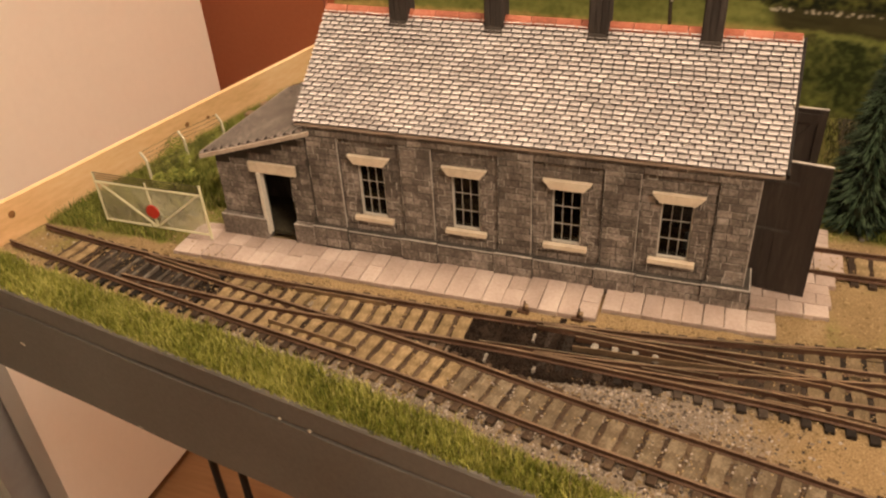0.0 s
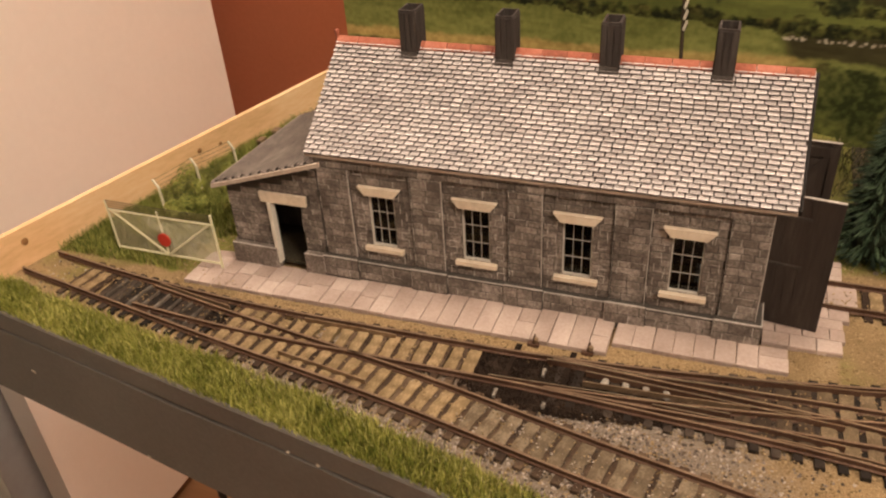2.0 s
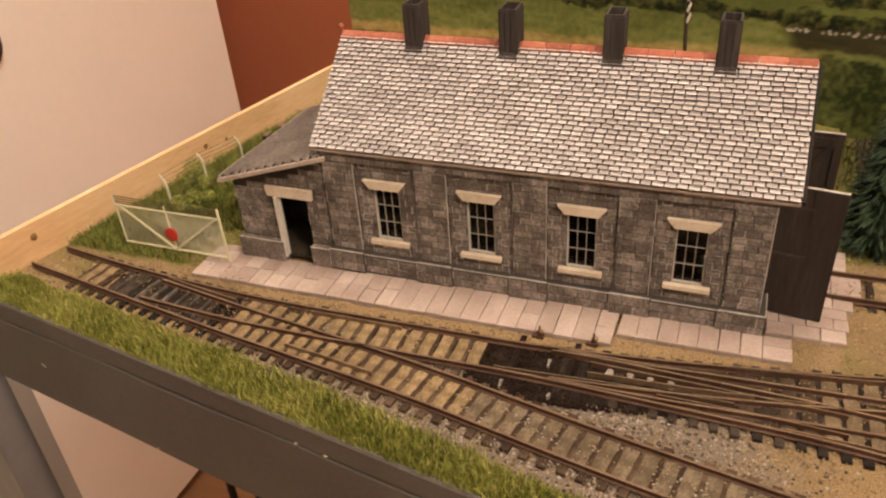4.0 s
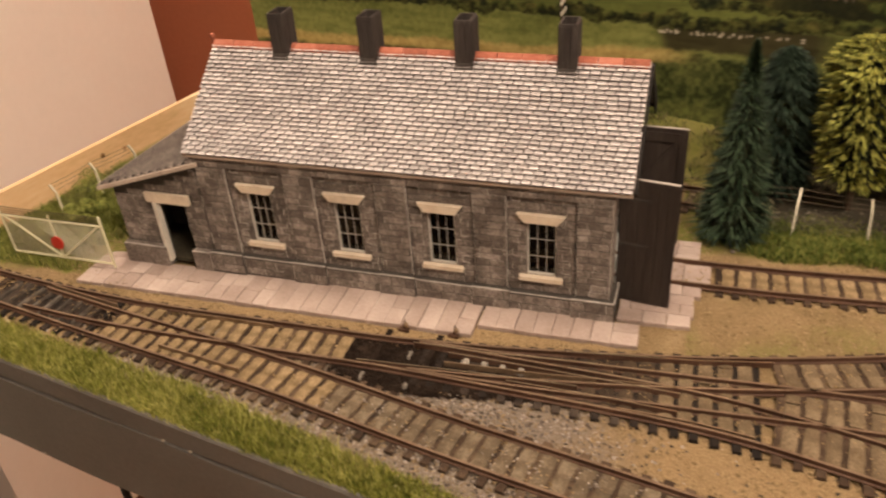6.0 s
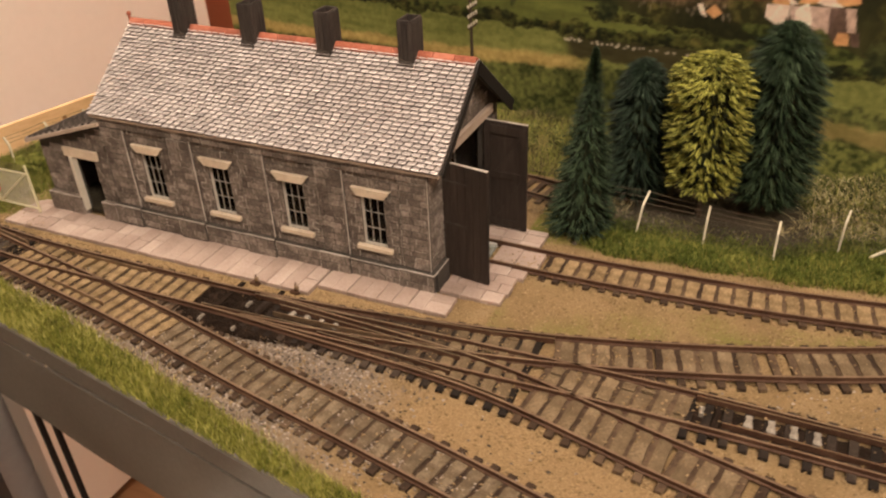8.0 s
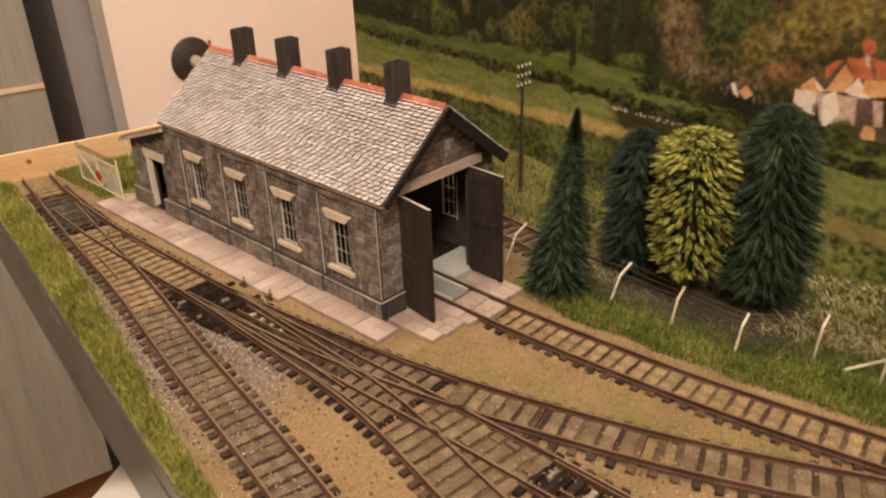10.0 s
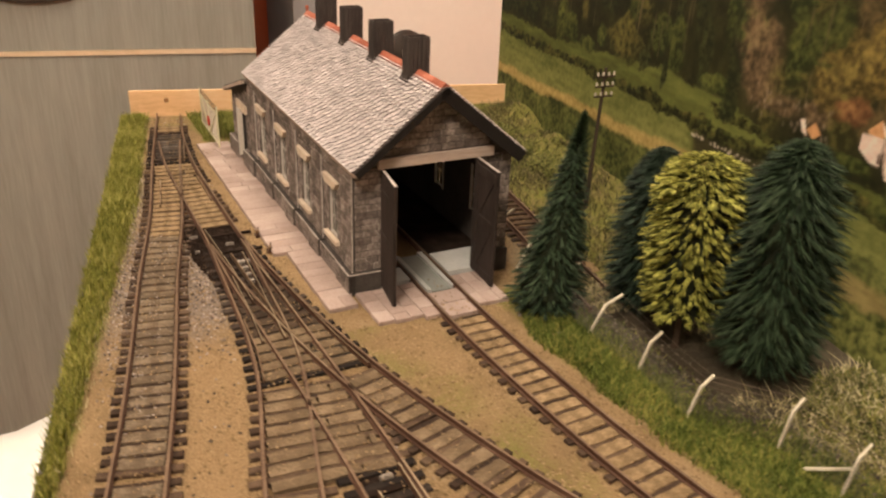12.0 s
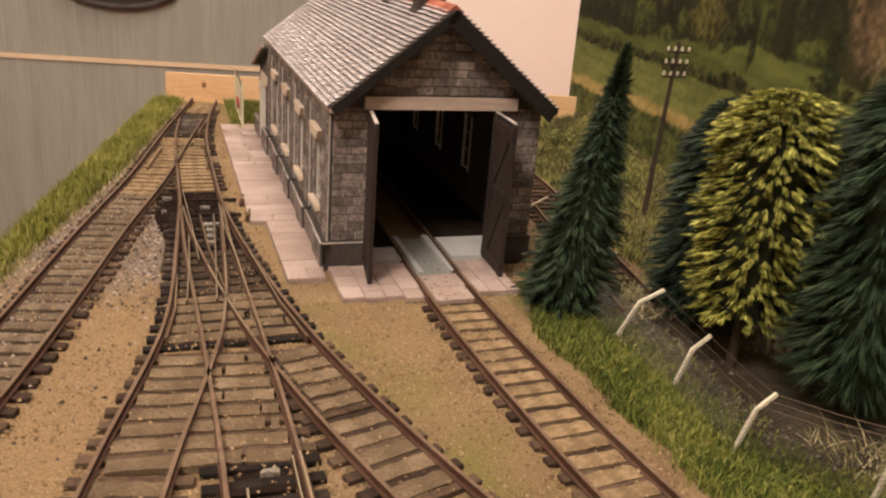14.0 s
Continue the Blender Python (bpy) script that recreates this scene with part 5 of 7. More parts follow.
def fills(track, low, high, x0, x1, mat, gaps=(), pitch=0.0066, span=0.0):
    """Ballast slabs in the spaces that sleepers() leaves from x0, between the inner rail faces."""
    x = x0 + pitch / 2
    while x < x1:
        a, b = low(x) + 0.0055, high(x) - 0.0055
        if not any(u < x < v for u, v in gaps):
            t = ((low(x + 0.002) + high(x + 0.002)) - (low(x - 0.002) + high(x - 0.002))) / 0.008
            turn = math.degrees(math.atan(t)) + (180 if rf.random() < 0.5 else 0) + rf.uniform(-0.8, 0.8)
            wide, y = b - a > 0.017 or mat is not M_INFILL, a
            while y < b - 0.001:
                e = min(b, y + rf.uniform(0.016, 0.034)) if wide else b
                if not wide or rf.random() > 0.02:
                    piece("ballast_slab", fill_mesh(e - y - 0.0004, mat, rf.randrange(4), span or (0.0043 if x < -0.1 else 0.0048)), track, pose(x - ((e + y - a - b) / 2) * t, (y + e) / 2, rf.uniform(-0.00015, 0.00015), 0, 0, turn))
                y = e + 0.0005
        x += pitch


def edge_of(route, d):
    return lambda x: route(x) + d


E = 0.0123
track_k = root("railway_track", (-0.1, 0.115, 0), "rusty model track behind the shed", "railway track", "model tracks")
track_a = root("railway_track", (-0.1, -0.067, 0), "rusty model track beside the front grass, meeting another at points", "railway track", "model tracks")
rail(track_a, route_a, -0.316, RIGHT_END - 0.01, -HALF)
rail(track_a, route_a, -0.247, RIGHT_END - 0.01, HALF)
sleepers(track_a, edge_of(route_a, -E), edge_of(route_b, E), -0.2872, -0.165, DARK[:1])
fills(track_a, edge_of(route_a, -E), edge_of(route_b, E), -0.2872, -0.165, M_INFILL, DARK[:1])
fills(track_a, edge_of(route_a, -E), edge_of(route_b, E), -0.2674, -0.215, M_PALEFILL, (), 0.0066, 0.0007)
sleepers(track_a, edge_of(route_a, -E), edge_of(route_a, E), -0.163, 0.42)
fills(track_a, edge_of(route_a, -E), edge_of(route_a, E), -0.163, -0.09, M_INFILL)
fills(track_a, edge_of(route_a, -E), edge_of(route_a, E), -0.0904, 0.42, M_INFILL_OLIVE, (), 0.0066, 0.0048)
sleepers(track_a, edge_of(route_a, -E), edge_of(route_a, E), 0.425, RIGHT_END - 0.01, (), 0.0099)
track_b = root("railway_track", (0.0, -0.04, 0), "rusty model track through a three-way point with black bed", "railway track", "model tracks")
rail(track_b, route_b, -0.312, -0.09, HALF)
rail(track_b, route_b, -0.247, -0.09, -HALF)
for d in (HALF, -HALF):
    rail(track_b, route_b, -0.068, 0.062, d)
    rail(track_b, route_b, 0.0622, RIGHT_END - 0.01, d)
sleepers(track_b, edge_of(route_b, -E), edge_of(route_b, E), -0.148, -0.096)
fills(track_b, edge_of(route_b, -E), edge_of(route_b, E), -0.16, -0.096, M_INFILL)
fills(track_b, edge_of(route_d, -E), edge_of(route_c, E), -0.064, 0.02, M_INFILL_DARK, [(-0.1, -0.02)])
fills(track_b, edge_of(route_d, -E), edge_of(route_c, E), 0.0218, 0.058, M_INFILL_GREY)
fills(track_b, edge_of(route_d, -E), edge_of(route_b, E), 0.0625, 0.112, M_INFILL_GREY)
fills(track_b, edge_of(route_b, -E), edge_of(route_b, E), 0.1153, 0.42, M_INFILL_GREY, DARK[2:])
for x, y, l, w in ((-0.0699, -0.0403, 0.005, 0.0011), (-0.0477, -0.0385, 0.0056, 0.0026), (-0.0406, -0.0385, 0.0046, 0.0026), (-0.0335, -0.0388, 0.0046, 0.0024), (-0.0264, -0.039, 0.0044, 0.0024), (-0.0836, -0.0556, 0.0036, 0.0011), (-0.0655, -0.0565, 0.0028, 0.0009), (0.1195, -0.0304, 0.003, 0.0016), (0.1352, -0.0302, 0.0064, 0.0026), (0.1425, -0.0298, 0.0066, 0.0026), (0.1497, -0.0296, 0.0066, 0.0024), (0.157, -0.0296, 0.006, 0.0024)):
    piece("packing_block", fill_mesh(l, M_PACKING, 1, w), track_b, pose(x, y, 0.0005, 0, 0, 3))
sleepers(track_b, edge_of(route_d, -E), edge_of(route_c, E), -0.064, 0.058, DARK[1:2])
sleepers(track_b, edge_of(route_d, -E), edge_of(route_b, E), 0.0625, 0.112)
sleepers(track_b, edge_of(route_b, -E), edge_of(route_b, E), 0.1153, 0.42, DARK[2:])
track_d = root("railway_track", (0.16, -0.07, 0), "rusty model siding curving off the three-way point", "railway track", "model tracks")
rail(track_d, route_d, -0.09, RIGHT_END - 0.01, -HALF)
rail(track_d, route_d, -0.068, 0.062, HALF)
rail(track_d, route_d, 0.0622, RIGHT_END - 0.01, HALF)
sleepers(track_d, edge_of(route_d, -E), edge_of(route_d, E), 0.1165, 0.42)
fills(track_d, edge_of(route_d, -E), edge_of(route_d, E), 0.1165, 0.42, M_INFILL_GREY)
track_c = root("railway_track", (0.1, -0.01, 0), "rusty model track curving towards the shed road", "railway track", "model tracks")
rail(track_c, route_c, -0.09, RIGHT_END - 0.01, HALF)
rail(track_c, route_c, -0.068, 0.062, -HALF)
rail(track_c, route_c, 0.0622, RIGHT_END - 0.01, -HALF)
sleepers(track_c, edge_of(route_c, -HALF - 0.0025), edge_of(route_c, E), 0.063, 0.098)
sleepers(track_c, edge_of(route_c, -E), edge_of(route_c, E), 0.1, 0.215)
fills(track_c, edge_of(route_c, -HALF - 0.0025), edge_of(route_c, E), 0.063, 0.098, M_INFILL_GREY)
fills(track_c, edge_of(route_c, -E), edge_of(route_c, E), 0.1, 0.215, M_INFILL_GREY)
track_s = root("railway_track", (0.08, 0.036, 0), "rusty model track running into the engine shed", "railway track", "model tracks")
rail(track_s, route_s, -0.17, RIGHT_END - 0.01, HALF)
rail(track_s, route_s, -0.17, RIGHT_END - 0.01, -HALF)
sleepers(track_s, edge_of(route_s, -0.0112), edge_of(route_s, 0.0112), 0.039, 0.42)
fills(track_s, edge_of(route_s, -E), edge_of(route_s, E), 0.039, 0.42, M_INFILL)
rail(track_k, route_k, -0.26, 0.055, HALF)
rail(track_k, route_k, -0.26, 0.055, -HALF)
sleepers(track_k, edge_of(route_k, -E), edge_of(route_k, E), -0.262, 0.055)

# switch blades, closure and check rails at the points
for mat, pts in (
    (M_BRIGHT, [(-0.088, route_b(-0.088) - 0.0069), (-0.04, -0.0455), (-0.005, -0.0435)]),
    (M_BRIGHT, [(-0.07, route_b(-0.07) + 0.0069), (-0.04, -0.0338), (0.0, -0.0302)]),
    (M_BRIGHT, [(-0.055, -0.0372), (-0.02, -0.0376), (0.03, -0.0385)]),
    (M_BLADE, [(-0.055, -0.0425), (-0.02, -0.0402), (0.02, -0.036)]),
    (M_BRIGHT, [(-0.03, -0.0468), (0.0, -0.0466), (0.03, -0.0474)]),
    (M_BLADE, [(0.01, -0.0505), (0.035, -0.0508), (0.055, -0.053)]),
    (M_BRIGHT, [(-0.012, -0.0262), (0.035, -0.0196), (0.06, -0.0145)]),
):
    blade(track_b, pts, mat)
for pts in ([(0.117, -0.0254), (0.15, -0.0248), (0.185, -0.024)], [(0.127, -0.0356), (0.15, -0.0353), (0.185, -0.0352)]):
    blade(track_b, pts, M_BRIGHT)
for pts in ([(-0.17, -0.0605), (-0.15, -0.0628), (-0.13, -0.0655)], [(-0.17, -0.0392), (-0.15, -0.0386), (-0.13, -0.0382)], [(-0.245, -0.0358), (-0.22, -0.0395), (-0.205, -0.0415)]):
    blade(track_a, pts, M_BLADE, "check_rail")
for route, d, x0, x1 in ((route_b, HALF, -0.03, 0.03), (route_c, -HALF, 0.0, 0.055), (route_d, HALF, -0.01, 0.045), (route_b, HALF, 0.116, 0.19)):
    polish(track_b, route, x0, x1, d)
# tie bars and their pivots
for x, y0, y1 in ((-0.062, -0.051, -0.026), (-0.083, -0.052, -0.027), (0.125, -0.042, -0.022)):
    part("tie_bar", Geo().box((x - 0.0011, y0, 0.0002), (x + 0.0011, y1, 0.0009)), M_BLACK, track_b, "dark tie bar")


# ---- track beds ----
def bed(name, low, high, x0, x1, z, mat, label, step=0.002):
    g = Geo()
    n = int((x1 - x0) / step)
    m = 8
    for i in range(n + 1):
        x = x0 + (x1 - x0) * i / n
        a, b = low(x), high(x)
        for j in range(m + 1):
            y = a + (b - a) * j / m
            zz = z + (0.0008 if mat is M_BLACK else 0.0003) * noise.noise((x * 350, y * 350, 1)) - (0.0016 if j in (0, m) else 0)
            g.v.append((x + 0.0008 * noise.noise((x * 200, y * 200, 4)) * (1 if j in (0, m) else 0), y + 0.0035 * noise.noise((x * 150, j * 3.1, 4)) * (1 if j in (0, m) else 0), zz))
    for i in range(n):
        for j in range(m):
            a = i * (m + 1) + j
            g.f.append((a, a + m + 1, a + m + 2, a + 1))
    return thing(name, g, mat, label, "track bed", kind="structure", smooth=True)


bed("track_bed", edge_of(route_b, -0.0075), edge_of(route_b, 0.0075), -0.271, -0.204, -0.0004, M_BLACK, "black oily bed at the points", 0.0012)
bed("track_bed", lambda x: route_d(x) - 0.0175 + 0.2 * max(0, x + 0.06) + 0.5 * max(0, -0.084 - x), lambda x: route_c(x) + 0.0085, -0.0965, -0.045, 0.0003, M_BLACK, "black oily bed at the points", 0.0012)
bed("track_bed", lambda x: route_d(x) - 0.013 + 0.11 * (x + 0.045), lambda x: route_c(x) + 0.0075, -0.0452, 0.03, 0.0, M_BLACK, "black oily bed at the points", 0.0012)
bed("track_bed", edge_of(route_b, -0.0075), edge_of(route_b, 0.0075), 0.113, 0.19, -0.0002, M_BLACK, "black oily bed at the points", 0.0012)


# ---- paving ----
paving = root("paving", (-0.1, -0.015, 0), "pinkish stone paving along the shed", "paving", kind="structure")
rp = random.Random(21)


bedding = Geo()


def slab(x0, y0, x1, y1, z=0.0012):
    g = Geo()
    j = 0.00012
    bedding.box((x0 + 0.0001, y0 + 0.0001, -0.0019), (x1 - 0.0001, y1 - 0.0001, z - 0.0006 + rp.uniform(-0.00002, 0.00002)))
    q = [(x0 + j, y0 + j), (x1 - j, y0 + j), (x1 - j, y1 - j), (x0 + j, y1 - j)]
    q = [(a + rp.uniform(-0.00016, 0.00016), b + rp.uniform(-0.00016, 0.00016)) for a, b in q]
    dz = rp.uniform(-0.00012, 0.00018)
    e = 0.0002
    cx, cy = sum(a for a, b in q) / 4, sum(b for a, b in q) / 4
    ins = [(a + math.copysign(e, cx - a), b + math.copysign(e, cy - b)) for a, b in q]
    n = len(g.v)
    g.v += [(a, b, -0.002) for a, b in q] + [(a, b, z + dz - e) for a, b in q] + [(a, b, z + dz + rp.uniform(-0.00006, 0.00006)) for a, b in ins]
    for k in (0, 4):
        for i in range(4):
            m = (i + 1) % 4
            g.f.append((n + k + i, n + k + m, n + k + 4 + m, n + k + 4 + i))
    g.f.append((n + 8, n + 9, n + 10, n + 11))
    part("paving_slab", g, M_PAVING, paving)


# long slabs beside the wall, halved towards the lean-to; then a narrower row up to the corner
x = -0.2405
while x < -0.053:
    w = rp.uniform(0.0071, 0.0079)
    e = min(x + w, -0.0514)
    if e - x > 0.003:
        if x < -0.15 or rp.random() < 0.15:
            mid = -0.0125 + rp.uniform(-0.0015, 0.0015)
            slab(x, -0.0228, e, mid)
            slab(x, mid, e, -0.0018)
        else:
            slab(x, -0.0228 + rp.uniform(-0.0002, 0.0002), e, -0.0018)
    x = e
x = -0.0514
while x < -0.004:
    w = rp.uniform(0.0071, 0.0077)
    slab(x, -0.0166 + rp.uniform(-0.0002, 0.0002), x + w, -0.0022)
    x += w
slab(x, -0.0166, 0.011, -0.009)
slab(x, -0.009, 0.0106, -0.0032)
for row, (ya, yb) in enumerate(((-0.0012, 0.0062), (0.0062, 0.013), (0.013, 0.0192), (0.0192, 0.0266))):
    u = 0.0012 + (0.0045 if row % 2 else 0.0)
    if row % 2:
        slab(0.0012, ya, u, yb)
    end = 0.0292 + 0.001 * row
    while u < end - 0.002:
        v = min(u + 0.0095, end)
        slab(u, ya, v, yb)
        u = v
for u in (0.0135, 0.0245):
    slab(u, 0.0286, u + 0.011, 0.0428)
for row, (ya, yb) in enumerate(((0.045, 0.0495), (0.0495, 0.0562), (0.0562, 0.0605))):
    u = 0.0012
    while u < 0.029 - 0.002 * row:
        slab(u, ya, u + 0.0098, yb)
        u += 0.0098


part("joint_mortar", bedding, M_PAVING, paving)


def build_mound():
    g = Geo()
    n, m = 6, 22
    cx, cy = -0.2325, -0.006
    g.v.append((cx, cy, 0.0016))
    for i in range(1, n + 1):
        for k in range(m):
            a = 2 * math.pi * k / m
            q = i / n * (1 + 0.25 * noise.noise((math.cos(a) * 2, math.sin(a) * 2, 1)))
            g.v.append((cx + 0.011 * q * math.cos(a), cy + 0.0075 * q * math.sin(a), 0.0016 - 0.0034 * (i / n) ** 1.5 + 0.0003 * noise.noise((i, k, 2))))
    g.f += [(0, 1 + k, 1 + (k + 1) % m) for k in range(m)]
    for i in range(n - 1):
        for k in range(m):
            a, b = 1 + i * m, 1 + (i + 1) * m
            g.f.append((a + k, b + k, b + (k + 1) % m, a + (k + 1) % m))
    thing("sand_patch", g, M_PAVING, "pale pinkish trodden patch beside the gate", "ground", kind="structure", smooth=True)


build_mound()


# ---- grass, scrub and gravel ----
def tufts(name, spots, mat, label, h, seed, lean=0.5, w=0.00035):
    r = random.Random(seed)
    g = Geo()
    for x, y, z in spots:
        a = r.uniform(0, 6.283)
        l = h * r.uniform(0.55, 1.3)
        dx, dy = math.cos(a), math.sin(a)
        k = r.uniform(0.1, lean) * l
        b = r.uniform(0, 6.283)
        ux, uy = math.cos(b) * w, math.sin(b) * w
        n = len(g.v)
        g.v += [(x - ux, y - uy, z - 0.0004), (x + ux, y + uy, z - 0.0004), (x + dx * k * 0.4 + ux * 0.8, y + dy * k * 0.4 + uy * 0.8, z + l * 0.6), (x + dx * k * 0.4 - ux * 0.8, y + dy * k * 0.4 - uy * 0.8, z + l * 0.6), (x + dx * k, y + dy * k, z + l)]
        g.f += [(n, n + 1, n + 2, n + 3), (n + 3, n + 2, n + 4)]
    return thing(name, g, mat, label, "grass", kind="stuff")


def scatter(n, seed, box, keep):
    r = random.Random(seed)
    out = []
    x0, x1, y0, y1 = box
    while n > 0:
        n -= 1
        x, y = r.uniform(x0, x1), r.uniform(y0, y1)
        if r.random() < keep(x, y):
            out.append((x, y, ground_z(x, y)))
    return out


def front_strip(x, y):
    if x < end_board(y) + 0.001:
        return 0
    a, b = front_edge(x) - 0.0002, grass_inner(x) - 0.002 * noise.noise((x * 60, 0, 3))
    if not a < y < b:
        return 0
    f = (y - a) / (b - a)
    return (1 if f < 0.75 else (1 - f) / 0.25) * (0.8 + 0.5 * noise.noise((x * 50, y * 50, 0)))


tufts("front_grass", scatter(520000, 1, (-0.335, 0.42, -0.2, -0.045), front_strip), M_GRASS, "yellow-green static grass along the front edge", 0.0042, 2, 0.7, 0.0002)


def fringe(x, y):
    d = y - grass_inner(x) + 0.003
    return max(0.0, 1 - abs(d) / 0.0065) * (0.6 + 0.8 * noise.noise((x * 40, y * 40, 14))) if x > end_board(y) + 0.002 and y > front_edge(x) + 0.001 else 0


tufts("dry_fringe", scatter(120000, 71, (-0.32, 0.4, -0.18, -0.045), fringe), M_SCRUB, "short dry tan grass between front grass and track", 0.0022, 72, 1.3, 0.00018)


def back_strip(x, y):
    b = route_s(x) + 0.0175 + 0.004 * noise.noise((x * 40, 1, 1)) + 0.012 * max(0, 1 - max(0, x - 0.03) / 0.03)
    fy = 0.0855 if x < 0.13 else 0.0855 + min(0.02, (x - 0.13) * 0.72)
    fy = max(fy, route_s(x) + 0.03)
    if x < 0.028 or not b < y < fy + 0.013:
        return 0
    if y > fy + 0.002:
        return 0.3 * (1 - (y - fy - 0.002) / 0.011)
    return min(1, (y - b) / 0.004) * (0.7 + 0.6 * noise.noise((x * 45, y * 45, 0)))


tufts("bank_grass", scatter(220000, 3, (0.028, 0.42, 0.055, 0.15), back_strip), M_GRASS_DEEP, "green grass on the bank below the fence", 0.0027, 4, 1.1, 0.0002)


def gate_strip(x, y):
    if x < end_board(y) + 0.0015 or x > -0.222:
        return 0
    if y < -0.0225 + 0.03 * (x + 0.3):
        return 0
    if y < 0.012 and x > -0.247 + 0.5 * max(0.0, y):
        return 0
    return 0.55 + 0.9 * noise.noise((x * 55, y * 55, 5)) + (0.3 if y > 0 else -0.1)


tufts("gate_grass", scatter(70000, 5, (-0.335, -0.222, -0.03, 0.14), gate_strip), M_SOFTGREEN, "green grass tufts around the gate", 0.0046, 6, 0.7, 0.00022)


def hill(x, y):
    if x > -0.005 and y < 0.118:
        return 0
    if y < 0.13 - 0.02 * (x > -0.1) or abs(y - route_k(x)) < 0.013:
        return 0
    if y > scene_board(x) - 0.002:
        return 0
    return 0.5 + 0.8 * noise.noise((x * 35, y * 35, 8))


tufts("rough_grass", scatter(40000, 7, (-0.28, 0.1, 0.1, 0.24), lambda x, y: hill(x, y) if x > end_board(y) + 0.002 else 0), M_ROUGHGRASS, "rough olive and straw-coloured undergrowth before the painted hills", 0.0042, 8, 1.9, 0.0002)


def scrub(x, y):
    if x < 0.13 or y > scene_board(x) - 0.002 or y < 0.104 + 0.3 * (x - 0.155):
        return 0
    if (x - 0.1185) ** 2 + (y - 0.1225) ** 2 < 0.02 ** 2:
        return 0
    return 0.7 + 0.5 * noise.noise((x * 50, y * 50, 2))


tufts("dry_scrub", scatter(26000, 9, (0.13, 0.45, 0.1, 0.17), scrub), M_SCRUB, "tangled dry scrub behind the fence", 0.0046, 10, 2.6, 0.0002)
tufts("leafy_scrub", scatter(26000, 19, (0.13, 0.45, 0.112, 0.17), lambda x, y: scrub(x, y) * (y > 0.118)), M_OLIVE, "olive green scrub behind the fence", 0.004, 20, 1.2, 0.0006)


def tangle(x, y):
    return 1 if ((x - 0.04) / 0.02) ** 2 + ((y - 0.1) / 0.012) ** 2 < 1 else 0


tufts("dry_brush", scatter(1800, 29, (0.015, 0.065, 0.085, 0.115), tangle), M_SCRUB, "dry brush at the end of the back track", 0.004, 30, 2.0, 0.00018)


def build_bush(x, y, z, rx, rz, mat, label, seed, leaves=1500, leaf=0.0006):
    r = random.Random(seed)
    bush = root("bush", (x, y, z), label, "bush", "bushes by the backscene")
    g = Geo()
    for i in range(5):
        a = i * 1.256 + 0.3
        g.bar((x, y, z - 0.002), (x + 0.5 * rx * math.cos(a), y + 0.5 * rx * math.sin(a), z + rz * 0.6), 0.0004, 4, 0.0001)
    part("stems", g, M_BARK, bush)
    g = Geo()
    lumps = [(r.uniform(-0.6, 0.6) * rx, r.uniform(-0.6, 0.6) * rx, r.uniform(0.2, 0.75) * rz, r.uniform(0.3, 0.55)) for _ in range(9)]
    for i in range(leaves):
        lx, ly, lz, lr = r.choice(lumps)
        v = Vector((r.gauss(0, 1), r.gauss(0, 1), r.gauss(0, 1))).normalized()
        c = Vector((x + lx + v.x * lr * rx, y + ly + v.y * lr * rx, max(z, z + lz + v.z * lr * rz)))
        s = leaf * r.uniform(0.6, 1.4)
        u = v.orthogonal().normalized() * s
        w = v.cross(u)
        n = len(g.v)
        g.v += [tuple(c - u), tuple(c + w * 0.7), tuple(c + u), tuple(c - w * 0.7)]
        g.f.append((n, n + 1, n + 2, n + 3))
    part("leaves", g, mat, bush, kind="stuff")


for k, (x, y, rx, rz) in enumerate(((-0.115, 0.165, 0.016, 0.014), (-0.09, 0.16, 0.013, 0.012), (-0.15, 0.172, 0.016, 0.011), (-0.02, 0.155, 0.013, 0.011), (0.005, 0.15, 0.012, 0.012), (-0.19, 0.175, 0.014, 0.01))):
    build_bush(x, y, 0.0, rx, rz, M_OLIVE, "low olive green bush of scatter foliage", 50 + k)
for k, (x, y, rx, rz) in enumerate(((-0.286, 0.045, 0.012, 0.011), (-0.272, 0.02, 0.011, 0.0105), (-0.262, 0.055, 0.014, 0.012), (-0.245, 0.03, 0.011, 0.012))):
    build_bush(x, y, 0.0, rx, rz, M_SOFTGREEN, "soft green bush behind the gate", 70 + k, 4200, 0.00045)


def stones(name, spots, mat, label, size, seed):
    r = random.Random(seed)
    g = Geo()
    for x, y, z in spots:
        s = size * r.uniform(0.5, 1.3)
        a = r.uniform(0, 6.28)
        n = len(g.v)
        for k in range(4):
            b = a + k * 1.571 + r.uniform(-0.4, 0.4)
            g.v.append((x + s * math.cos(b), y + s * math.sin(b), z - s * 0.2))
        g.v.append((x + s * r.uniform(-0.4, 0.4), y + s * r.uniform(-0.4, 0.4), z + s * r.uniform(0.5, 0.95)))
        g.f += [(n, n + 1, n + 4), (n + 1, n + 2, n + 4), (n + 2, n + 3, n + 4), (n + 3, n, n + 4)]
    return thing(name, g, mat, label, "ballast", kind="stuff")


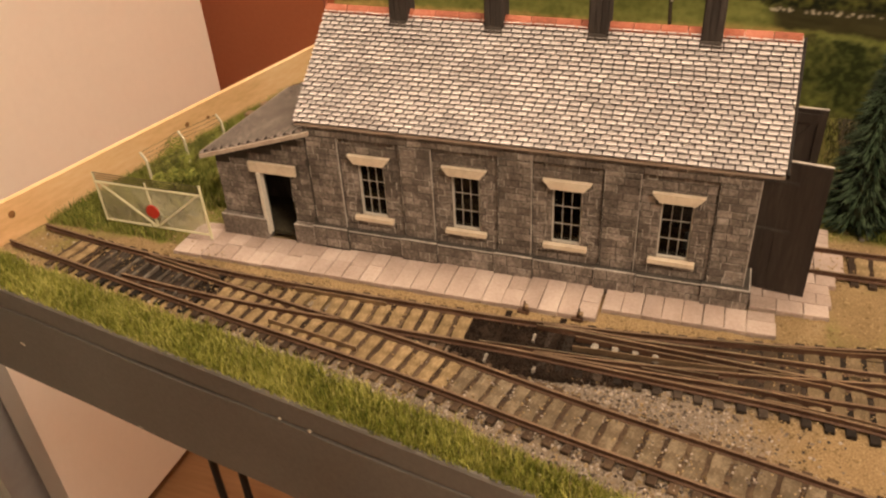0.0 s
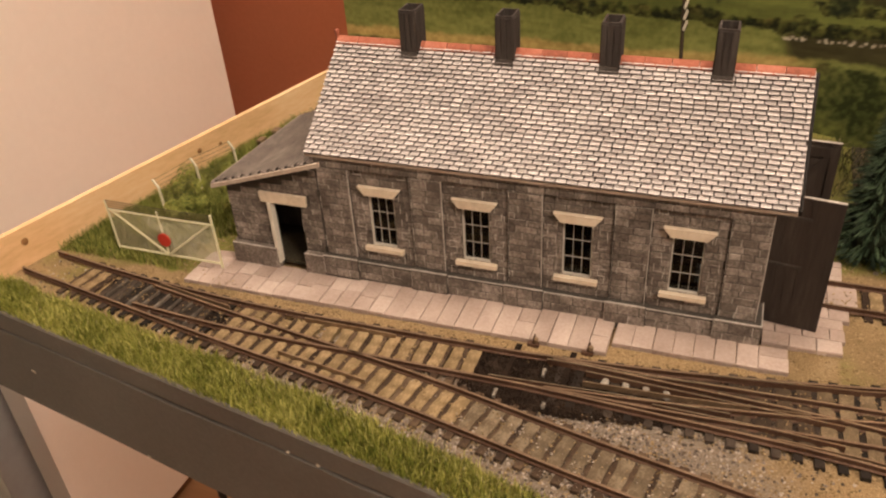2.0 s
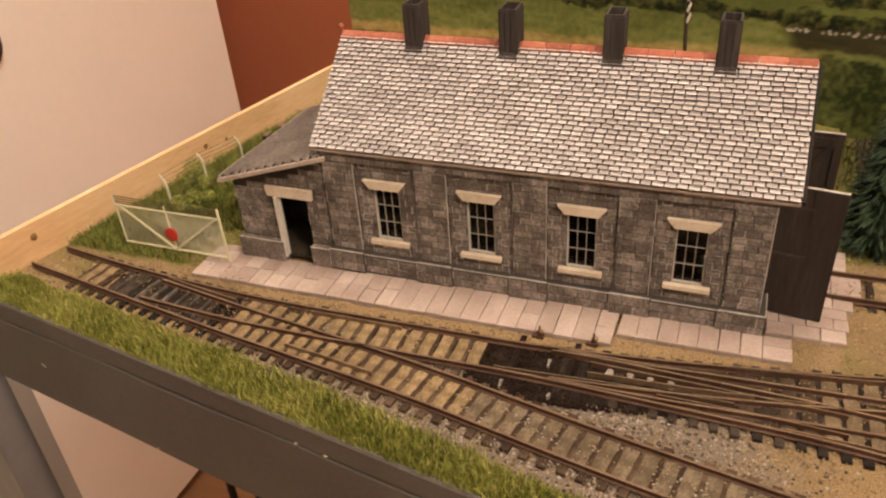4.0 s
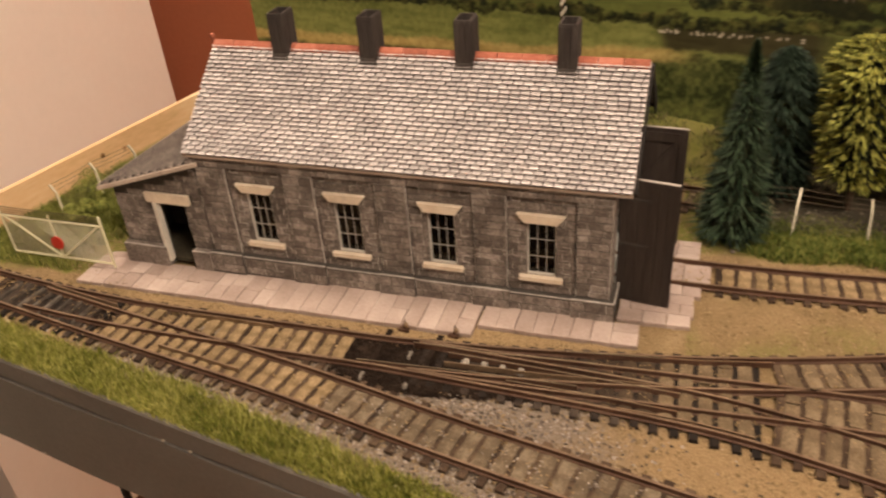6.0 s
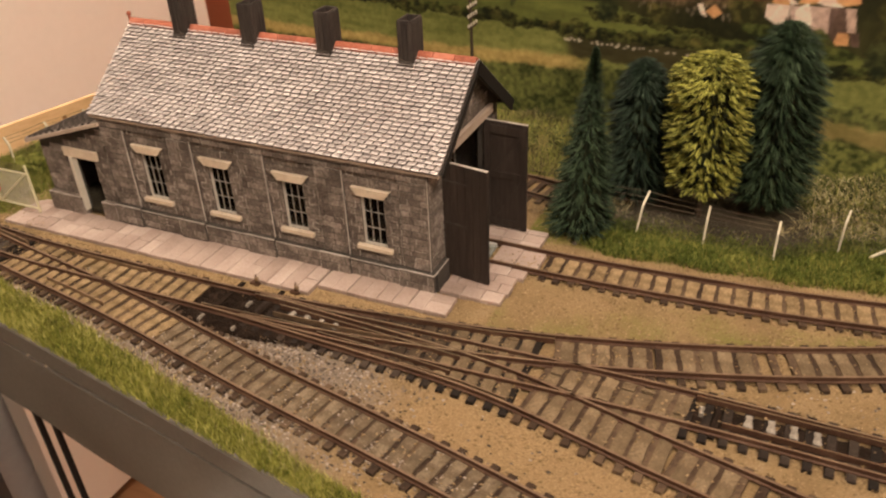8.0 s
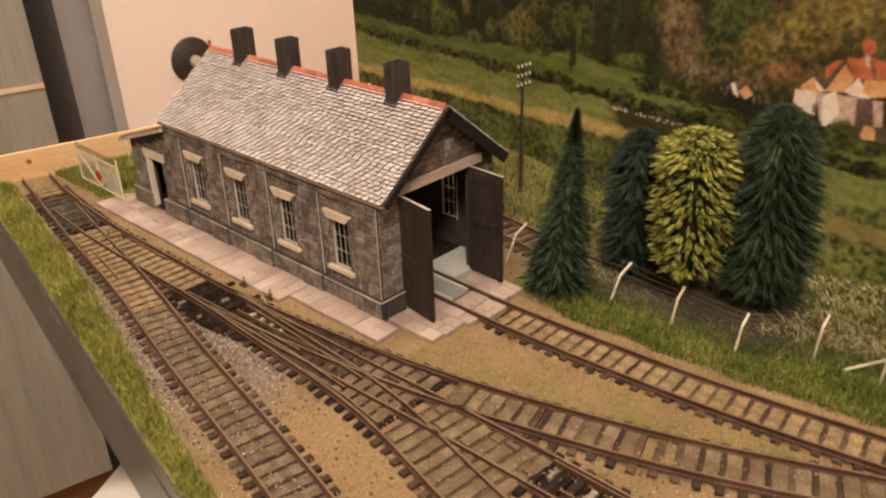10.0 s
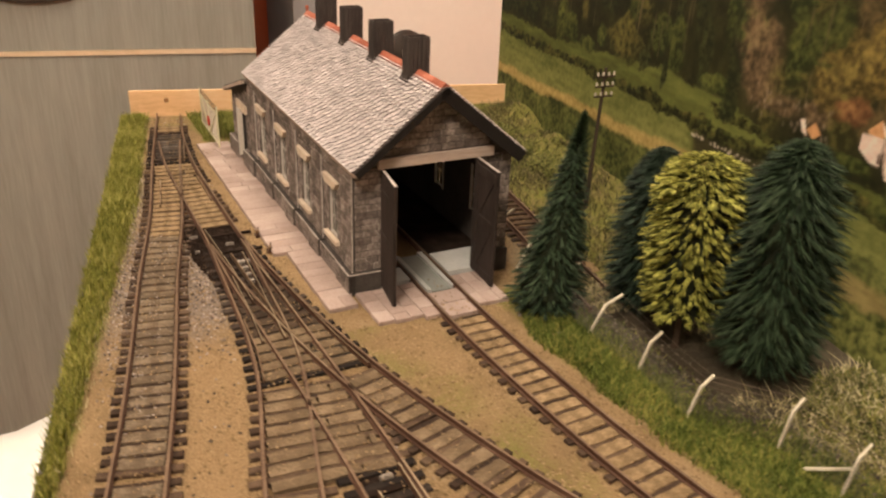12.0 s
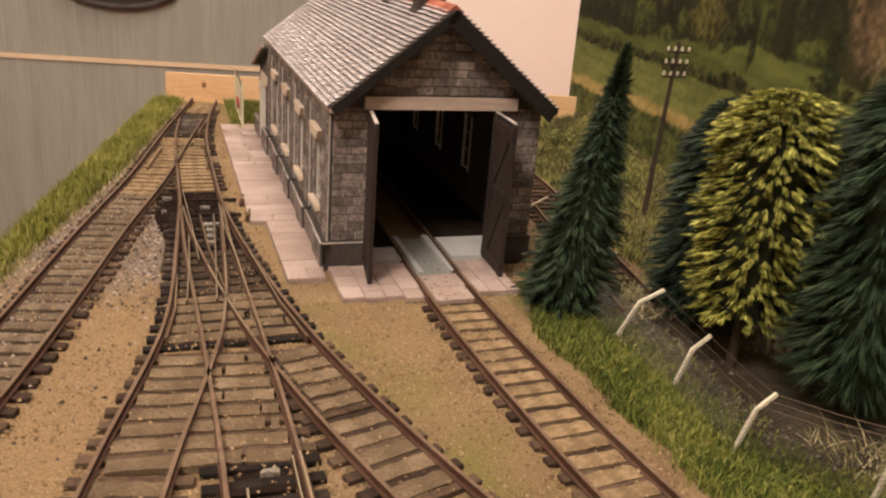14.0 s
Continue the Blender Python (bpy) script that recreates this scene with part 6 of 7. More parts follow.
def grey_zone(x, y):
    if route_a(x) + 0.0095 < y < route_d(x) - 0.0095 and -0.1 < x < 0.2:
        return 0.9 * max(0.02, 1 - max(0, x + 0.06) / 0.1)
    if route_a(x) - 0.0185 < y < route_a(x) - 0.0085 and -0.2 < x < 0.35:
        return 0.5 * (1 - ramp01(x, -0.02, 0.07)) + 0.04
    if route_a(x) - 0.013 < y < route_b(x) + 0.013 and -0.31 < x < -0.15:
        return 0.1
    if route_b(x) + 0.009 < y < route_c(x) - 0.0125 and x < 0.4:
        return 0.07
    return 0


stones("grey_ballast", scatter(110000, 41, (-0.31, 0.4, -0.15, 0.03), grey_zone), M_GRAVEL, "loose grey gravel ballast between the tracks", 0.00075, 42)


def sand_zone(x, y):
    if in_building(x, y) or y < front_edge(x) + 0.006 or x < end_board(y) + 0.002:
        return 0
    return 0.35 + 0.5 * noise.noise((x * 60, y * 60, 12))


stones("sand_grains", scatter(260000, 43, (-0.32, 0.36, -0.15, 0.1), sand_zone), M_SANDGRAIN, "coarse ochre sand grains on the ground", 0.0005, 44)


def crumb_zone(x, y):
    near = min(abs(y - r(x)) for r in (route_a, route_b, route_c, route_d, route_s))
    if in_building(x, y) or y < front_edge(x) + 0.01 or x < -0.29 or -0.098 < x < 0.0 and route_d(x) - 0.012 < y < route_c(x) + 0.008:
        return 0
    return (0.5 + 0.9 * noise.noise((x * 45, y * 45, 21))) * (0.55 if near < 0.007 else 1.0 if 0.009 < near < 0.0145 else 0)


spots = scatter(70000, 61, (-0.29, 0.36, -0.16, 0.09), crumb_zone)
near_rail = [min(abs(y - r(x)) for r in (route_a, route_b, route_c, route_d, route_s)) for x, y, z in spots]
stones("track_crumbs", [(x, y, 0.0013 if d < 0.007 else 0.0001) for (x, y, z), d in zip(spots, near_rail)], M_SANDGRAIN, "loose sandy crumbs over the tracks", 0.00045, 62)


def packed_zone(x, y):
    d = abs(y - route_a(x))
    if not (d < 0.0068 or 0.009 < d < 0.0125) or x < -0.12:
        return 0
    return max(0.0, ramp01(x, -0.12, -0.04) * (1 - 0.9 * ramp01(x, 0.0, 0.07)) * (0.2 + 1.3 * noise.noise((x * 70, y * 110, 27))))


spots = scatter(60000, 65, (-0.12, 0.3, -0.16, -0.05), packed_zone)
stones("packed_ballast", [(x, y, 0.0012 if abs(y - route_a(x)) < 0.007 else 0.0003) for x, y, z in spots], M_GRAVEL, "grey gravel packed between the sleepers of the front track", 0.0005, 66)


def black_zone(x, y):
    return 0.9 if -0.098 < x < 0.02 and route_d(x) - 0.0175 + 0.2 * max(0, x + 0.06) < y < route_c(x) + 0.008 else 0


stones("black_lumps", [(x, y, 0.0003) for x, y, z in scatter(9000, 45, (-0.1, 0.02, -0.065, -0.02), black_zone)], M_BLACK, "loose black cinders at the points", 0.0008, 46)


def build_earth():
    g = Geo()
    n, m = 70, 30
    for i in range(n + 1):
        x = 0.035 + 0.108 * i / n
        fy = 0.0865 if x < 0.13 else 0.0865 + min(0.02, (x - 0.13) * 0.72)
        for j in range(m + 1):
            y = fy + (scene_board(x) - 0.001 - fy) * j / m
            g.v.append((x, y, max(ground_z(x, y), -0.001) + 0.0012 + 0.0008 * noise.noise((x * 200, y * 200, 6)) - (0.003 if i in (0, n) or j == 0 else 0)))
    for i in range(n):
        for j in range(m):
            a = i * (m + 1) + j
            g.f.append((a, a + m + 1, a + m + 2, a + 1))
    return thing("earth_patch", g, M_EARTH, "dark bare earth below the trees", "ground", kind="structure", smooth=True)


build_earth()


def litter_zone(x, y):
    d = y - (0.0855 if x < 0.13 else 0.0855 + min(0.02, (x - 0.13) * 0.72))
    return max(0.0, 1 - abs(d - 0.006) / 0.012) if x < 0.2 else 0


stones("grey_litter", [(x, y, z + 0.0022) for x, y, z in scatter(2200, 47, (0.035, 0.2, 0.08, 0.125), litter_zone)], M_LITTER, "grey crumbs and leaf litter behind the fence", 0.0006, 48)


# two short timber stumps behind the lean-to
for x, y in ((-0.2727, 0.093), (-0.271, 0.1065)):
    stump = root("timber_stump", (x, y, 0), "short brown timber stump before the pine board", "timber post", "stumps by the pine board")
    part("post", Geo().bevel_box((x - 0.0016, y - 0.0024, -0.003), (x + 0.0016, y + 0.0024, 0.0085), 0.0005), M_SLEEPER, stump)
    part("cap", Geo().bevel_box((x - 0.0019, y - 0.0028, 0.0085), (x + 0.0019, y + 0.0028, 0.0098), 0.0004), M_BLADE, stump, "paler worn top")


# pale chippings by the fence
for x, y, k in ((0.0767, 0.0937, 1.5), (0.0433, 0.0603, 1.3), (0.0624, 0.0683, 1.0), (0.0684, 0.0996, 1.0), (0.0455, 0.0622, 0.8)):
    chip = thing("stone_chip", Geo().bevel_box((-0.0007 * k, -0.0005 * k, 0), (0.0007 * k, 0.0005 * k, 0.0009 * k), 0.0003), M_PACKING, "small white stone chip lying by the fence", "stone chip", "stone chips by the fence")
    chip.location, chip.rotation_euler = (x, y, ground_z(x, y)), (0.1, 0.2, 2.1 * k)

# ---- printed backscene ----
BK_TOP = 0.165
FINE = 0.0008
bx_ = np.concatenate([np.arange(-0.281, 0.3, FINE), np.arange(0.3, RIGHT_END + 0.001, 0.004)])
bz_ = np.arange(-0.004, BK_TOP + 0.0001, FINE)
GX, GZ = np.meshgrid(bx_, bz_, indexing="ij")


def grain(fx, fz, seed, octaves=4):
    """Smooth noise over the print, 0 to 1, with fx and fz waves to the metre."""
    rng = np.random.RandomState(seed)
    total, out, amp = 0.0, np.zeros_like(GX), 1.0
    for k in range(octaves):
        table = rng.rand(256, 256)
        u, v = (GX + 1) * fx * 2 ** k, (GZ + 1) * fz * 2 ** k
        iu, iv = np.floor(u).astype(int), np.floor(v).astype(int)
        fu, fv = u - iu, v - iv
        fu, fv = fu * fu * (3 - 2 * fu), fv * fv * (3 - 2 * fv)
        p, q = iu % 256, iv % 256
        p1, q1 = (p + 1) % 256, (q + 1) % 256
        out += amp * ((table[p, q] * (1 - fu) + table[p1, q] * fu) * (1 - fv) + (table[p, q1] * (1 - fu) + table[p1, q1] * fu) * fv)
        total += amp
        amp *= 0.55
    return np.clip((out / total - 0.5) * 1.9 + 0.5, 0, 1)


def step(v, lo, hi):
    t = np.clip((v - lo) / (hi - lo), 0, 1)
    return t * t * (3 - 2 * t)


INK = np.zeros(GX.shape + (3,))


def ink(mask, dark, light, tone):
    """Lays a colour between dark and light, by tone, over the print where mask is 1."""
    m = np.clip(mask, 0, 1)[..., None]
    t = np.clip(tone, 0, 1)[..., None]
    INK[:] = INK * (1 - m) + m * (np.array(dark) * (1 - t) + np.array(light) * t)


def line(points):
    return np.interp(GX, [p[0] for p in points], [p[1] for p in points])


n_wide, n_mid, n_fine = grain(14, 30, 1), grain(60, 90, 2), grain(260, 330, 3, 3)
n_tall, n_leaf, n_flat = grain(110, 26, 4), grain(420, 420, 5, 2), grain(50, 320, 6)
wob = (n_mid - 0.5) * 0.004 + (n_fine - 0.5) * 0.0022
hedge_z = line([(-0.3, 0.0632), (-0.18, 0.0612), (-0.06, 0.0612), (0.0, 0.0602), (0.06, 0.0615), (0.1, 0.061), (0.12, 0.0585), (0.15, 0.0575), (0.9, 0.055)])
path_z = line([(-0.3, 0.031), (-0.2, 0.0315), (-0.137, 0.0352), (-0.09, 0.0355), (-0.044, 0.0385), (0.0, 0.0405), (0.1, 0.041)])
wood_z = line([(-0.3, 0.076), (-0.18, 0.0712), (-0.08, 0.0778), (-0.045, 0.0805), (0.01, 0.0765), (0.035, 0.0725), (0.06, 0.0685), (0.09, 0.0665), (0.16, 0.0665), (0.9, 0.067)])
# woods: a dark mass with upright streaks
ink(np.ones_like(GX), (0.012, 0.014, 0.006), (0.085, 0.085, 0.03), 0.75 * n_tall * n_wide + 0.3 * n_fine * n_mid)
rb = random.Random(77)
GREENS = [((0.02, 0.03, 0.009), (0.13, 0.15, 0.04)), ((0.012, 0.018, 0.008), (0.075, 0.085, 0.03)), ((0.035, 0.036, 0.012), (0.18, 0.165, 0.05)), ((0.045, 0.036, 0.016), (0.19, 0.145, 0.065))]


def crown(cx, cz, rx, rz, tones, strength=0.9, soft=0.3):
    """A tree of the print: leafy edge, lighter towards its top."""
    u, v = (GX - cx) / rx, (GZ - cz) / rz
    d = np.sqrt(u * u + v * v) + 0.55 * (n_mid - 0.5) + 0.35 * (n_fine - 0.5)
    lit = 0.36 + 0.27 * v - 0.16 * u + 0.6 * (n_fine - 0.5) + 0.55 * (n_leaf - 0.5)
    ink(strength * (1 - step(d, 1 - soft, 1.04)), tones[0], tones[1], lit)


for k in range(130):
    cx = rb.uniform(-0.28, 0.42)
    cz = float(np.interp(cx, bx_, wood_z[:, 0])) + rb.uniform(0.006, 0.085)
    if -0.045 < cx < 0.025:
        crown(cx, cz, rb.uniform(0.004, 0.008), rb.uniform(0.014, 0.03), GREENS[rb.choice((0, 1, 1))], 0.75)
    else:
        crown(cx, cz, rb.uniform(0.006, 0.015), rb.uniform(0.008, 0.022), GREENS[rb.choice((0, 1, 1, 2, 2, 3) if cx > 0.05 else (0, 0, 1, 1, 2))], 0.75)
for k in range(46):
    cx, cz, h = rb.uniform(-0.27, 0.25), rb.uniform(0.085, 0.12), rb.uniform(0.014, 0.045)
    w = rb.uniform(0.0004, 0.0008)
    ink(0.45 * (1 - step(np.abs(GX - cx - 0.04 * (GZ - cz)), w * 0.4, w * 1.6)) * step(GZ, cz - 0.004, cz) * (1 - step(GZ, cz + h * 0.6, cz + h)), (0.05, 0.04, 0.022), (0.16, 0.125, 0.07), n_mid)
# bare pale tree, brown thicket and autumn trees
for cx, cz, rx, rz in ((0.03, 0.13, 0.012, 0.02), (0.036, 0.104, 0.017, 0.022), (0.04, 0.086, 0.014, 0.009), (0.058, 0.084, 0.014, 0.007), (0.074, 0.086, 0.01, 0.008)):
    crown(cx, cz, rx, rz, ((0.07, 0.05, 0.026), (0.3, 0.215, 0.125)), 0.72, 0.6)
for cx, cz, rx, rz in ((0.078, 0.1, 0.012, 0.012), (0.09, 0.108, 0.015, 0.016), (0.108, 0.115, 0.018, 0.016), (0.13, 0.122, 0.02, 0.016), (0.16, 0.118, 0.022, 0.018), (0.2, 0.112, 0.03, 0.02), (0.26, 0.11, 0.04, 0.022)):
    crown(cx, cz, rx, rz, ((0.06, 0.047, 0.014), (0.3, 0.235, 0.075)), 0.85, 0.4)
crown(0.0955, 0.092, 0.01, 0.006, ((0.12, 0.055, 0.025), (0.34, 0.19, 0.09)), 0.8, 0.5)
for k in range(60):
    cx, cz = rb.uniform(0.03, 0.085), rb.uniform(0.076, 0.09)
    ink(0.22 * (1 - step(np.hypot((GX - cx) / 0.0008, (GZ - cz) / 0.0014), 0.5, 1.2)), (0.2, 0.15, 0.1), (0.5, 0.42, 0.33), n_leaf)
# meadow between hedge and woods
in_meadow = (1 - step(GZ + wob, wood_z - 0.001, wood_z + 0.0012)) * step(GZ, hedge_z - 0.002, hedge_z)
ink(in_meadow, (0.06, 0.075, 0.02), (0.17, 0.19, 0.055), 0.55 * n_flat + 0.4 * n_wide + 0.15 * n_leaf)
# meadow below the hedge, fading down to the track, rough grazing below it
ink(1 - step(GZ, hedge_z - 0.002, hedge_z + 0.001), (0.085, 0.1, 0.026), (0.235, 0.25, 0.085), 0.45 * n_flat + 0.3 * n_wide + 0.35 * (n_leaf - 0.3) + 0.25 * step(hedge_z - GZ, 0.0, 0.02))
ink(1 - step(GZ + 1.4 * wob, path_z - 0.003, path_z + 0.001), (0.03, 0.042, 0.012), (0.21, 0.225, 0.075), 0.5 * n_mid + 0.55 * (n_leaf - 0.25) + 0.25 * (n_wide - 0.5))
band_ = np.abs(GZ - path_z + 0.6 * wob) / (0.0042 + 0.002 * (n_wide - 0.5))
ink(0.95 * (1 - step(band_, 0.45, 1.3)) * (1 - step(GX, -0.012, 0.022)), (0.3, 0.22, 0.08), (0.5, 0.385, 0.165), 0.5 * n_flat + 0.5 * n_leaf)
# right-hand fields: tan stubble and leafy crop under them
right = step(GX, 0.085, 0.115)
ink(right * (1 - step(np.abs(GZ - 0.027 + wob), 0.003, 0.008)) * 0.75, (0.17, 0.14, 0.05), (0.42, 0.33, 0.15), 0.4 * n_flat + 0.6 * n_mid)
ink(right * (1 - step(GZ + wob, 0.018, 0.023)), (0.035, 0.05, 0.012), (0.26, 0.27, 0.09), 0.75 * n_leaf + 0.3 * n_mid - 0.1)
# dark stream in its bank, flecked along the far side
bank = step(GZ + 0.5 * wob, 0.0425, 0.0455) * (1 - step(GZ, hedge_z - 0.004, hedge_z - 0.002)) * step(GX + 0.35 * (GZ - 0.05), -0.008, 0.0) * (1 - step(GX, 0.07, 0.085))
ink(0.94 * bank, (0.025, 0.022, 0.011), (0.075, 0.064, 0.03), 0.6 * n_flat + 0.3 * n_mid)
ink(0.6 * step(GX, -0.012, 0.0) * (1 - step(GX, 0.085, 0.1)) * (1 - step(GZ + wob, 0.0355, 0.041)), (0.022, 0.03, 0.009), (0.15, 0.165, 0.05), 0.55 * n_mid + 0.5 * (n_leaf - 0.3))
for k in range(34):
    cx = rb.uniform(-0.006, 0.066)
    cz = 0.0555 - 0.002 * rb.random()
    ink(0.7 * (1 - step(np.hypot((GX - cx) / 0.0011, (GZ - cz) / 0.0007), 0.5, 1.2)), (0.3, 0.26, 0.2), (0.6, 0.54, 0.45), n_leaf)
# hedges: dark foot, rounded lit clumps above
for foot, x0, x1, half in ((hedge_z, -0.3, 0.9, 0.0038), (line([(0.0, 0.0712), (0.04, 0.0695), (0.09, 0.066)]), 0.002, 0.085, 0.0022)):
    inside = step(GX, x0, x0 + 0.006) * (1 - step(GX, x1 - 0.006, x1))
    h = np.abs(GZ - foot + 1.1 * wob) / half
    ink(inside * (1 - step(h, 0.72, 1.08)), (0.01, 0.013, 0.005), (0.12, 0.125, 0.035), 0.32 + 0.08 * (GZ - foot) / 0.0016 + 0.9 * (n_fine - 0.5) + 0.5 * (n_leaf - 0.5))
for k in range(64):
    cx = -0.28 + 0.0095 * k + rb.uniform(-0.003, 0.003)
    crown(cx, float(np.interp(cx, bx_, hedge_z[:, 0])) + rb.uniform(0.0008, 0.003), rb.uniform(0.002, 0.0045), rb.uniform(0.0016, 0.0028), GREENS[rb.choice((0, 1, 2))], 0.85)
for cx, cz, rx, rz, k in ((-0.25, 0.088, 0.016, 0.011, 1), (-0.222, 0.09, 0.018, 0.014, 1), (-0.19, 0.081, 0.015, 0.01, 1), (-0.155, 0.083, 0.012, 0.011, 0), (-0.128, 0.076, 0.012, 0.006, 0), (-0.112, 0.084, 0.008, 0.009, 0), (-0.085, 0.0865, 0.026, 0.0135, 2), (-0.06, 0.08, 0.008, 0.008, 1), (-0.039, 0.0762, 0.0032, 0.0085, 1), (0.006, 0.0825, 0.012, 0.0055, 0), (0.0184, 0.0718, 0.007, 0.0062, 1), (0.1235, 0.0693, 0.0075, 0.0075, 1), (0.158, 0.066, 0.012, 0.008, 1)):
    crown(cx, cz, rx, rz, GREENS[k], 0.95)


def inside(points):
    """1 inside a convex outline."""
    mx, mz = sum(p[0] for p in points) / len(points), sum(p[1] for p in points) / len(points)
    points = sorted(points, key=lambda p: math.atan2(p[1] - mz, p[0] - mx))
    m = np.ones_like(GX)
    for (x0, z0), (x1, z1) in zip(points, points[1:] + points[:1]):
        L = math.hypot(x1 - x0, z1 - z0)
        m = m * step(((x1 - x0) * (GZ - z0) - (z1 - z0) * (GX - x0)) / L, -0.0004, 0.0004)
    return m


# village: pale walls and gables, red roofs, dark shaded sides
WALL_INK, SHADE_INK, ROOF_INK = ((0.42, 0.33, 0.27), (0.84, 0.7, 0.6)), ((0.05, 0.032, 0.026), (0.16, 0.105, 0.085)), ((0.24, 0.065, 0.03), (0.52, 0.18, 0.09))
PINK_INK, TAN_INK = ((0.2, 0.14, 0.115), (0.62, 0.47, 0.4)), ((0.34, 0.17, 0.075), (0.66, 0.4, 0.2))
for tones, outline in (
    (PINK_INK, [(0.1111, 0.0867), (0.1331, 0.0884), (0.1315, 0.0733), (0.1227, 0.0738), (0.1155, 0.0722)]),
    (WALL_INK, [(0.1143, 0.0850), (0.1198, 0.0892), (0.1231, 0.0797), (0.1182, 0.0723), (0.1160, 0.0723)]),
    (SHADE_INK, [(0.1295, 0.0879), (0.1365, 0.0884), (0.1388, 0.0766), (0.1333, 0.0717), (0.1307, 0.0750)]),
    (PINK_INK, [(0.1363, 0.0881), (0.1407, 0.0885), (0.1425, 0.0775), (0.1387, 0.0771)]),
    (SHADE_INK, [(0.1397, 0.0768), (0.1439, 0.0778), (0.1453, 0.0709), (0.1417, 0.0707)]),
    (ROOF_INK, [(0.1144, 0.0917), (0.1134, 0.0986), (0.1179, 0.1022), (0.1216, 0.1030)]),
    (ROOF_INK, [(0.1219, 0.1038), (0.1330, 0.1059), (0.1393, 0.1046), (0.1408, 0.0977), (0.1344, 0.0965), (0.1265, 0.0955)]),
    (TAN_INK, [(0.1151, 0.0880), (0.1219, 0.1014), (0.1268, 0.0953), (0.1244, 0.0891)]),
    (SHADE_INK, [(0.1141, 0.0922), (0.1208, 0.1029), (0.1222, 0.1021), (0.1154, 0.0904)]),
    (WALL_INK, [(0.1234, 0.0892), (0.1286, 0.0964), (0.1353, 0.0884), (0.1292, 0.0881)]),
    (TAN_INK, [(0.1317, 0.0904), (0.1311, 0.0959), (0.1408, 0.0975), (0.1422, 0.0908), (0.1354, 0.0889)]),
    (SHADE_INK, [(0.1311, 0.1080), (0.1341, 0.1084), (0.1354, 0.1008), (0.1380, 0.0972), (0.1353, 0.0967), (0.1327, 0.1015)]),
    (ROOF_INK, [(0.1271, 0.1116), (0.1301, 0.1134), (0.1332, 0.1120), (0.1332, 0.1073), (0.1291, 0.1062)]),
    (PINK_INK, [(0.1291, 0.1062), (0.1316, 0.1068), (0.1327, 0.1011), (0.1308, 0.1022)]),
    (TAN_INK, [(0.1032, 0.0880), (0.1088, 0.0932), (0.1114, 0.0907), (0.1113, 0.0868), (0.1043, 0.0867)]),
    (WALL_INK, [(0.1010, 0.0863), (0.1116, 0.0868), (0.1121, 0.0762), (0.1077, 0.0762), (0.1009, 0.0801)]),
    (WALL_INK, [(0.1087, 0.0927), (0.1154, 0.0878), (0.1121, 0.0869)]),
    (SHADE_INK, [(0.1103, 0.0805), (0.1117, 0.0814), (0.1122, 0.0772), (0.1106, 0.0769)]),
    (TAN_INK, [(0.1338, 0.0718), (0.1349, 0.0767), (0.1395, 0.0768), (0.1406, 0.0712), (0.1351, 0.0703)]),
    (WALL_INK, [(0.0673, 0.0822), (0.0700, 0.0833), (0.0728, 0.0765), (0.0698, 0.0776)]),
    (TAN_INK, [(0.0718, 0.0791), (0.0762, 0.0833), (0.0805, 0.0792), (0.0766, 0.0761)]),
):
    ink(0.94 * inside(outline), *tones, 0.15 + 0.45 * n_mid + 0.4 * n_leaf)
for cx, cz, rx, rz in ((0.1253, 0.0697, 0.0078, 0.0085), (0.1197, 0.0608, 0.009, 0.004), (0.1344, 0.0662, 0.011, 0.0045), (0.1009, 0.0734, 0.012, 0.004)):
    crown(cx, cz, rx, rz, GREENS[0], 0.95)


def print_material():
    """Matt printed paper: the ink, a little uneven."""
    m = material("printed_paper", [(0.9, 0.9, 0.9), (1.0, 1.0, 1.0)], 0.62, fine=900, coarse=60, bump=0, spec=0.25)
    nt = m.node_tree
    bsdf = nt.nodes["Principled BSDF"]
    at = nt.nodes.new("ShaderNodeAttribute")
    at.attribute_name = "ink"
    mul = nt.nodes.new("ShaderNodeMix")
    mul.data_type, mul.blend_type = "RGBA", "MULTIPLY"
    mul.inputs[0].default_value = 1.0
    nt.links.new(at.outputs["Color"], mul.inputs[6])
    nt.links.new(bsdf.inputs["Base Color"].links[0].from_socket, mul.inputs[7])
    nt.links.new(mul.outputs[2], bsdf.inputs["Base Color"])
    return m


bg = Geo()
xa, xb = -0.281, RIGHT_END
n_ = Vector((0.135, 1, 0)).normalized() * 0.006
c0, c1 = Vector((xa, scene_board(xa), 0)), Vector((xb, scene_board(xb), 0))
bg.hexa([(c0.x, c0.y, -0.004), (c1.x, c1.y, -0.004), (c1.x + n_.x, c1.y + n_.y, -0.004), (c0.x + n_.x, c0.y + n_.y, -0.004), (c0.x, c0.y, BK_TOP), (c1.x, c1.y, BK_TOP), (c1.x + n_.x, c1.y + n_.y, BK_TOP), (c0.x + n_.x, c0.y + n_.y, BK_TOP)])
backscene = thing("backscene", bg, M_CHIP, "flat printed backscene of fields, hedges, woods and a village", "backscene", kind="structure")


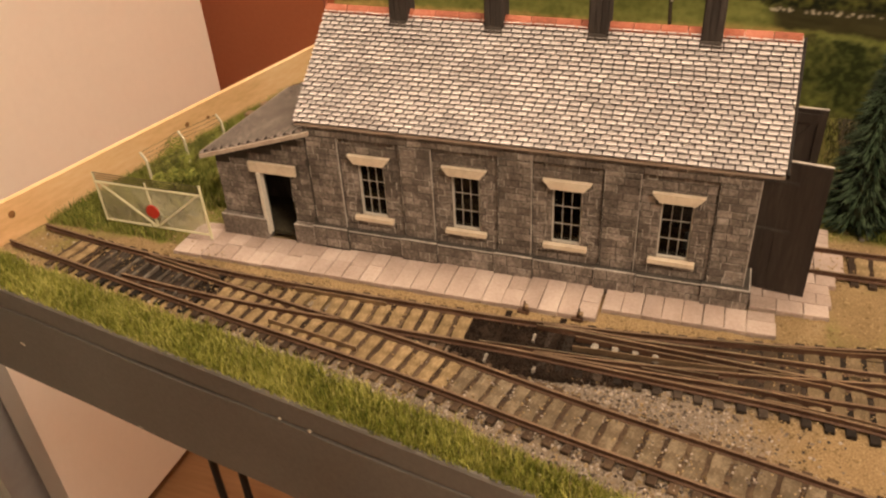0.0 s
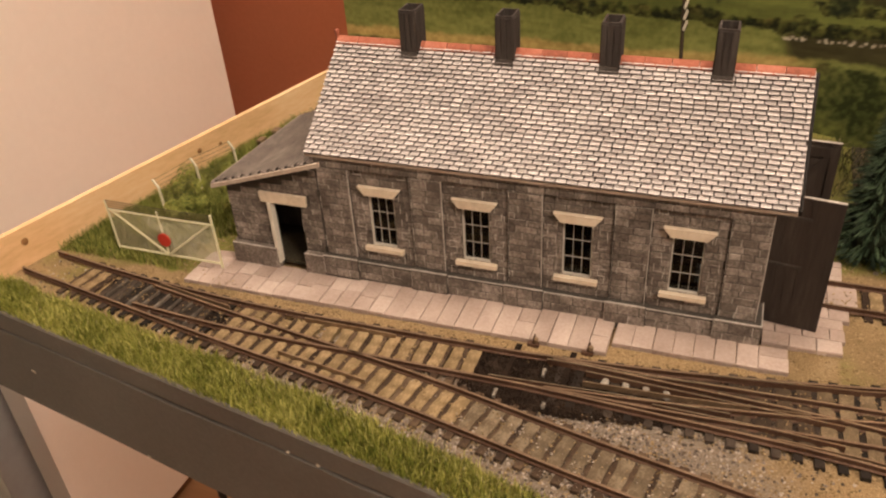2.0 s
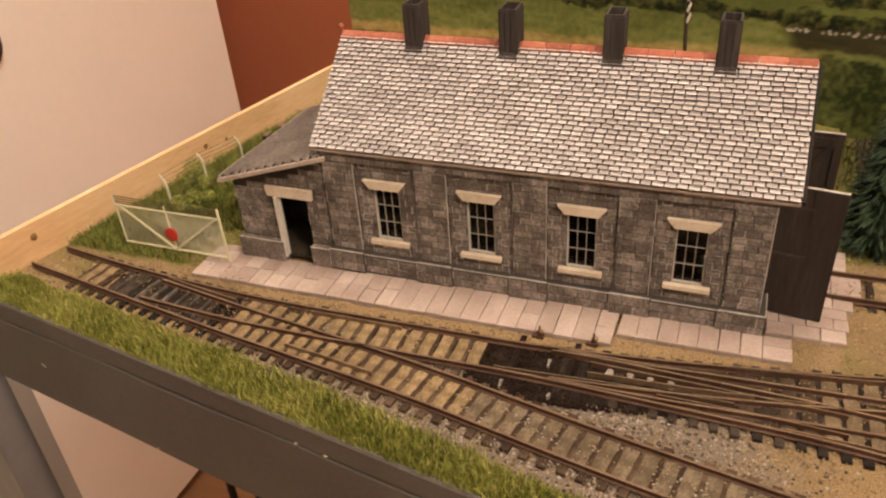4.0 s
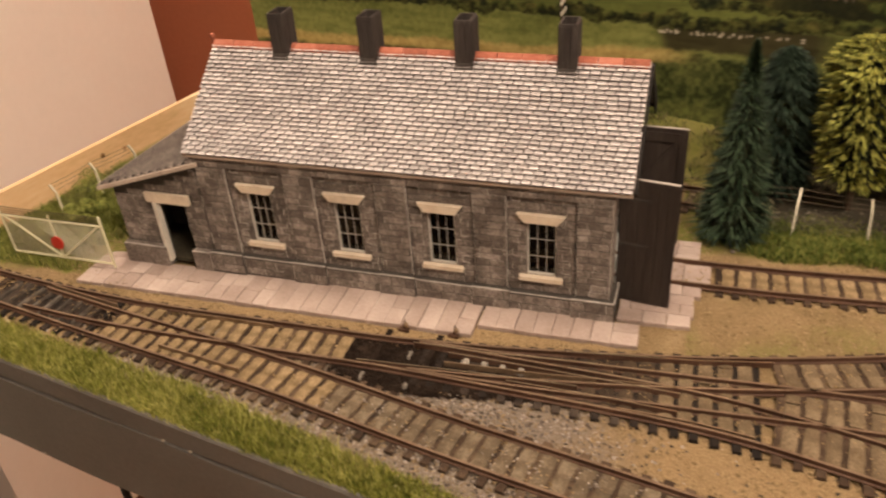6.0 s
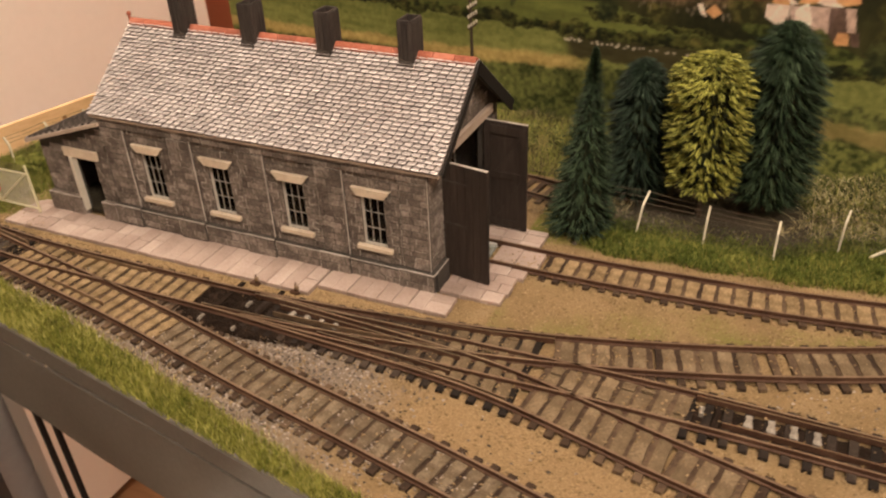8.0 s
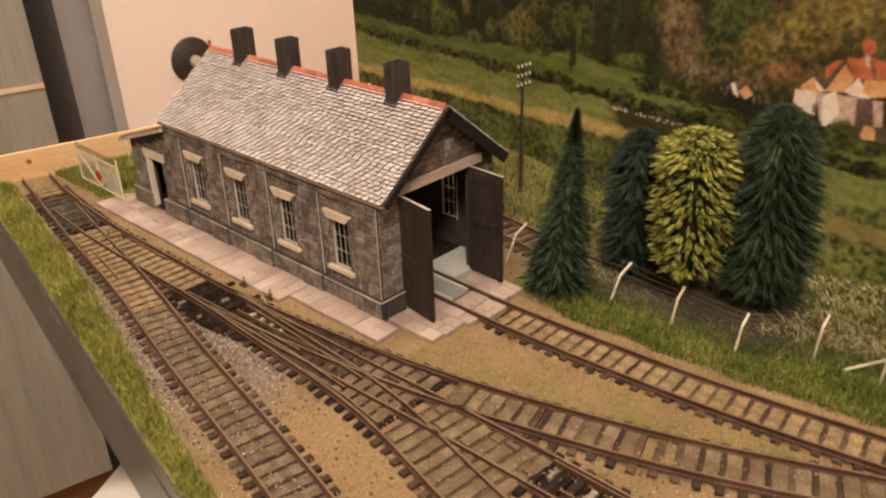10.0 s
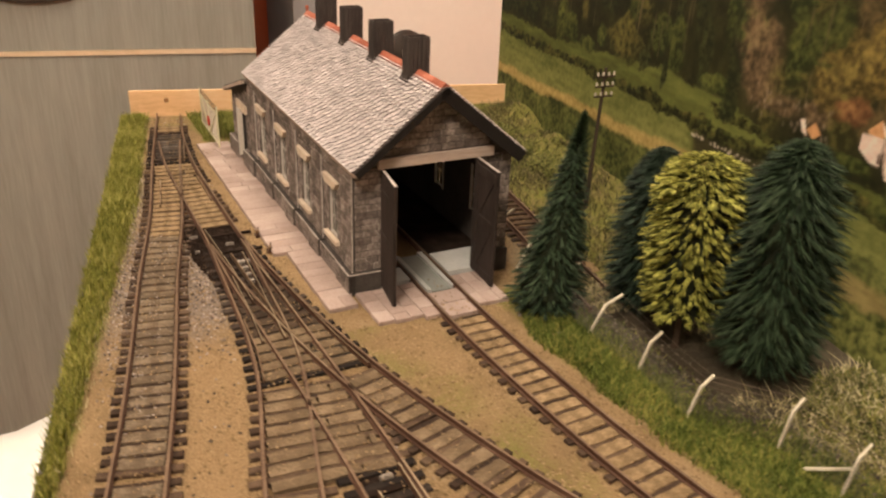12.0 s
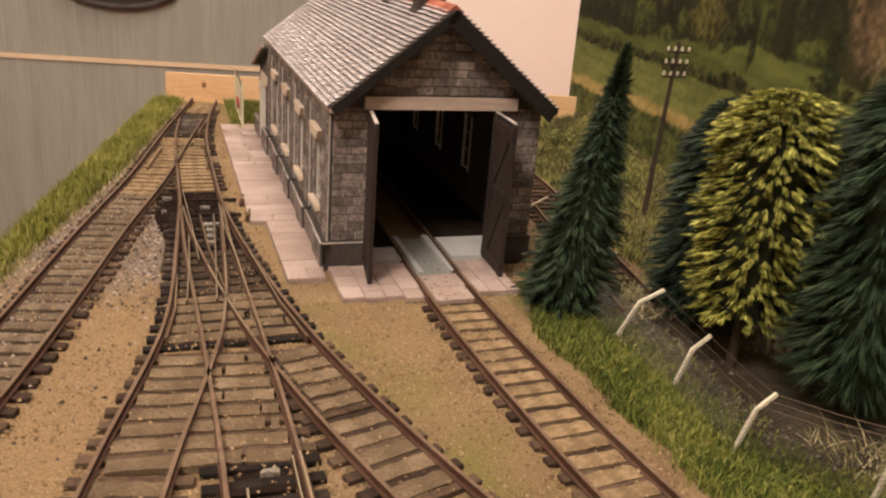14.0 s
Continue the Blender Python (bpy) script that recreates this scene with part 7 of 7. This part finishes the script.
def build_print():
    """The printed sheet, glued to the front of the board."""
    nx, nz = GX.shape
    cut = 0.0003
    verts = np.stack([GX, 0.184 - 0.135 * (GX - 0.003) - cut, GZ], -1).reshape(-1, 3)
    i, j = np.meshgrid(np.arange(nx - 1), np.arange(nz - 1), indexing="ij")
    a = (i * nz + j).ravel()
    me = bpy.data.meshes.new("printed_sheet")
    me.from_pydata(verts.tolist(), [], np.stack([a, a + nz, a + nz + 1, a + 1], -1).tolist())
    me.materials.append(print_material())
    at = me.attributes.new("ink", "FLOAT_COLOR", "POINT")
    at.data.foreach_set("color", np.concatenate([np.minimum(1.34 * INK ** 1.12, 0.8), np.ones(INK.shape[:2] + (1,))], -1).reshape(-1).astype(np.float32))
    me.update()
    part("printed_sheet", me, None, backscene, "printed colour photograph of a valley")


build_print()


# ---- pieces last: wall stones and slates ----
def stone_runs(u0, u1, z0, z1, holes, r, course=0.0031):
    """Stones of a coursed wall, clear of the holes: u0, z0, u1, z1, proud."""
    out = []
    z = z0
    while z < z1 - 0.0008:
        h = min(course * r.uniform(0.9, 1.1), z1 - z)
        u = u0 - r.uniform(0, 0.003)
        while u < u1:
            w = r.uniform(0.0042, 0.0085)
            left = [(max(u, u0), z, min(u + w, u1), z + h)]
            for ha, hc, hb, hd in holes:
                cut = []
                for a, c, b, d in left:
                    if a >= hb or b <= ha or c >= hd or d <= hc:
                        cut.append((a, c, b, d))
                        continue
                    cut += [(a, c, min(b, ha), d), (max(a, hb), c, b, d), (max(a, ha), c, min(b, hb), hc), (max(a, ha), hd, min(b, hb), d)]
                left = cut
            for a, c, b, d in left:
                if b - a > 0.0007 and d - c > 0.0005:
                    out.append((a + 0.00013, c + 0.00013, b - 0.00013, d - 0.00013, r.uniform(0.00016, 0.0004)))
            u += w
        z += h
    return out


def stone_box(s, put):
    a, c, b, d, t = s
    e = 0.00016
    p = [put(a, c, 0), put(b, c, 0), put(b, d, 0), put(a, d, 0), put(a + e, c + e, t), put(b - e, c + e, t), put(b - e, d - e, t), put(a + e, d - e, t)]
    return p


JOINTS = 0.27


def lay(parent, stones_, put, single, flip=False):
    """single(s): whether a stone is its own object; the rest are joined."""
    rest = Geo()
    for s in stones_:
        g = Geo() if single(s) else rest
        p = stone_box(s, put)
        n = len(g.v)
        g.v += p
        fs = ((4, 5, 6, 7), (0, 1, 5, 4), (1, 2, 6, 5), (2, 3, 7, 6), (3, 0, 4, 7))
        g.f += [tuple(n + i for i in (reversed(f) if flip else f)) for f in fs]
        if g is not rest:
            part("stone", g, M_STONE_PIECE, parent)
    pale = Geo()
    rj = random.Random(len(stones_))
    for a, c, b, d, t in stones_:
        if rj.random() < JOINTS:
            w = 0.00013
            pale.quad(put(a - w, c, t + 0.00004), put(a + w, c, t + 0.00004), put(a + w, d, t + 0.00004), put(a - w, d, t + 0.00004))
        if rj.random() < JOINTS * 0.35:
            pale.quad(put(a, d - 0.0001, t + 0.00003), put(b, d - 0.0001, t + 0.00003), put(b, d + 0.0001, t + 0.00003), put(a, d + 0.0001, t + 0.00003))
    if pale.v:
        part("pale_joints", pale, M_PALE_EDGE, parent, "pale lime joints", kind="stuff")
    if rest.v:
        part("stones", rest, M_STONE, parent, kind="stuff")


rw = random.Random(31)
hs = [(c - 0.0078, WIN_Z1, c + 0.0078, WIN_Z1 + 0.0022) for c in WINDOWS] + [(c - 0.0093, WIN_Z1 + 0.0022, c + 0.0093, WIN_Z1 + 0.004) for c in WINDOWS]
hs += [(c - 0.0087, WIN_Z0 - 0.002, c + 0.0087, WIN_Z0 + 0.0002) for c in WINDOWS] + window_holes
for a, b in BAYS:
    lay(front, stone_runs(a + 0.0003, b - 0.0003, PH + 0.0001, 0.0517, [h for h in hs if a < (h[0] + h[2]) / 2 < b], rw), lambda u, z, t: (u, SY0 - t, z), lambda s: s[0] > -0.045)
for a, b in PIL:
    lay(front, stone_runs(a + 0.0003, b - 0.0002, PT + 0.0001, 0.0516, [], rw), lambda u, z, t: (u, SY0 - P - t, z), lambda s: s[0] > -0.06)
lay(front, stone_runs(SX0, SX1, 0.0519, WALL_TOP - 0.0002, [], rw, 0.0028), lambda u, z, t: (u, SY0 - P - t, z), lambda s: False)
for a, b in PIL:
    lay(front, stone_runs(a - 0.0011, b + (0.0011 if b < SX1 - 0.001 else 0.0025), 0.0, PT - 0.0002, [], rw, 0.0045), lambda u, z, t: (u, SY0 - PP - t * 0.4, z), lambda s: s[0] > -0.06)
for a, b in BAYS:
    lay(front, stone_runs(a + 0.0013, b - 0.0013, 0.0, PH - 0.0001, [], rw, 0.004), lambda u, z, t: (u, SY0 - PB - t * 0.4, z), lambda s: s[0] > -0.045)
for lo_, hi_ in ((SY0 + 0.0002, DOOR_Y0 - 0.0002), (DOOR_Y1 + 0.0002, SY1)):
    lay(gable_wall, stone_runs(lo_, hi_, PT + 0.0001, WALL_TOP, [], rw), lambda u, z, t: (SX1 + t, u, z), lambda s: True)
top_stones = [s for s in stone_runs(SY0 + 0.002, SY1 - 0.002, WALL_TOP + 0.0042, RIDGE_Z - 0.004, [], rw) if min(roof_z(s[0]), roof_z(s[2])) > s[3] + 0.0012]
lay(gable_wall, top_stones, lambda u, z, t: (SX1 + t, u, z), lambda s: True)
lay(lean_wall, [s for s in stone_runs(LX0 + 0.0002, SX0 - 0.0002, 0.0092, lean_z(SX0), [(D0 - 0.005, DZ + 0.0002, D1 + 0.005, DZ + 0.0052), (D0 - 0.0009, -0.01, D1 + 0.0001, DZ + 0.0004)], rw) if s[3] < lean_z(s[0]) - 0.0022], lambda u, z, t: (u, SY0 - 0.0006 - t, z), lambda s: False)

# pale stepped joints either side of each window
for c in WINDOWS:
    g = Geo()
    for sgn in (-1, 1):
        z, k, last = 0.0095, rw.randrange(2), None
        while z < 0.0515:
            h = 0.0031
            u = c + sgn * (0.0083 if k else 0.0112) + rw.uniform(-0.0004, 0.0004)
            if not (WIN_Z0 - 0.003 < z < WIN_Z0 - 0.0002 and k) and not (z + h > WIN_Z1 + 0.0003 and z < WIN_Z1 + 0.006):
                if rw.random() < 0.85:
                    g.box((u - 0.00011, SY0 - 0.00042, z), (u + 0.00011, SY0 - 0.0001, z + h))
                if last is not None and rw.random() < 0.6:
                    a, b = sorted((u, last))
                    g.box((a, SY0 - 0.0004, z - 0.00009), (b, SY0 - 0.0001, z + 0.00009))
            last = u
            k = 1 - k
            z += h
    part("quoin_joint", g, M_PALE_EDGE, front, "pale stepped stone joints")

# slates: the third of the roof towards the doors is laid one by one
SLATES = {w: slate_mesh("slate", w - 0.0002, M_SLATE_PIECE).mesh("slate", M_SLATE_PIECE) for w in (0.0038, 0.004, 0.0042)}
rest = Geo()
r5 = random.Random(55)
made = 0
for side in (1, -1):
    for k in range(ROWS):
        s_low = LEN + 0.0006 - k * PITCH
        x = RX0 - (0.0021 if k % 2 else 0.0) - r5.uniform(0, 0.0003)
        while x < RX1:
            w = r5.choice((0.0038, 0.004, 0.004, 0.0042))
            a, b = max(x, RX0 - 0.0003), min(x + w, RX1 + 0.0004)
            if b - a > 0.0006:
                lift = 0.0005 + r5.uniform(-0.00004, 0.00008)
                y0, z0 = on_roof(s_low + r5.uniform(-0.00008, 0.00008), lift, side)
                tilt = SLOPE
                if side > 0 and made < 300 and a > -0.0655 and b - a > w - 1e-6:
                    piece("slate", SLATES[w], roof, pose(a + 0.0001, y0, z0, math.degrees(tilt), 0, r5.uniform(-0.6, 0.6)))
                    made += 1
                else:
                    g = slate_mesh("slate", b - a - 0.0002, None)
                    ca, sa = math.cos(tilt), math.sin(tilt)
                    n = len(rest.v)
                    for vx, vy, vz in g.v:
                        yy, zz = vy * ca - vz * sa, vy * sa + vz * ca
                        rest.v.append((a + vx, y0 + side * yy, z0 + zz))
                    rest.f += [tuple(n + i for i in (f if side > 0 else reversed(f))) for f in g.f]
            x += w + 0.0001
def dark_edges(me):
    """Darkens each slate's lower and side faces, painting in the joint shadows."""
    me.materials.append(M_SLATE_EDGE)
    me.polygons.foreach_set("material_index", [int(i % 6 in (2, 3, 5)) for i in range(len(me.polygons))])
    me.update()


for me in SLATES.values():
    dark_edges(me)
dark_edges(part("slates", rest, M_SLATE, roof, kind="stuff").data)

# the shed and its paving stand turned a little against the board
for ob, rise in ((shed, SHED_RISE), (paving, 0.0)):
    at = Matrix.Rotation(SHED_TURN, 4, "Z") @ (ob.location + Vector((0, 0, -rise * (ob.location.x - 0.004))))
    ob.location, ob.rotation_euler = (at.x + SHED_X, at.y + SHED_Y, at.z), (0, rise, SHED_TURN)
